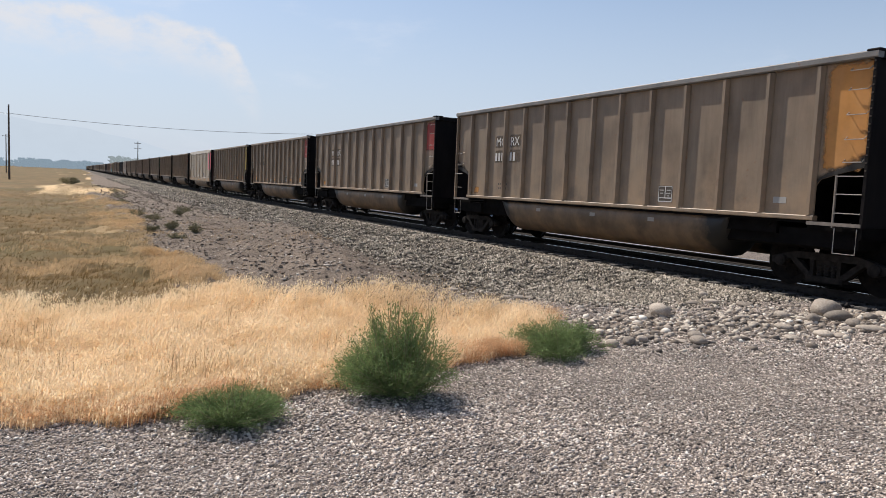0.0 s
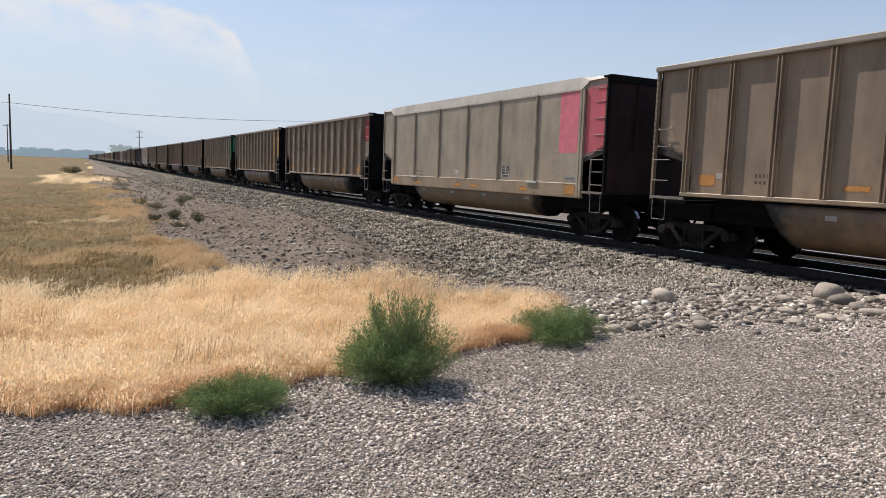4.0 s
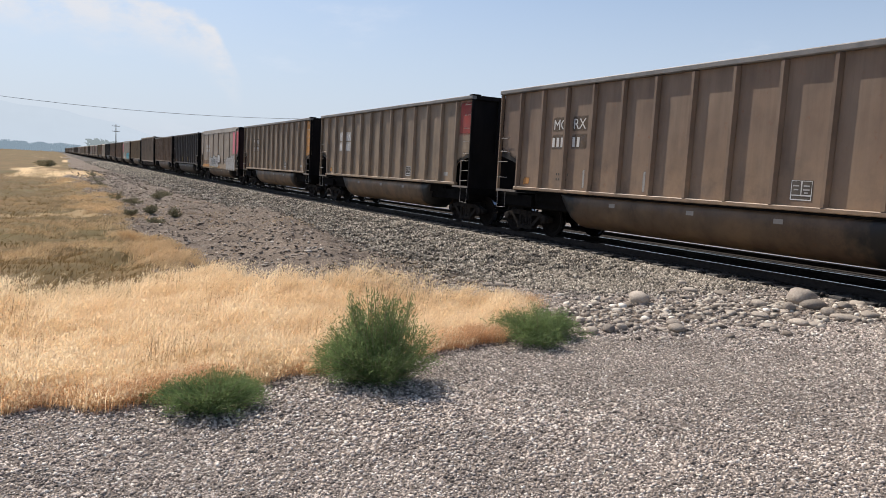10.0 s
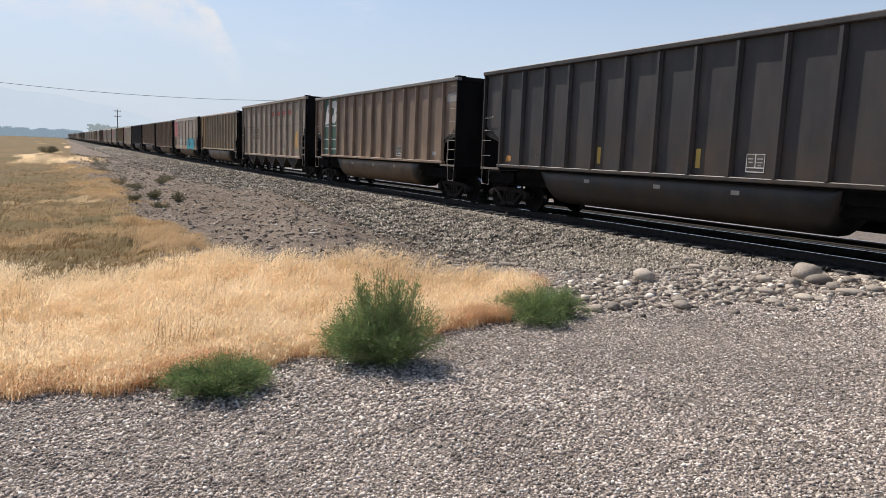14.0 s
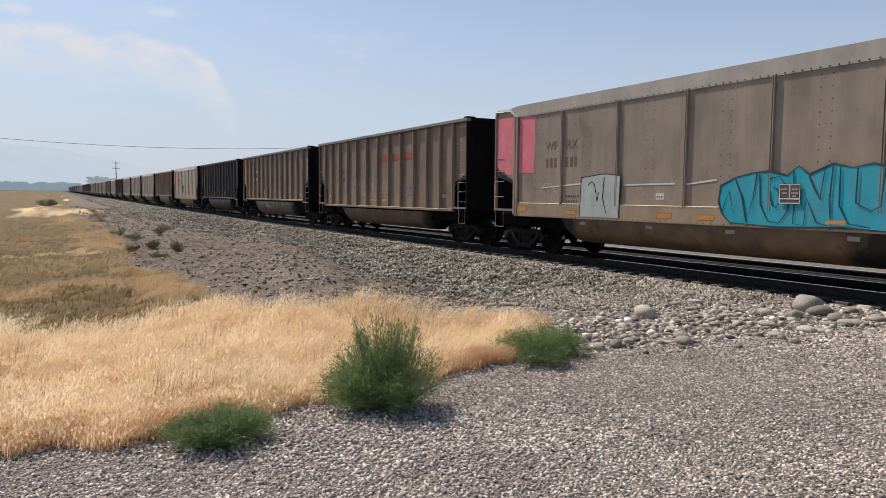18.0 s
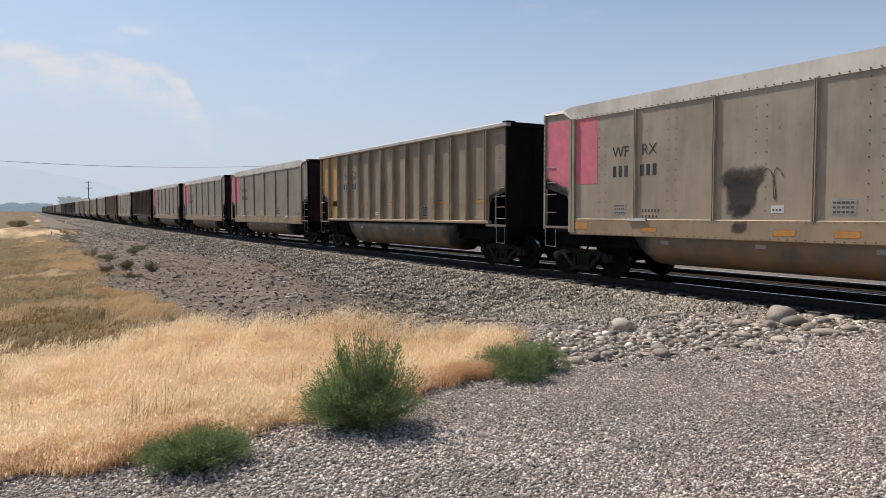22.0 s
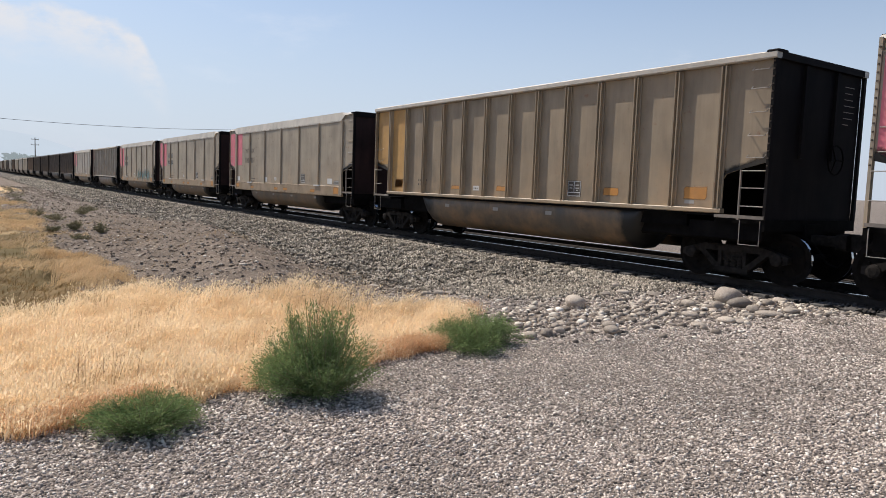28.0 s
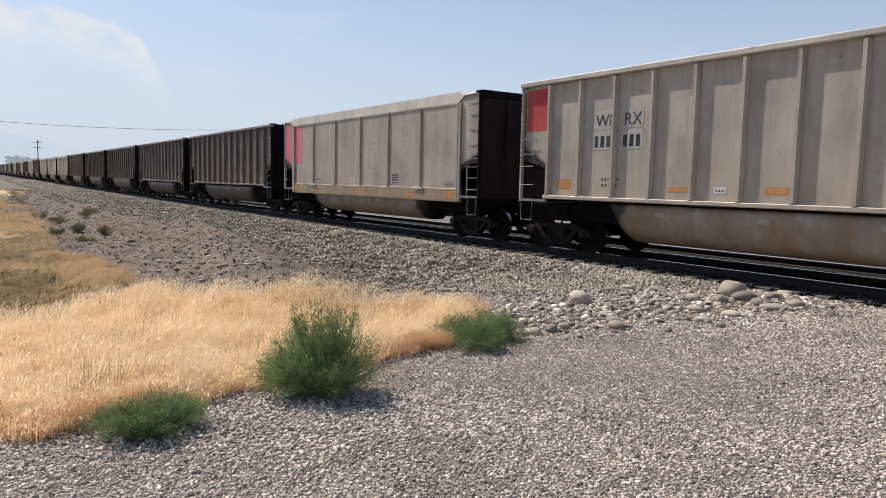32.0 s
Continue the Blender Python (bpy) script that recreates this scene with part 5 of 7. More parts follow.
def blob(a, z, w, h, seed, n=28, rough=0.16):
    r = random.Random(seed)
    ph = [r.uniform(0, 6.28) for _ in range(4)]
    out = []
    for i in range(n):
        t = 2 * math.pi * i / n
        k = 1 + rough * (math.sin(3 * t + ph[0]) + 0.6 * math.sin(5 * t + ph[1]) + 0.4 * math.sin(8 * t + ph[2]))
        ca, sa = math.cos(t), math.sin(t)
        e = 1 / max(abs(ca), abs(sa)) ** 0.6
        out.append((a + w / 2 + w / 2 * k * ca * e * 0.85, z + h / 2 + h / 2 * k * sa * e * 0.85))
    return out


def marks(car, kind, first, second, colour, digits=(3, 2), boxed=False, z=2.93):
    """Reporting mark split by a rib, and the car's number below it as bars."""
    x = side_x(kind)
    a1, a2 = 2.52, 3.34
    if kind == "F":
        z = 2.86
    if kind == "V":
        a1, a2, z = 2.60, 3.40, 3.02
    if kind in "RW" and colour == "white":
        for zz in (z - 0.52, z - 0.06):
            for aa, w in ((a1 - 0.04, 0.52), (a2 - 0.04, 0.62)):
                soft_patch(car, "overpainted_patch", aa, aa + w, zz, zz + 0.4, "shadow", x, "", 0.05)
        x -= 0.002
    if boxed == 2:
        for aa, w in ((a1 - 0.06, 0.6), (a2 - 0.04, 0.58)):
            soft_patch(car, "stencil_panel", aa, aa + w, z - 0.53, z - 0.17, "dirty_white", x, "", 0.06)
            soft_patch(car, "stencil_panel", aa, aa + w, z - 0.05, z + 0.31, "dirty_white", x, "", 0.12)
        x -= 0.003
    elif boxed:
        for aa, w in ((a1 - 0.04, 0.60), (a2 - 0.06, 0.60)):
            patch(car, "stencil_panel", rect(aa, aa + w, z - 0.06, z + 0.34), SPRAY["dirty_white"], x)
            patch(car, "stencil_panel", rect(aa, aa + w, z - 0.52, z - 0.12), SPRAY["dirty_white"], x)
        x -= 0.003
    m = SPRAY["faded" if colour == "coal" else colour]
    size = 0.34 if kind == "F" else 0.38
    letters(car, first, a1 - (0.04 if kind == "F" else 0), z, size, m, x)
    letters(car, second, a2 + (0.03 if kind == "F" else 0), z, size, m, x)
    bars(car, "number_bar", a1 - 0.02, z - 0.46, 0.18 * digits[0], 0.25, digits[0], m, x, 0.42)
    bars(car, "number_bar", a2, z - 0.46, 0.18 * digits[1], 0.25, digits[1], m, x, 0.42)


def bubbles(car, a0, a1, z0, z1, n, fill, line, x, seed, label, thick=0.03, inner=True):
    """Sprayed bubble lettering that spells nothing: overlapping rounded forms with dark outlines."""
    r = random.Random(seed)
    w = (a1 - a0) / n
    for i in range(n):
        lean, h = r.uniform(-0.12, 0.12), (z1 - z0) * r.uniform(0.82, 1.05)
        ring = []
        m = 40
        kind = r.choice((0, 1, 2))
        for j in range(m):
            t = 2 * math.pi * j / m
            c_, s_ = math.cos(t), math.sin(t)
            q = 1 + (0.10 * math.cos(2 * t + kind), 0.13 * math.sin(3 * t), 0.12 * math.cos(4 * t))[kind] + 0.05 * math.sin(5 * t + i)
            e = 1 / (abs(c_) ** 3.2 + abs(s_) ** 3.2) ** (1 / 3.2)
            zz = 0.5 + 0.5 * s_ * e * min(q, 1.08)
            ring.append((a0 + w * (i + 0.5) + 0.60 * w * c_ * e * q + lean * zz, z0 + h * zz))
        patch(car, "bubble_letter", ring, SPRAY[fill], x, label)
        lines = [ring + ring[:2]]
        if inner:
            ac, zc = a0 + w * (i + 0.5), z0 + 0.5 * h
            lines.append([(ac + 0.22 * w * math.sin(3.0 * u + kind) + lean * 0.5, zc + h * (0.36 - 0.6 * u)) for u in [k / 12 for k in range(13)]])
            if kind:
                lines.append([(ac + w * 0.17 * math.cos(6.3 * u), zc + h * 0.13 * kind - 0.1 * h + h * 0.10 * math.sin(6.3 * u)) for u in [k / 12 for k in range(13)]])
        strokes(car, "bubble_outline", lines, thick, SPRAY[line], x - 0.002)
        x -= 0.0028
    return x


def data_box(car, kind, a, z, x=None):
    """Stencilled data panel: a white frame round small dark fields, with rows of tiny print."""
    x = side_x(kind) if x is None else x
    w, h = 0.40, 0.34
    ln = [[(a, z), (a + w, z), (a + w, z + h), (a, z + h), (a, z)], [(a + w / 2, z + 0.08), (a + w / 2, z + h)], [(a, z + 0.08), (a + w, z + 0.08)]]
    patch(car, "data_panel", rect(a - 0.015, a + w + 0.015, z - 0.015, z + h + 0.015), SPRAY["faded"], x)
    strokes(car, "data_frame", ln, 0.012, SPRAY["white"], x - 0.003)
    s = Shape()
    for u, v, q in ((0.03, 0.24, 0.12), (0.05, 0.17, 0.09), (0.24, 0.24, 0.12), (0.23, 0.17, 0.13), (0.26, 0.115, 0.07)):
        s.slab([(HALF - a - u, z + v), (HALF - a - u - q, z + v), (HALF - a - u - q, z + v + 0.025), (HALF - a - u, z + v + 0.025)], x - 0.004, x)
    part("small_print", s, SPRAY["dirty_white"], car)


def small_print(car, kind, a, z, colour="faded"):
    x = side_x(kind)
    bars(car, "small_print", a, z, 0.55, 0.06, 6, SPRAY[colour], x)
    bars(car, "small_print", a, z - 0.13, 0.5, 0.06, 5, SPRAY[colour], x)


def smudge(car, kind, seed):
    """Coal dust caked on the sheets round the cut corners, thinning out upwards."""
    x = side_x(kind) - 0.001
    r = random.Random(seed)
    path = [(1.03, 1.38), (1.02, 1.6), (0.985, 1.87), (0.89, 1.995), (0.75, 2.05), (0.61, 2.085), (0.4, 2.14), (0.2, 2.19), (0.065, 2.222)]
    for end in (0, 1):
        reach = r.uniform(0.22, 0.42)
        v, cover = [], []
        for i, (a, z) in enumerate(path):
            u = i / (len(path) - 1)
            da, dz = 0.9 * (1 - u) ** 2, 0.35 + 0.65 * u
            for d, c in ((0.0, 1.0), (0.22, 0.85), (0.55, 0.45), (1.0, 0.0)):
                k = reach * (0.5 + 0.75 * u + 0.18 * math.sin(5 * u + seed)) * d
                aa = min(a + da * k, 1.2) if i < 8 else a
                v.append((x, HALF - aa if end else aa - HALF, z + dz * k))
                cover.append(c)
        f = []
        for i in range(len(path) - 1):
            for j in range(3):
                q = 4 * i + j
                f += [(q, q + 1, q + 5), (q, q + 5, q + 4)]
        me = raw_mesh("coal_smudge", np.array(v), np.array(f), SOFT["coal"])
        at = me.attributes.new("cover", "FLOAT", "POINT")
        at.data.foreach_set("value", np.array(cover, dtype=np.float32))
        part("coal_smudge", me, None, car, "fuzzy black coal dust")


PROTO = {"R": ribbed_car(BOX_RIBS, RIB_PROFILE), "V": ribbed_car(CHANNEL_RIBS, CHANNEL_PROFILE), "U": ribbed_car(BOX_RIBS, CHANNEL_PROFILE), "W": ribbed_car(WIDE_RIBS, RIB_PROFILE, 1.14), "F": flat_car(), "H": hopper_car()}
for c in PROTO.values():
    add_running_gear(c)
PLAIN = {"R": plain_car("R"), "F": plain_car("F")}
TAGS = {
    "tan": "weathered tan-brown steel coal gondola", "brown": "weathered brown steel coal gondola", "dark": "dark brown steel coal gondola", "olive": "grey-brown steel coal gondola",
    "black": "sooty black steel coal gondola", "grey": "pale grey steel coal gondola", "taupe": "taupe smooth-sided riveted coal gondola", "umber": "dusty brown smooth-sided riveted coal gondola", "red_brown": "red-brown riveted coal gondola"}

# kind, paint, end patch (leading end), first-bay patch (trailing end), mark, colour of the mark
CARS = {
    -1: ("V", "tan", "red", "", "NO KL", "coal"), 0: ("R", "tan", "orange", "", "MC RX", "white"), 1: ("R", "tan", "red", "", "MC RX", "white"), 2: ("V", "tan", "red", "", "NO KL", "black"),
    3: ("V", "tan", "yellow", "", "", ""), 4: ("F", "taupe", "pink", "", "", ""), 5: ("V", "tan", "red", "", "NO KL", "coal"), 6: ("V", "tan", "ochre", "", "WF RX", "rust"),
    7: ("R", "tan", "green", "", "HF JX", "black"), 8: ("R", "brown", "orange", "", "MC RX", "white"), 9: ("R", "brown", "orange", "", "MC RX", "white"), 10: ("R", "tan", "red", "", "MC RX", "white"),
    11: ("R", "tan", "orange", "", "MC RX", "white"), 12: ("F", "red_brown", "pink", "", "", ""), 13: ("R", "black", "", "", "", ""), 14: ("R", "brown", "dirty_white", "", "", ""),
    15: ("H", "red_brown", "", "", "", ""), 16: ("U", "olive", "", "yellow", "WF RX", "white"), 17: ("F", "red_brown", "", "pink", "WF RX", "rust"), 18: ("W", "brown", "", "", "", ""),
    19: ("R", "brown", "", "orange", "MC RX", "white"), 20: ("V", "black", "", "", "", ""), 21: ("F", "taupe", "", "pink", "WF RX", "black"), 22: ("V", "olive", "", "yellow", "WF RX", "black"),
    23: ("F", "umber", "", "pink", "WF RX", "black"), 24: ("F", "umber", "", "pink", "WF RX", "black"), 25: ("F", "umber", "", "pink", "WF RX", "coal"), 26: ("U", "dark", "", "yellow", "", ""),
    27: ("F", "taupe", "", "pink", "WF RX", "black"), 28: ("U", "olive", "", "yellow", "", ""), 29: ("F", "taupe", "", "pink", "WF RX", "coal"), 30: ("F", "taupe", "", "pink", "WF RX", "black"),
    31: ("F", "taupe", "", "pink", "WF RX", "black"), 32: ("R", "grey", "", "red", "WF RX", "black"), 33: ("F", "grey", "", "pink", "", ""), 34: ("R", "dark", "", "", "", ""),
    35: ("R", "dark", "", "", "", ""), 36: ("R", "dark", "", "", "", ""), 37: ("R", "dark", "", "", "", ""), 38: ("R", "brown", "", "", "", ""), 39: ("F", "taupe", "", "", "", ""), 40: ("F", "grey", "", "", "", "")}
for k in range(41, 58):
    CARS[k] = ("F" if k % 4 in (1, 3) else "R", ("dark", "taupe", "brown", "grey")[k % 4], "", "", "", "")

TRAIN = {}
WHEELS = {}
used = set()
for k in sorted(CARS):
    kind, colour, lead, trail, mark, mark_c = CARS[k]
    near = k <= 35
    src = PROTO[kind] if near else PLAIN[kind]
    here = pose(LINE_X, 21.81 + PITCH * k - HALF, RAIL_TOP)
    first = (kind, near) not in used
    used.add((kind, near))
    car = src if first else copy_thing(src, here)
    TRAIN[k] = car
for k, car in TRAIN.items():
    kind, colour, lead, trail, mark, mark_c = CARS[k]
    near = k <= 35
    note = {12: " with white bubble graffiti", 17: " with cyan graffiti", 14: " with faded green panel and white shape", 31: " with faded teal scribble", 25: " with white scrawled lines", 21: " with a black spray blot"}.get(k, "")
    if not note and lead:
        note = " with a %s end panel" % lead.replace("_", " ")
    if not note and trail:
        note = " with %s panels at one end" % trail
    tagged(car, ("weathered red-brown steel hopper car with slanted discharge gates" if kind == "H" else TAGS[colour] + note) + "", "rail car", "cars of the coal train")
    chord = CHORD_TAN if colour == "red_brown" else CHORD_PALE if kind == "F" or colour in ("olive", "grey") else PAINT["black"] if colour == "black" else CHORD_TAN if kind in "VU" else CHORD
    swap = {"body_primer": PAINT[colour], "tub_primer": TUB_TONES[colour], "chord_primer": chord}
    for o in car.children_recursive:
        for slot in o.material_slots:
            if slot.material and slot.material.name in swap:
                m = swap[slot.material.name]
                slot.link = "OBJECT"
                slot.material = m
    WHEELS[k] = [o for o in car.children_recursive if o.name.split(".")[0] == "wheelset"] if near else []

for k, car in TRAIN.items():
    kind, colour, lead, trail, mark, mark_c = CARS[k]
    x = side_x(kind)
    if k > 38:
        continue
    if lead:
        low, high = {"red": (2.9, 4.0), "dirty_white": (3.3, 3.7), "pink": (2.2, 3.95)}.get(lead, (2.15, 4.03))
        soft_patch(car, "end_patch", 13.62, 14.46, low, high, lead, x, "faded %s paint patch" % lead.replace("_", " "), 0.14)
        if lead == "green":
            part("end_patch", Shape().box((-1.46, -7.205, 2.75), (-0.62, -7.202, 4.0)).box((-0.48, -7.205, 3.1), (0.3, -7.202, 4.0)), SPRAY["green"], car, "green paint on the car's end")
        if lead == "ochre":
            soft_patch(car, "end_patch", 12.53, 13.34, 1.4, 4.02, lead, x, "faded ochre paint patch", 0.1)
        if lead == "pink":
            patch(car, "end_patch", rect(12.55, 13.36, 2.25, 3.86), SPRAY["pink"], x, "faded pink paint patch")
    if trail == "yellow" or trail == "orange":
        patch(car, "end_patch", rect(0.1, 0.90, 2.25, 4.0), SPRAY["ochre" if trail == "yellow" else "orange"], x, "ochre end panel")
        if trail == "yellow":
            patch(car, "end_patch", rect(1.10, 1.99, 1.36, 4.0), SPRAY["ochre"], x, "ochre end panel")
    if trail == "pink":
        patch(car, "end_patch", [(0.1, 2.24), (1.02, 2.24), (1.02, 3.9), (0.1, 3.9)], SPRAY["pink"], x, "faded pink paint patch")
        patch(car, "end_patch", rect(1.23, 1.98, 2.28, 3.86), SPRAY["pink"], x, "faded pink paint patch")
    if trail == "red":
        patch(car, "end_patch", rect(0.14, 0.88, 2.93, 3.95), SPRAY["red"], x, "red paint square")
    if k > 35:
        continue
    if kind != "H":
        smudge(car, kind, k + 3)
    if mark:
        marks(car, kind, *mark.split(), mark_c, boxed=2 if k in (22, 24, 27, 30, 31) else k in (7, 10, 32), digits=(3, 3) if kind == "F" or mark_c != "white" else (3, 2))
    if kind in "RVUW":
        data_box(car, kind, 9.9 if kind == "W" else 9.45 if kind in "VU" and k != 16 else 9.70, 1.60 if kind == "W" else 1.47)
        if kind != "W":
            small_print(car, kind, 2.75, 1.72)
        if kind in "VU" or k == 32:
            thin = k in (6, 22)
            zz = 1.87 if thin else 1.5
            for a, w, h in ((1.32, 0.46, 0.26), (4.58, 0.5, 0.13), (6.7, 0.46, 0.15), (10.56, 0.46, 0.2), (12.7, 0.55, 0.26)):
                if k != 20:
                    soft_patch(car, "faded_dash", a, a + w, zz, zz + (0.12 if thin and a > 2 else h), "orange", x, "", 0.05)
            patch(car, "small_label", rect(5.66, 5.93, 1.5, 1.63), SPRAY["white"], x)
            bars(car, "small_print", 5.69, 1.54, 0.22, 0.04, 3, SPRAY["faded"], x - 0.003)
            patch(car, "small_label", rect(12.74, 12.96, 1.42, 1.49) if k != 20 else rect(8.7, 8.95, 1.5, 1.56), SPRAY["dirty_white"], x)
            patch(car, "small_label", rect(1.80, 1.96, 1.67, 1.79), SPRAY["dirty_white"], x)
            for a in (4.3, 6.6, 8.7):
                patch(car, "tub_label", rect(a, a + 0.22, 0.98, 1.07), SPRAY["ghost"], -1.506)
        else:
            patch(car, "reflector", rect(12.70, 12.98, 1.55, 1.67), SPRAY["dirty_white"], x)
            soft_patch(car, "painted_tick", 1.24, 1.56, 1.42, 1.64, "orange", x, "", 0.08)
            if k in (9, 10, 11, 7):
                soft_patch(car, "painted_tick", 10.32, 10.44, 1.42, 1.98, "yellow", x, "", 0.04)
                soft_patch(car, "painted_tick", 5.95, 6.04, 1.42, 1.9, "dirty_white" if k != 7 else "orange", x, "", 0.03)
                soft_patch(car, "painted_tick", 3.83, 3.92, 1.42, 1.9, "dirty_white" if k != 7 else "orange", x, "", 0.03)
            if k == 7:
                soft_patch(car, "painted_tick", 8.54, 8.66, 1.36, 1.95, "yellow", x, "", 0.04)
            for a in (4.9, 7.3, 9.4):
                patch(car, "tub_label", rect(a, a + 0.2, 1.0, 1.09), SPRAY["ghost"], -1.506)
    if kind == "F":
        data_box(car, kind, 9.67, 1.53, -1.632 if k == 17 else None)
        patch(car, "small_label", rect(6.55, 6.8, 1.57, 1.71), SPRAY["white"], x)
        bars(car, "small_print", 6.58, 1.61, 0.2, 0.04, 3, SPRAY["faded"], x - 0.003)
        for a in (3.42, 6.62, 7.75, 10.72):
            soft_patch(car, "sill_dash", a, a + 0.46, 1.14, 1.28, "orange", -1.604, "", 0.05)
        for a in (3.3, 11.4) if k not in (17, 12) else ():
            part("jacking_pad", Shape().box((-1.64, HALF - a - 0.27, 1.40), (-1.58, HALF - a + 0.27, 1.46)), SPRAY["white"], car)
        small_print(car, kind, 3.4, 1.60)
        soft_patch(car, "white_label", 12.86, 13.38, 1.48, 1.66, "dirty_white", x, "", 0.04)
        bars(car, "small_print", 12.9, 1.53, 0.44, 0.06, 5, SPRAY["faded"], x - 0.003)
        soft_patch(car, "orange_square", 12.93, 13.4, 1.12, 1.40, "orange", -1.606, "", 0.05)
        soft_patch(car, "orange_square", 1.12, 1.72, 1.15, 1.38, "orange", -1.606, "", 0.08)
        for a in (3.9, 6.2, 8.4, 10.9):
            patch(car, "tub_label", rect(a, a + 0.22, 0.90, 0.98), SPRAY["ghost"], -1.506)

# single cars and what was sprayed on them
c = TRAIN[12]
bubbles(c, 4.1, 7.6, 1.12, 2.12, 8, "silver", "black", -1.606, 71, "white spray-painted bubble shape", 0.034)
bubbles(c, 7.55, 8.25, 1.5, 2.28, 1, "silver", "black", -1.63, 75, "white spray-painted bubble shape", 0.03)
for i in range(7):
    patch(c, "yellow_smear", blob(4.35 + 0.5 * i, 1.12, 0.22, 0.1, i), SPRAY["yellow"], -1.634)
bubbles(c, 10.5, 13.5, 1.05, 2.15, 4, "dirty_white", "faded", -1.606, 78, "faded white spray bubble", 0.014, True)
for a, z in ((2.4, 2.75), (3.3, 2.75), (2.4, 2.4), (3.3, 2.4)):
    patch(c, "painted_over_mark", rect(a, a + 0.55, z, z + 0.25), SPRAY["dirty_white"], -1.565)
soft_patch(c, "rust_band", 1.25, 4.2, 1.42, 1.72, "rust", -1.5665, "rusty orange band over the sill", 0.25)
soft_patch(c, "rust_band", 1.25, 4.1, 1.1, 1.40, "orange", -1.603, "rusty orange band on the sill", 0.2)

c = TRAIN[17]
patch(c, "cyan_lettering", [(8.29, 1.55), (8.34, 1.86), (8.69, 2.02), (9.09, 2.10), (9.44, 2.12), (9.79, 2.03), (10.02, 2.20), (10.22, 2.04), (10.66, 2.22), (10.99, 2.14), (11.34, 2.2), (11.74, 2.1), (12.24, 2.2), (12.64, 2.12), (12.74, 1.6), (12.66, 1.14), (11.84, 1.08), (10.84, 1.12), (9.64, 1.08), (8.59, 1.13), (8.39, 1.3)], SPRAY["cyan"], -1.606, "large cyan spray-painted lettering shape")
strokes(c, "cyan_outline", [[(8.29, 1.55), (8.34, 1.86), (8.69, 2.02), (9.09, 2.10), (9.44, 2.12), (9.79, 2.03), (10.02, 2.20), (10.22, 2.04), (10.66, 2.22), (10.99, 2.14), (11.34, 2.2), (11.74, 2.1), (12.24, 2.2), (12.64, 2.12), (12.74, 1.6), (12.66, 1.14), (11.84, 1.08), (10.84, 1.12), (9.64, 1.08), (8.59, 1.13), (8.39, 1.3), (8.29, 1.55)]], 0.022, SPRAY["navy"], -1.611)
strokes(c, "letter_outline", [
    [(8.39, 1.35), (8.54, 1.75), (8.66, 1.30), (8.79, 1.78), (8.96, 1.16)], [(8.68, 1.98), (8.86, 1.62), (8.96, 1.25), (9.09, 1.60), (9.16, 2.08)],
    [(9.22, 2.08), (9.26, 1.5), (9.42, 1.2), (9.66, 1.16), (9.84, 1.4), (9.82, 1.8), (9.64, 2.02), (9.44, 1.98)], [(9.46, 1.75), (9.50, 1.5), (9.60, 1.45), (9.66, 1.6), (9.62, 1.78), (9.52, 1.82)],
    [(9.92, 2.12), (9.96, 1.6), (9.94, 1.16), (10.16, 1.14), (10.19, 1.62), (10.39, 1.2), (10.59, 1.15)], [(10.22, 2.02), (10.36, 1.75), (10.44, 1.6), (10.52, 2.16)], [(10.66, 2.2), (10.62, 1.6), (10.66, 1.16)],
    [(10.79, 2.15), (10.80, 1.5), (10.96, 1.2), (11.34, 1.14)], [(11.09, 2.14), (11.08, 1.55), (11.34, 1.42), (11.49, 1.5), (11.54, 2.12)], [(11.69, 2.08), (11.74, 1.5), (11.66, 1.12)], [(11.94, 2.1), (12.02, 1.6), (12.24, 1.3), (12.54, 1.22)], [(12.29, 2.16), (12.24, 1.75), (12.44, 1.6), (12.64, 1.7)]], 0.016, SPRAY["navy"], -1.613, "dark outline inside the cyan lettering")
soft_patch(c, "ochre_smear", 10.55, 10.95, 1.16, 1.26, "ochre", -1.627, "", 0.05)
strokes(c, "pink_tag", [curvy(2.35, 1.72, 0.55, 0.26, 33, 20, 1.8)], 0.018, SPRAY["dirty_white"], -1.566)
patch(c, "pale_tag", [(4.0, 1.12), (5.42, 1.12), (5.45, 2.12), (4.9, 2.18), (4.05, 2.1)], SPRAY["chalk"], -1.606, "pale chalky green-white sprayed block")
strokes(c, "pale_tag_lines", [[(4.0, 1.13), (4.05, 2.1), (4.9, 2.18), (5.45, 2.12), (5.42, 1.12)], curvy(4.3, 1.5, 0.5, 0.5, 31, 24, 0.7), [(4.9, 2.1), (4.85, 1.6), (5.0, 1.2)]], 0.014, SPRAY["coal"], -1.608)
strokes(c, "white_line", [[(2.3, 1.85), (4.0, 1.95)], [(5.5, 1.9), (7.1, 1.92)], [(7.4, 1.9), (8.2, 1.98)]], 0.02, SPRAY["white"], -1.566)

c = TRAIN[14]
x = -1.505
for a0, a1 in ((1.13, 2.0), (2.16, 3.03)):
    patch(c, "green_panel", rect(a0, a1, 1.38, 4.0), SPRAY["dull_green"], x, "faded dull green panel")
    for z in (1.62, 2.08, 2.72):
        patch(c, "white_stripe", rect(a0, a1, z, z + 0.05), SPRAY["white"], x - 0.003)
patch(c, "white_shape", [(1.18, 2.78), (1.5, 3.7), (1.98, 3.9), (1.98, 3.6), (1.62, 3.5), (1.75, 3.28), (1.98, 3.25), (1.98, 2.9)], SPRAY["white"], x - 0.003, "white two-part emblem shape")
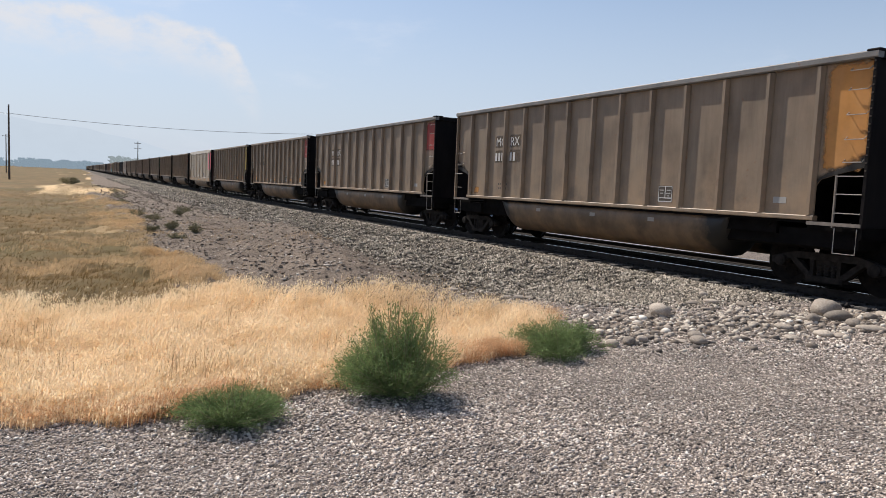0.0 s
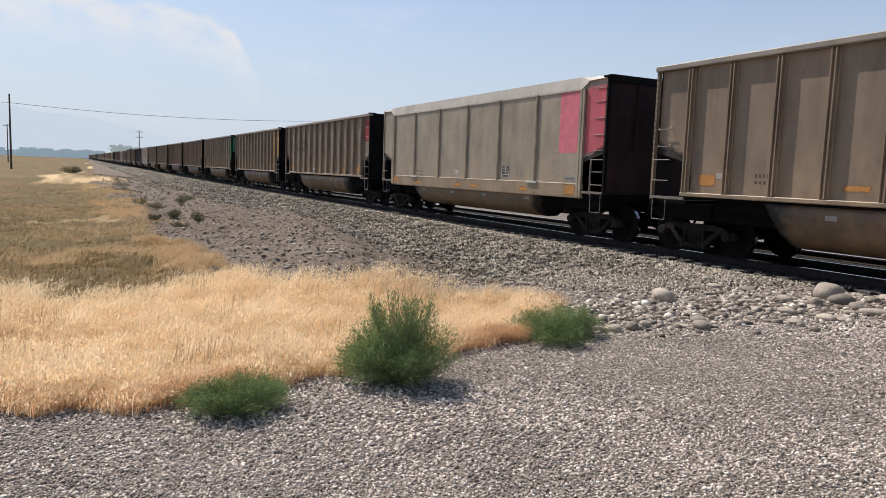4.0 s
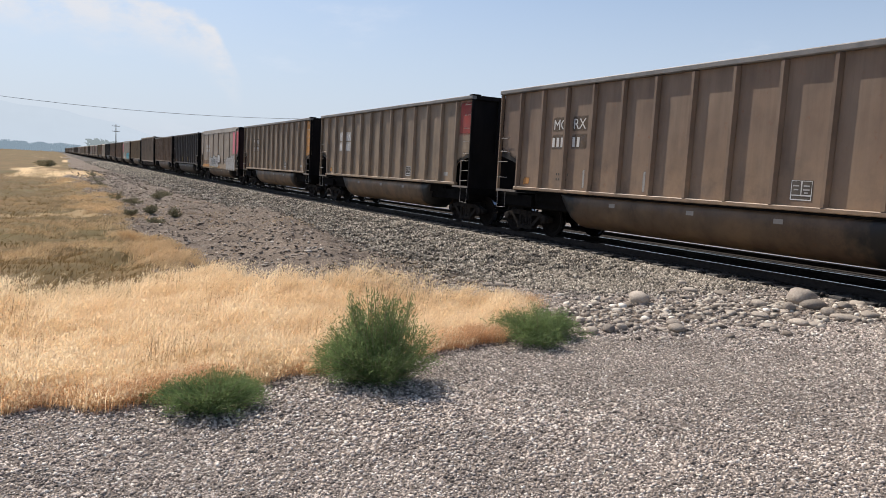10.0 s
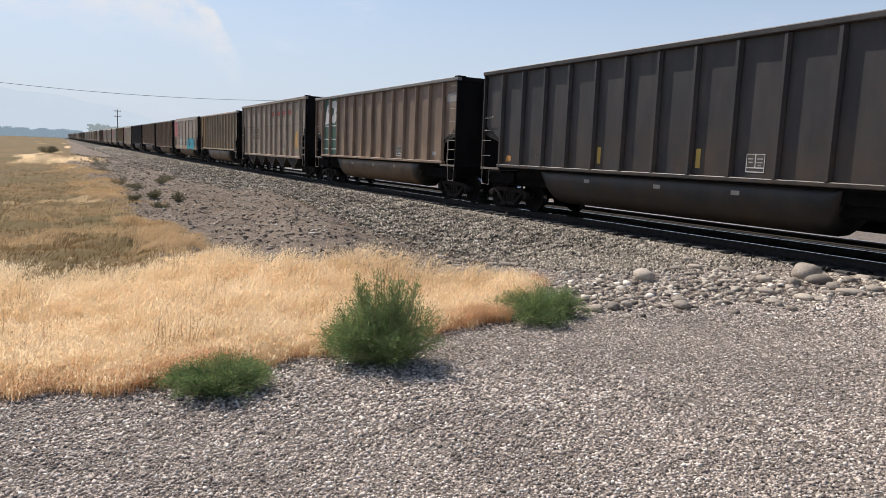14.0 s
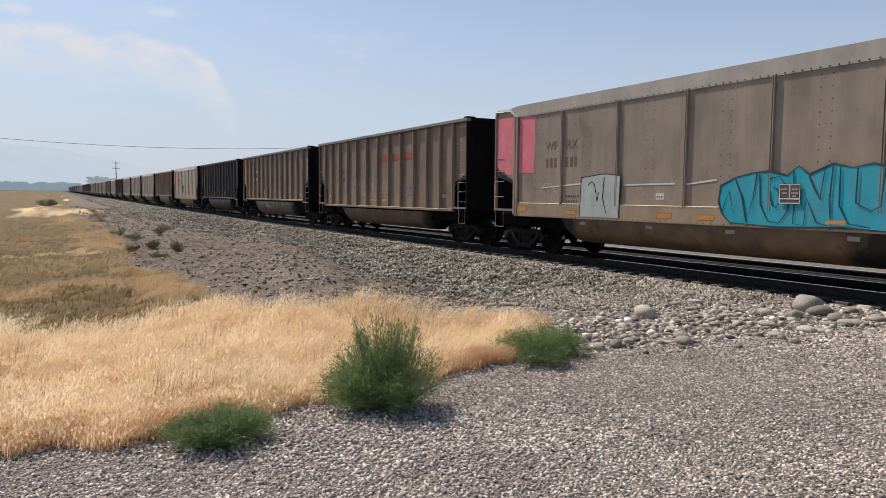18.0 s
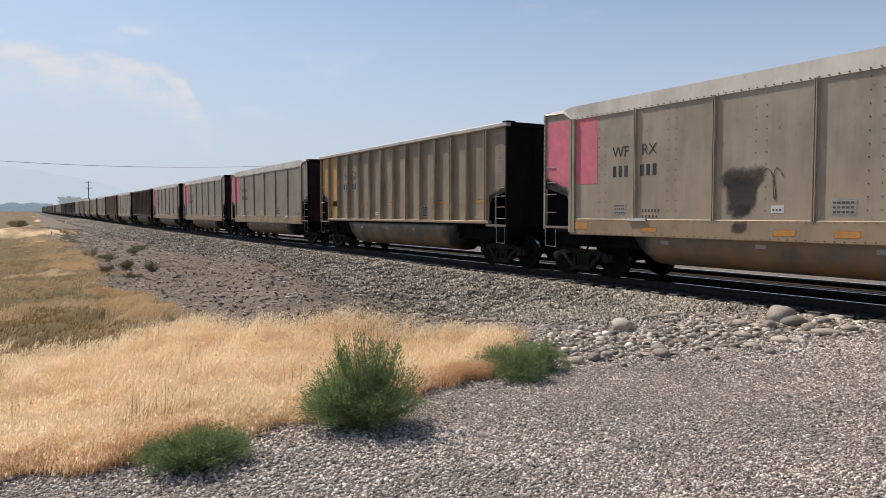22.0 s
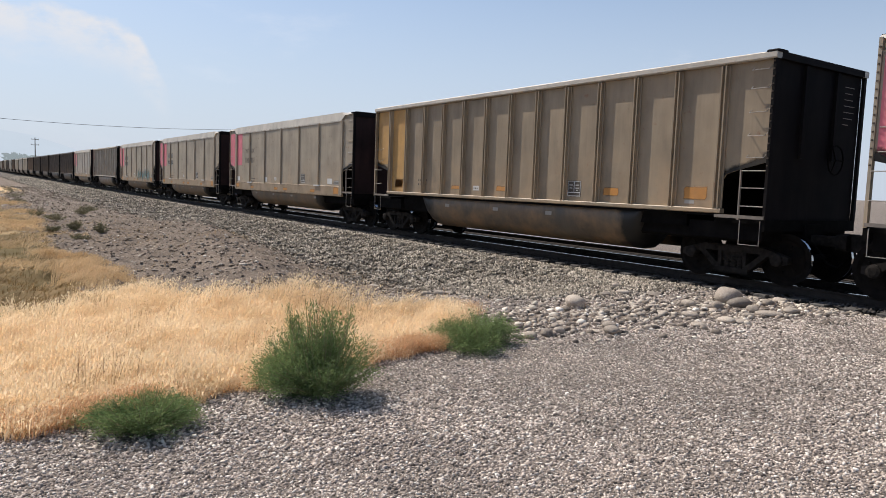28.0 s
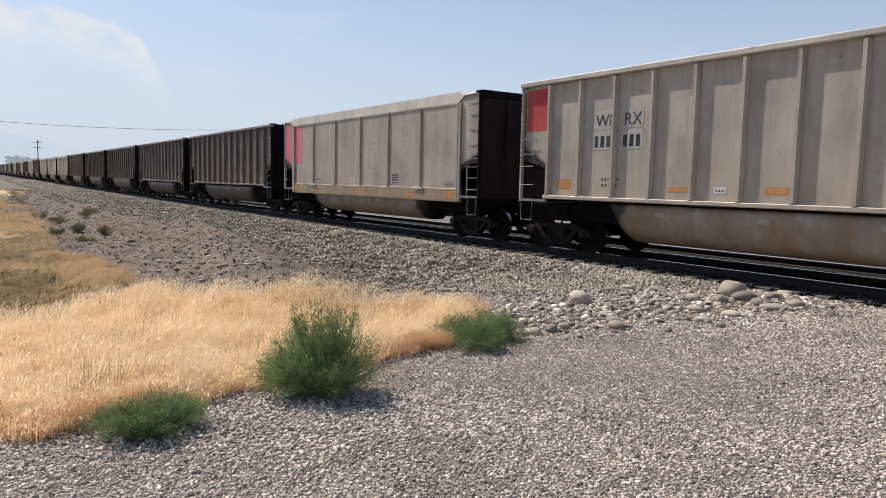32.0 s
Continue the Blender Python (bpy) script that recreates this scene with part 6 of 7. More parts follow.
patch(c, "white_shape", [(2.18, 2.9), (2.18, 3.2), (2.4, 3.25), (2.5, 3.55), (2.18, 3.62), (2.18, 3.9), (2.7, 3.92), (2.95, 3.75), (2.9, 3.45), (2.7, 3.35), (2.85, 3.2), (2.75, 2.95), (2.5, 2.85)], SPRAY["white"], x - 0.003)
for a in (1.0, 3.9, 6.0):
    patch(c, "faded_dash", rect(a - 0.08, a + 0.05, 1.55, 2.2), SPRAY["orange"], x)

c = TRAIN[15]
for i, a in enumerate((7.55, 8.68, 9.85, 11.05)):
    soft_patch(c, "red_block", a, a + 0.62, 3.48, 3.76, "faded_red", x, "faded red painted block", 0.09)
    strokes(c, "dark_rule", [[(a - 0.05, 3.40), (a + 0.62, 3.43)]], 0.016, SPRAY["faded"], x - 0.002)
for a in (2.75, 3.95):
    bars(c, "number_bar", a, 2.48, 0.6, 0.3, 3, SPRAY["faded"], x)
    bars(c, "number_bar", a, 2.1, 0.6, 0.3, 3, SPRAY["faded"], x)
data_box(c, "H", 9.92, 1.44)
strokes(c, "chalk_ring", [[(10.52 + 0.13 * math.cos(0.4 * i), 2.0 + 0.13 * math.sin(0.4 * i)) for i in range(17)]], 0.014, SPRAY["dirty_white"], x, "chalked ring")
patch(c, "ochre_patch", blob(12.3, 1.5, 0.7, 1.1, 5), SPRAY["ochre"], x)
row = Shape()
for z in (2.9, 4.12):
    for a in [1.2 + 0.16 * i for i in range(76)]:
        row.box((-1.512, HALF - a - 0.015, z - 0.015), (-1.49, HALF - a + 0.015, z + 0.015))
part("rivets", row, RIVET_M, c, "rows of dark rivets")

c = TRAIN[18]
strokes(c, "white_script", [curvy(4.2, 1.5, 0.6, 0.8, 41, 16, 1.2), curvy(5.25, 1.55, 0.6, 0.7, 42, 16, 1.0), curvy(6.4, 1.55, 0.6, 0.6, 43, 16, 1.3), curvy(7.55, 1.55, 0.6, 0.65, 44, 16, 1.1)], 0.025, SPRAY["dirty_white"], x, "pale sprayed script")
for a in (7.42, 8.55, 9.66):
    soft_patch(c, "red_block", a, a + 0.78, 2.95, 3.25, "faded_red", x, "faded red painted block", 0.14)
for a in (6.36, 7.55):
    soft_patch(c, "yellow_smear", a, a + 0.56, 1.35, 1.50, "yellow", x, "", 0.07)
for a in (2.4, 3.0):
    bars(c, "number_bar", a, 2.55, 0.42, 0.22, 3, SPRAY["faded"], x)
    bars(c, "number_bar", a, 2.2, 0.42, 0.22, 3, SPRAY["faded"], x)

c = TRAIN[19]
for a, m in ((1.2, "yellow"), (4.32, "yellow"), (7.45, "yellow"), (2.37, "white"), (5.38, "white"), (7.11, "white"), (9.2, "white")):
    patch(c, "painted_tick", rect(a - 0.05, a + 0.05, 1.5, 1.95), SPRAY[m], x)
strokes(c, "white_script", [curvy(5.7, 0.86, 1.0, 0.26, 51, 30, 2.0)], 0.03, SPRAY["dirty_white"], -1.52)

c = TRAIN[20]
soft_patch(c, "faded_patch", 0.12, 0.92, 2.3, 3.98, "rust", x, "faded rusty panel", 0.2)
soft_patch(c, "faded_patch", 1.14, 1.66, 1.7, 3.95, "rust", x, "faded rusty panel", 0.2)
soft_patch(c, "faded_patch", 1.5, 2.0, 1.5, 3.95, "dull_green", x - 0.002, "faded green panel", 0.2)
soft_patch(c, "faded_patch", 2.2, 3.08, 1.45, 3.0, "dull_green", x, "faded green panel", 0.25)
soft_patch(c, "faded_patch", 2.2, 3.08, 2.7, 3.98, "rust", x - 0.002, "faded rusty panel", 0.3)
for a in (4.42, 5.82, 7.54):
    soft_patch(c, "painted_tick", a - 0.07, a + 0.07, 1.38, 1.88, "orange", x - 0.003, "", 0.04)
c = TRAIN[13]
for a in (5.4, 8.5):
    patch(c, "painted_tick", rect(a - 0.06, a + 0.06, 1.5, 1.9), SPRAY["yellow"], x)

c = TRAIN[21]
for i, (a0, a1, z0, z1) in enumerate(((5.45, 6.42, 2.02, 2.45), (5.58, 6.25, 1.55, 2.25), (5.7, 6.12, 1.46, 1.75))):
    soft_patch(c, "black_blot", a0, a1, z0, z1, "blot", -1.566 - 0.002 * i, "black spray-painted blot", 0.16)
soft_patch(c, "black_blot", 5.72, 6.08, 1.18, 1.42, "blot", -1.604, "black spray-painted blot", 0.1)
strokes(c, "black_scrawl", [curvy(6.2, 1.8, 0.6, 0.6, 61, 30, 1.5)], 0.014, SPRAY["faded"], -1.566)
for a, z, w in ((2.54, 1.52, 0.4), (7.66, 1.52, 0.46)):
    soft_patch(c, "white_label", a, a + w, z, z + 0.30, "dirty_white", -1.566, "", 0.06)
    for row in range(3):
        bars(c, "small_print", a + 0.04, z + 0.05 + 0.08 * row, w - 0.08, 0.035, 5, SPRAY["faded"], -1.569, 0.3)

c = TRAIN[25]
strokes(c, "white_scrawl", [curvy(2.7, 1.55, 0.7, 0.7, 81, 20, 1.2), curvy(3.5, 1.6, 0.9, 0.65, 82, 24, 1.6), curvy(6.9, 1.6, 0.9, 0.75, 83, 24, 1.3), curvy(7.9, 1.6, 1.0, 0.75, 84, 24, 1.5), curvy(9.2, 1.6, 1.5, 0.5, 85, 30, 2.2)], 0.02, SPRAY["white"], -1.566, "thin white sprayed scrawl")
c = TRAIN[27]
strokes(c, "dark_scrawl", [curvy(4.0, 1.65, 0.9, 0.5, 86, 24, 1.6), curvy(5.2, 1.75, 0.7, 0.6, 87, 24, 1.4), curvy(5.9, 1.65, 1.0, 0.4, 88, 24, 2.0)], 0.022, SPRAY["coal"], -1.566, "dark sprayed scrawl")
for a in (2.4, 6.0, 6.9):
    patch(c, "white_block", rect(a, a + 0.75, 1.14, 1.40), SPRAY["white"], -1.604)
    patch(c, "sill_dash", rect(a + 0.15, a + 0.6, 1.2, 1.32), SPRAY["orange"], -1.608)
c = TRAIN[31]
for i, (a, w) in enumerate(((8.0, 0.8), (8.75, 0.9), (9.75, 0.9), (10.6, 1.0), (11.6, 1.1))):
    soft_patch(c, "teal_smear", a, a + w, 1.15 + 0.1 * (i % 2), 2.1 - 0.08 * (i % 3), "teal", -1.612 - 0.003 * i, "faded teal sprayed smear", 0.4)
    strokes(c, "teal_line", [curvy(a, 1.2, w, 0.85, 111 + i, 30, 0.6)], 0.02, SPRAY["teal"], -1.632)
c = TRAIN[29]
for a in (1.25, 5.2, 12.3):
    patch(c, "white_label", rect(a, a + 0.42, 1.5, 1.72), SPRAY["white"], -1.566)

# ---- grass ----
def blades(name, px, py, tall, material, seed, width=0.004, lean=0.45, heads=True, base=None, nod=0.0):
    """Grass stalks as bent strips with a loose seed head, joined into one mesh about the point base."""
    r = np.random.RandomState(seed)
    n = len(px)
    a = r.rand(n) * 6.2832
    h = tall * (0.55 + 0.6 * r.rand(n))
    ln = h * lean * (0.3 + r.rand(n))
    wind = np.array([0.85, -0.35])
    dirx, diry = np.cos(a) * ln * 0.6 + wind[0] * ln * 0.7, np.sin(a) * ln * 0.6 + wind[1] * ln * 0.7
    z0 = height(px, py) - 0.01
    b = r.rand(n) * 3.1416
    wx, wy = np.cos(b) * width / 2, np.sin(b) * width / 2
    rows = []
    for t, k in ((0.0, 1.0), (0.5, 0.9), (0.85, 0.6)):
        cx, cy, cz = px + dirx * t * t, py + diry * t * t, z0 + h * (t - nod * t ** 4)
        rows += [np.stack([cx - wx * k, cy - wy * k, cz], -1), np.stack([cx + wx * k, cy + wy * k, cz], -1)]
    tip = np.stack([px + dirx, py + diry, z0 + h * (1 - nod)], -1)
    cols = rows + [tip]
    tris = [(0, 1, 3), (0, 3, 2), (2, 3, 5), (2, 5, 4), (4, 5, 6)]
    if heads:
        for q in range(5):
            t = 0.5 + 0.52 * r.rand(n)
            c2 = r.rand(n) * 6.2832
            o = 0.05 * r.rand(n)
            cx, cy, cz = px + dirx * t * t + np.cos(c2) * o, py + diry * t * t + np.sin(c2) * o, z0 + h * (np.minimum(t, 1.0) - nod * t ** 4) - 0.03 * r.rand(n)
            sz = 0.004 + 0.007 * r.rand(n)
            d3 = r.rand(n) * 6.2832
            k = len(cols)
            cols += [np.stack([cx, cy, cz], -1), np.stack([cx + np.cos(d3) * sz, cy + np.sin(d3) * sz, cz - sz * (1.2 + 1.6 * (nod > 0))], -1), np.stack([cx + np.cos(d3 + 0.9) * sz * 1.4, cy + np.sin(d3 + 0.9) * sz * 1.4, cz + sz * (r.rand(n) - 0.3)], -1)]
            tris.append((k, k + 1, k + 2))
    v = np.stack(cols, 1)
    m = v.shape[1]
    f = np.array(tris)[None] + (np.arange(n) * m)[:, None, None]
    v = v.reshape(-1, 3)
    if base is not None:
        v = v - np.array(base)
    return raw_mesh(name, v, f.reshape(-1, 3), material)


def gold_keep(x, y):
    ang = np.degrees(np.arctan2(x, y))
    d = np.hypot(x, y)
    z = grass_zone(x, y) * (ang > -27) * smooth01(0.9, -0.9, y - gold_back(x) + 0.6 * wave(x, y, 0.9, 4.0))
    return z * np.clip(5.5 / d, 0, 1) ** 1.2


SWAY = []
gold_x, gold_y = scatter(92000, -4.8, 6.2, 4.8, 13.2, gold_keep, 51)
tall_ = 0.33 + 0.07 * wave(gold_x, gold_y, 1.3, 2.0) + 0.10 * wave(gold_x, gold_y, 3.7, 5.0) + 0.09 * wave(gold_x, gold_y, 8.0, 1.0)
tall_ = tall_ * (0.5 + 0.5 * smooth01(0.0, 0.5, gold_y - pad_edge(gold_x)))
cell = (np.floor((gold_x + 4.8) / 1.6).astype(int), np.floor((gold_y - 4.8) / 2.1).astype(int))
for i in range(7):
    for j in range(4):
        k = (cell[0] == i) & (cell[1] == j)
        if k.sum() < 40:
            continue
        base = (float(gold_x[k].mean()), float(gold_y[k].mean()), float(height(gold_x[k].mean(), gold_y[k].mean())))
        o = new("dry_grass", blades("dry_grass", gold_x[k], gold_y[k], tall_[k], GOLD_M, 60 + 7 * i + j, lean=0.85, base=base, nod=0.22))
        o.location = base
        tagged(o, "stand of tall dry golden cheatgrass with feathery heads bending in wind", "grass", "stands of dry grass", "stuff")
        SWAY.append((o, base, 0.9 + 0.1 * (i % 3), 0.7 * i + 1.9 * j))


def strip_keep(x, y):
    e = field_edge(y)
    near = smooth01(-1.3, -0.1, x - e + 0.5 * wave(x, y, 0.8, 8.0)) * smooth01(0.7, -0.2, x - e) * smooth01(8.5, 10.5, y)
    return near * strip_gaps(x, y) * np.clip(14 / y, 0, 1)


sx_, sy_ = scatter(13000, -1.0, 5.0, 9.5, 60.0, strip_keep, 71)
tagged(new("bank_grass", blades("bank_grass", sx_, sy_, 0.17 + 0.06 * wave(sx_, sy_, 2.2, 1.0), TAWNY_M, 72, width=0.008, lean=0.9, nod=0.15)), "pale dry grass along the foot of the bank", "grass", kind="stuff")


def olive_keep(x, y):
    ang = np.degrees(np.arctan2(x, y))
    return grass_zone(x, y) * (ang > -16) * smooth01(-1.0, 1.0, y - gold_back(x)) * np.clip(12 / y, 0, 1) ** 1.5


ox_, oy_ = scatter(34000, -12.0, 4.0, 7.5, 75.0, olive_keep, 73)
tagged(new("field_grass", blades("field_grass", ox_, oy_, 0.10 + 0.03 * wave(ox_, oy_, 1.1, 3.0), OLIVE_M, 74, width=0.011, lean=1.1, heads=False, nod=0.1)), "short olive and straw coloured field grass", "grass", kind="stuff")
ux_, uy_ = scatter(9000, -9.0, 4.0, 9.0, 30.0, lambda x, y: field_tufts(x, y) * np.clip(11 / y, 0, 1), 43)
tagged(new("field_tufts", blades("field_tufts", ux_, uy_, 0.13 + 0 * ux_, TAWNY_M, 44, width=0.006, lean=0.9)), "paler tufts of dry grass thinning out into the field", "grass", kind="stuff")
kx_, ky_ = scatter(2600, 1.5, 7.0, 8.0, 40.0, lambda x, y: (1 - grass_zone(x, y)) * smooth01(0.2, 0.7, wave(x, y, 0.8, 9.0)) * np.clip(12 / y, 0, 1), 75)
tagged(new("bank_stubble", blades("bank_stubble", kx_, ky_, 0.09 + 0 * kx_, STRAW_M, 76, width=0.006, lean=0.9, heads=False)), "sparse dry weeds on the dirt bank", "weeds", kind="stuff")


ex_, ey_ = scatter(8500, -3.0, 6.2, 4.6, 9.0, lambda x, y: smooth01(-0.12, 0.0, y - pad_edge(x)) * smooth01(0.42, 0.05, y - pad_edge(x)) * smooth01(-0.3, 0.3, field_edge(y) - x) * (0.25 + 0.75 * smooth01(-0.2, 0.5, wave(x, y, 1.7, 3.0))), 45)
tagged(new("russet_grass", blades("russet_grass", ex_, ey_, 0.16 + 0.05 * wave(ex_, ey_, 2.5, 1.0), RED_STRAW_M, 46, width=0.004, lean=0.7)), "short russet dry grass fringing the gravel", "grass", kind="stuff")


# ---- bushes ----
def bush(x, y, w, h, seed, count, leaf, material, label, name="green_bush", upright=0.5, stems=60, spikes=0.0):
    """Many stems from one root, each feathered with small leaves; spikes: the share of stems that shoot up past the rest."""
    r = random.Random(seed)
    root = new(name)
    z = float(height(x, y))
    root.location = (x, y, z - 0.01)
    st, lv, lf = Shape(), [], []
    per = count // stems
    lumps = [(r.uniform(0, 6.2832), r.uniform(0.72, 1.12)) for _ in range(9)]
    for i in range(stems):
        a, lump = lumps[i % 9]
        a += r.gauss(0, 0.35)
        shoot = r.random() < spikes
        out = (w / 2) * math.sqrt(r.random()) * r.uniform(0.75, 1.05) * (0.55 if shoot else 1)
        top = h * (1 - (1 - upright) * (2 * out / w) ** 2) * r.uniform(0.45, 1.0) * lump
        if shoot:
            top = h * r.uniform(0.75, 1.12)
        tip = Vector((out * math.cos(a), out * math.sin(a), top))
        start = Vector((tip.x * 0.15, tip.y * 0.15, 0))
        mid = start.lerp(tip, 0.55) + Vector((tip.x * 0.12, tip.y * 0.12, 0.06 * h))
        pts = [start, mid, tip]
        st.tube([tuple(p) for p in pts], [0.006, 0.004, 0.0015], 4)
        spread = 0.022 if shoot else 0.040
        for _ in range(per):
            t = r.uniform(0.12, 1.0)
            q = start.lerp(mid, t / 0.55) if t < 0.55 else mid.lerp(tip, (t - 0.55) / 0.45)
            along = ((mid - start) if t < 0.55 else (tip - mid)).normalized()
            q = q + Vector((r.gauss(0, 1), r.gauss(0, 1), r.gauss(0, 0.6))) * spread * (w / 0.8) * (1.25 - 0.6 * t)
            if q.z < 0.01:
                q.z = 0.012 + 0.02 * r.random()
            d = (along + Vector((r.gauss(0, 0.6), r.gauss(0, 0.6), r.gauss(0, 0.5)))).normalized()
            u = d.orthogonal().normalized()
            u.rotate(Matrix.Rotation(r.uniform(0, 6.28), 3, d))
            s = leaf * r.uniform(0.5, 1.5)
            k = len(lv)
            lv += [q - u * s * 0.06, q + d * s * 0.5 + u * s * 0.11, q + d * s, q + d * s * 0.5 - u * s * 0.11]
            lf += [(k, k + 1, k + 2), (k, k + 2, k + 3)]
    part("branch_work", st, STEM_M, root)
    part("foliage", raw_mesh("foliage", np.array([tuple(v) for v in lv]), np.array(lf), material), None, root)
    return tagged(root, label, "bush")


B1 = bush(0.93, 4.80, 0.84, 0.31, 5, 24000, 0.020, LEAF_M, "low spreading green weed bush at the edge of dry grass", upright=0.35, stems=150)
B2 = bush(2.28, 5.0, 1.08, 0.66, 6, 46000, 0.024, LEAF_M, "tall feathery green bush between gravel and dry grass", upright=0.36, stems=230, spikes=0.20)
B3 = bush(4.42, 5.74, 1.2, 0.44, 7, 22000, 0.027, LEAF_M, "rounded green bush at the edge of the gravel", upright=0.35, stems=150)
dead = [(2.28 + 0.28 * math.cos(a) * q, 5.1 + 0.22 * math.sin(a) * q) for a, q in ((random.Random(i).uniform(0, 6.28), random.Random(i + 50).random()) for i in range(46))]
dead_x, dead_y = np.array([p[0] for p in dead]), np.array([p[1] for p in dead])
tagged(new("dead_stalks", blades("dead_stalks", dead_x, dead_y, 0.74 + 0 * dead_x, STRAW_M, 77, width=0.008, lean=0.25)), "dry brown stalks standing behind the green bush", "weeds", kind="stuff")
spk = scatter(900, -4.0, 5.0, 5.2, 10.5, lambda x, y: grass_zone(x, y) * smooth01(0.55, 0.9, wave(x, y, 2.6, 1.0)), 78)
tagged(new("tall_stalks", blades("tall_stalks", spk[0], spk[1], 0.42 + 0 * spk[0], STRAW_M, 79, width=0.005, lean=0.25)), "taller brown seed stalks above the dry grass", "grass", kind="stuff")
SWAY += [(B1, B1.location[:], 0.8, 0.5), (B2, B2.location[:], 1.4, 2.0), (B3, B3.location[:], 0.8, 3.3)]
for i, (x, y, w, h) in enumerate(((3.07, 26.8, 0.6, 0.40), (3.69, 25.4, 0.5, 0.42), (2.25, 25.1, 0.6, 0.25), (2.5, 34.8, 0.9, 0.42), (3.04, 61, 1.8, 0.6), (4.5, 36.6, 0.9, 0.4), (5.3, 40.6, 1.0, 0.4),
                                  (2.83, 30.7, 0.9, 0.3), (2.7, 22.5, 0.7, 0.22), (2.6, 50, 1.2, 0.4), (3.5, 72, 1.8, 0.6))):
    bush(x, y, w, h, 300 + i, 1500, 0.05, SAGE_M, "small dusty grey-green shrub on the stony bank", "dry_shrub", 0.5, 30)
bush(-0.6, 92.0, 2.6, 0.9, 330, 900, 0.25, SAGE_M, "dark shrub on the grassy mound", "dry_shrub", 0.5, 40)


# ---- poles and wire ----
def pole(x, y, top, label, arms=1, r=0.16):
    p = new("utility_pole")
    z = float(height(x, y))
    p.location = (x, y, z - 0.3)
    hh = top - z + 0.3
    part("shaft", Shape().tube([(0, 0, 0), (0, 0, hh * 0.5), (0, 0, hh)], [r, r * 0.85, r * 0.68], 10), POLE_M, p)
    for i in range(arms):
        zz = hh - 0.5 - 1.5 * i
        part("crossarm", Shape().box((-0.95, -0.05, zz - 0.06), (0.95, 0.05, zz + 0.06)), POLE_M, p)
        for xx in (-0.85, -0.45, 0.45, 0.85):
            part("insulator", Shape().tube([(xx, 0, zz + 0.07), (xx, 0, zz + 0.16), (xx, 0, zz + 0.24)], [0.02, 0.06, 0.03], 6), WIRE_M, p)
    return tagged(p, label, "pole")


pole(-9.15, 130, 11.5, "tall bare wooden utility pole in the dry field", 0)
pole(-17.4, 237, 11.2, "distant wooden utility pole with a crossarm in the field", 1)
pole(16.2, 225, 10.9, "distant wooden utility pole with two crossarms beyond the line", 2, 0.15)
pole(50.0, 130, 12.3, "tall wooden utility pole beyond the railway line", 1)
pole(-44.0, 131, 12.0, "tall wooden utility pole far out in the field", 1)


def wire(a, b, sag):
    s = Shape()
    pts = []
    for i in range(25):
        t = i / 24
        p = Vector(a).lerp(Vector(b), t)
        p.z -= sag * 4 * t * (1 - t)
        pts.append(tuple(p))
    return tagged(new("overhead_wire", s.tube(pts, 0.032, 5).mesh("overhead_wire", WIRE_M)), "dark overhead wire slung between utility poles across the line", "wire")


wire((-9.15, 130, 10.15), (50, 130, 11.3), 1.1)
wire((-9.15, 130, 10.15), (-44, 131, 11.4), 0.5)


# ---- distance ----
# far haze is put into the colour, which glows evenly without a lamp
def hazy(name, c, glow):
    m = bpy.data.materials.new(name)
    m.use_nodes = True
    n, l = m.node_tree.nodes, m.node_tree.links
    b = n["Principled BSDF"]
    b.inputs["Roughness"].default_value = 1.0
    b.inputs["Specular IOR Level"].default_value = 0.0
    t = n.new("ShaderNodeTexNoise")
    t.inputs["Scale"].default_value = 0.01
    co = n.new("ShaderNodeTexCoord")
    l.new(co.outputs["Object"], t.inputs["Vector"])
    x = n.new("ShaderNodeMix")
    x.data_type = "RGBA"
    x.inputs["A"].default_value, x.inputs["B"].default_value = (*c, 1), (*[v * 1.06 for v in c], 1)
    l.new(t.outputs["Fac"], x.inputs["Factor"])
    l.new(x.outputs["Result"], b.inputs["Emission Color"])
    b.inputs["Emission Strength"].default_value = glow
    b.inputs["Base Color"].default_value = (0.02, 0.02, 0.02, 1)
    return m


def ridge(name, dist, a0, a1, n, top, material, label, seed):
    """A far range as a slab of mountainside along an arc."""
    v, f = [], []
    for i in range(n + 1):
        t = i / n
        a = radians(a0 + (a1 - a0) * t)
        h = top(t, a0 + (a1 - a0) * t) * dist
        for k, hh in ((1.0, -20.0), (1.02, h * 0.55), (1.06, h)):
            v.append((dist * k * math.sin(a), dist * k * math.cos(a), hh + 1.65))
    for i in range(n):
        for k in range(2):
            q = i * 3 + k
            f += [(q, q + 3, q + 4), (q, q + 4, q + 1)]
    me = raw_mesh(name, np.array(v), np.array(f), material, smooth=True)
    return tagged(new(name, me), label, "mountain", kind="structure")


def peak(t, deg):
    bump = 0.012 * noise.noise(Vector((deg * 0.13, 0.3, 0))) + 0.004 * noise.noise(Vector((deg * 0.6, 1.3, 0)))
    return max(0.004, float(np.interp(deg, [-60, -30, -14, -6, -2, 3, 8, 14, 22, 40], [0.05, 0.085, 0.082, 0.074, 0.064, 0.045, 0.026, 0.018, 0.014, 0.012])) + bump)


ridge("backdrop_range", 4200, -60, 60, 120, peak, hazy("mountain_painted_haze", (0.545, 0.62, 0.71), 1.0), "pale blue smoke-hazed mountain range on the horizon", 1)


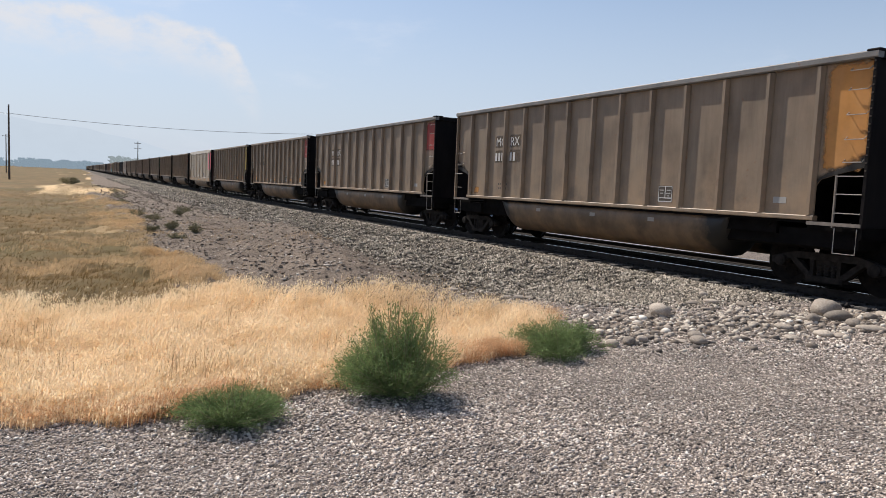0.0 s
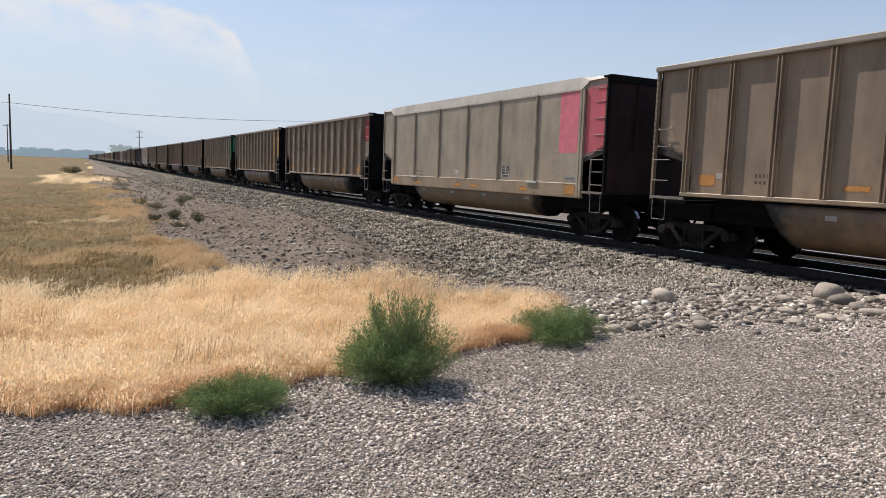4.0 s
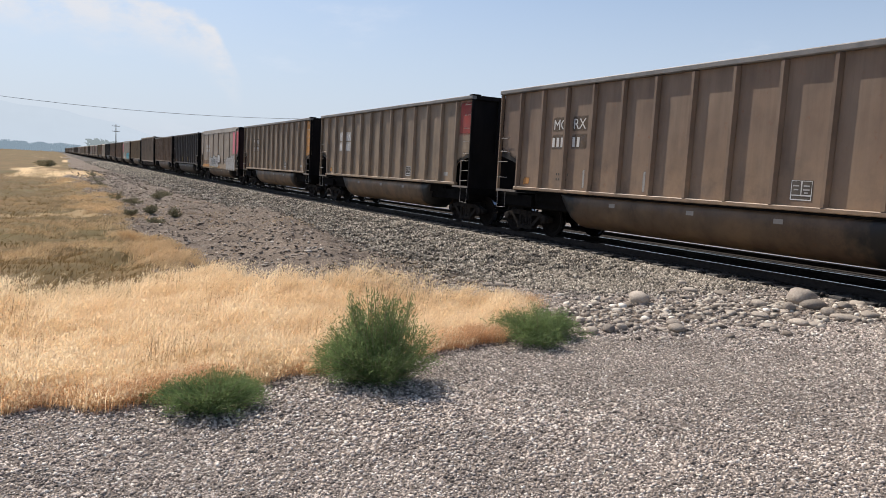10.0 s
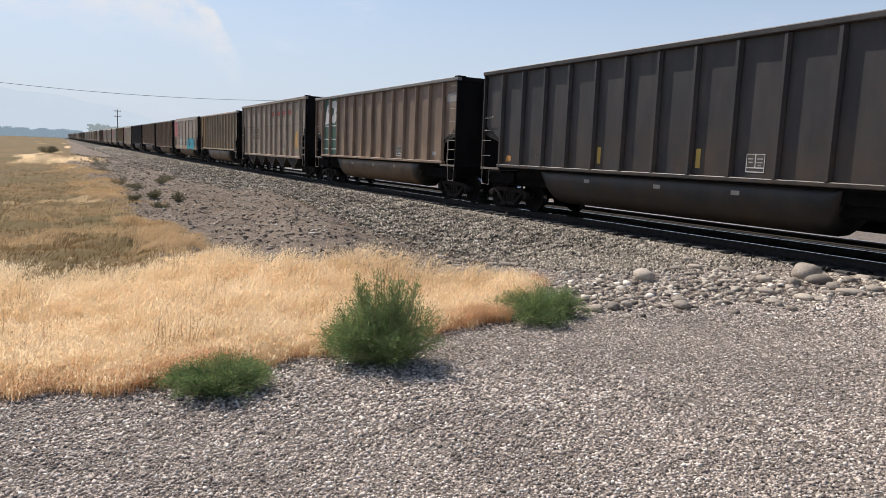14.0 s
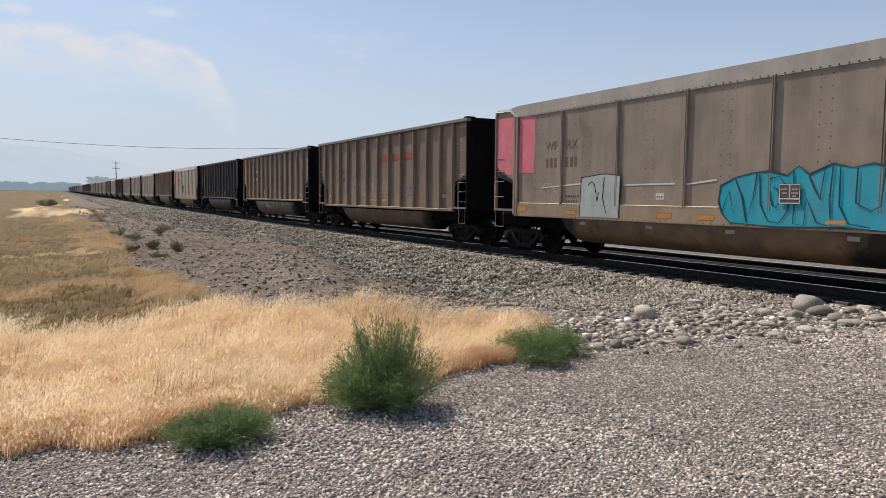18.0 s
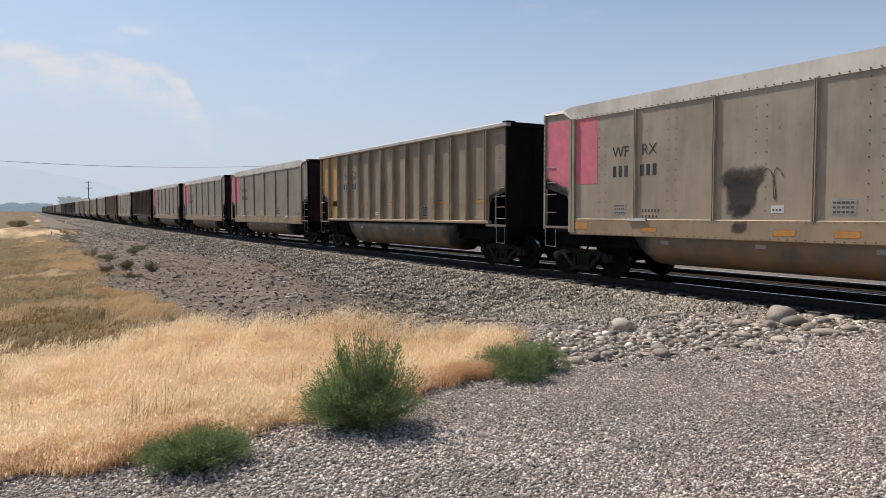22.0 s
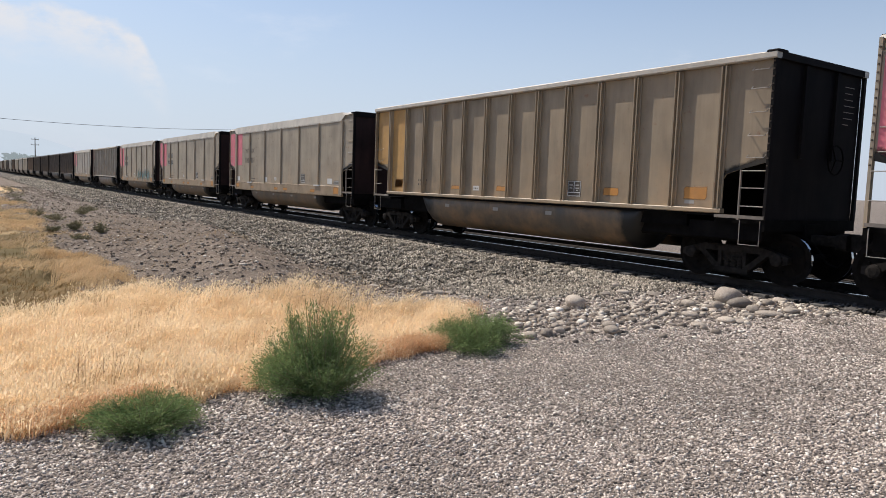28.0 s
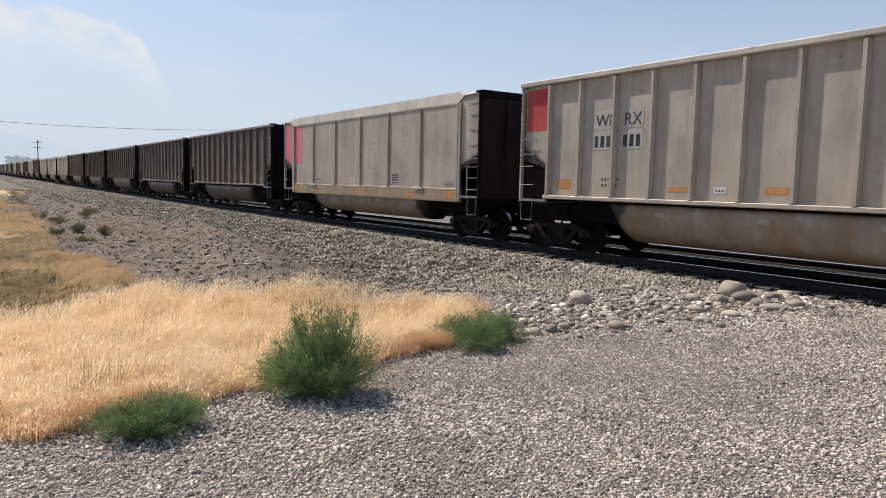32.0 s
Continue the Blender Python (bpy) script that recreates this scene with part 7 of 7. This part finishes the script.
def far_trees(name, spots, material, label, seed):
    """A distant wood: crowns of many ragged leaf clumps on short trunks, joined."""
    r = random.Random(seed)
    v, f = [], []
    for x, y, h in spots:
        z = float(height(x, y))
        for _ in range(150):
            t = r.random()
            rad = 0.42 * h * math.sqrt(r.random()) * (1 - 0.55 * abs(t - 0.45))
            a = r.uniform(0, 6.28)
            c = Vector((x + rad * math.cos(a) * 1.3, y + rad * math.sin(a), z + h * (0.12 + 0.86 * t)))
            s = h * r.uniform(0.10, 0.2)
            k = len(v)
            for q in range(4):
                v.append(tuple(c + Vector((r.gauss(0, 1), r.gauss(0, 1), r.gauss(0, 0.8))).normalized() * s))
            f += [(k, k + 1, k + 2), (k, k + 2, k + 3), (k, k + 3, k + 1), (k + 1, k + 3, k + 2)]
    return tagged(new(name, raw_mesh(name, np.array(v), np.array(f), material)), label, "trees", kind="stuff")


tr = random.Random(90)
grove = [(tr.uniform(30, 150), tr.uniform(620, 760), tr.uniform(8, 13)) for _ in range(64)]
far_trees("near_grove", grove, hazy("near_leaves_painted_haze", (0.27, 0.315, 0.335), 1.0), "hazy grey-green grove behind the far end of the train", 91)
wood = [(tr.uniform(-420, 30), tr.uniform(980, 1150), tr.uniform(6, 11.5)) for _ in range(260)]
far_trees("far_wood", wood, hazy("far_leaves_painted_haze", (0.23, 0.30, 0.365), 1.0), "blue-hazed line of distant trees across the plain", 92)

# ---- the run: the train gathers speed, plants stir in the wind ----
# seconds, metres along the line of the trailing corner of car 0
RUN = [(0, 21.81), (1, 7.55), (2, -6.83), (3, -21.41), (4.25, -39.9), (5.5, -58.59), (6, -66.05), (7, -81.23), (8, -96.54), (9, -112.04), (10, -127.64), (11, -143.34), (12, -159.25), (13, -175.25),
       (14.5, -199.35), (16, -223.68), (17, -240.25), (18, -256.97), (19, -273.82), (20, -290.81), (21, -307.88), (22, -325.16), (23, -342.5), (24, -360.03), (25, -377.68), (26.5, -404.4), (28, -431.33),
       (29, -449.3), (30, -467.2), (31, -485.35), (32, -503.6)]


def run_at(t):
    """The train's way between the rows, by a cubic through its neighbours."""
    ts = [r[0] for r in RUN]
    i = max(0, min(len(RUN) - 2, int(np.searchsorted(ts, t, side="right")) - 1))

    def slope(j):
        a, b = max(0, j - 1), min(len(RUN) - 1, j + 1)
        return (RUN[b][1] - RUN[a][1]) / (RUN[b][0] - RUN[a][0])

    d = RUN[i + 1][0] - RUN[i][0]
    u = (t - RUN[i][0]) / d
    return (RUN[i][1] * (1 + 2 * u) * (1 - u) ** 2 + slope(i) * d * u * (1 - u) ** 2 + RUN[i + 1][1] * u * u * (3 - 2 * u) + slope(i + 1) * d * u * u * (u - 1))


# slack in the couplers: metres by which single cars stand off the even spacing
SLACK = {30: 0.22, 32: -0.12}


def car_pose(k, t):
    y = run_at(t) + PITCH * k - HALF + SLACK.get(k, 0.0)
    z0, z1 = float(rise(y - 6.34)), float(rise(y + 6.34))
    return pose(LINE_X, y, RAIL_TOP + (z0 + z1) / 2, math.degrees(math.atan2(z1 - z0, 12.68)))


def motions():
    beats = [0.5 * i for i in range(65)]
    for k, car in TRAIN.items():
        walk(car, [(t, car_pose(k, t)) for t in beats])
        if not WHEELS[k]:
            continue
        close = [f / FPS for f in range(int(32 * FPS) + 1) if -12 < run_at(f / FPS) + PITCH * k - HALF < 38]
        if len(close) < 3:
            continue
        start = run_at(close[0])
        spin = [(t, math.degrees((start - run_at(t)) / 0.457)) for t in close]
        if close[0] > 0.05:
            spin.insert(0, (0.0, 0.0))
        if close[-1] < 31.95:
            spin.append((32.0, spin[-1][1]))
        for w in WHEELS[k]:
            x, y, z = w.location
            walk(w, [(t, pose(x, y, z, a)) for t, a in spin])
    for o, base, amount, phase in SWAY:
        rows = []
        for i in range(81):
            t = 0.4 * i
            g = math.sin(2.3 * t + phase) + 0.6 * math.sin(3.9 * t + 2.1 * phase) + 0.4 * math.sin(0.7 * t + phase)
            rows.append((t, pose(*base, amount * 0.55 * math.cos(1.9 * t + phase), amount * g, 0)))
        walk(o, rows)


motions()
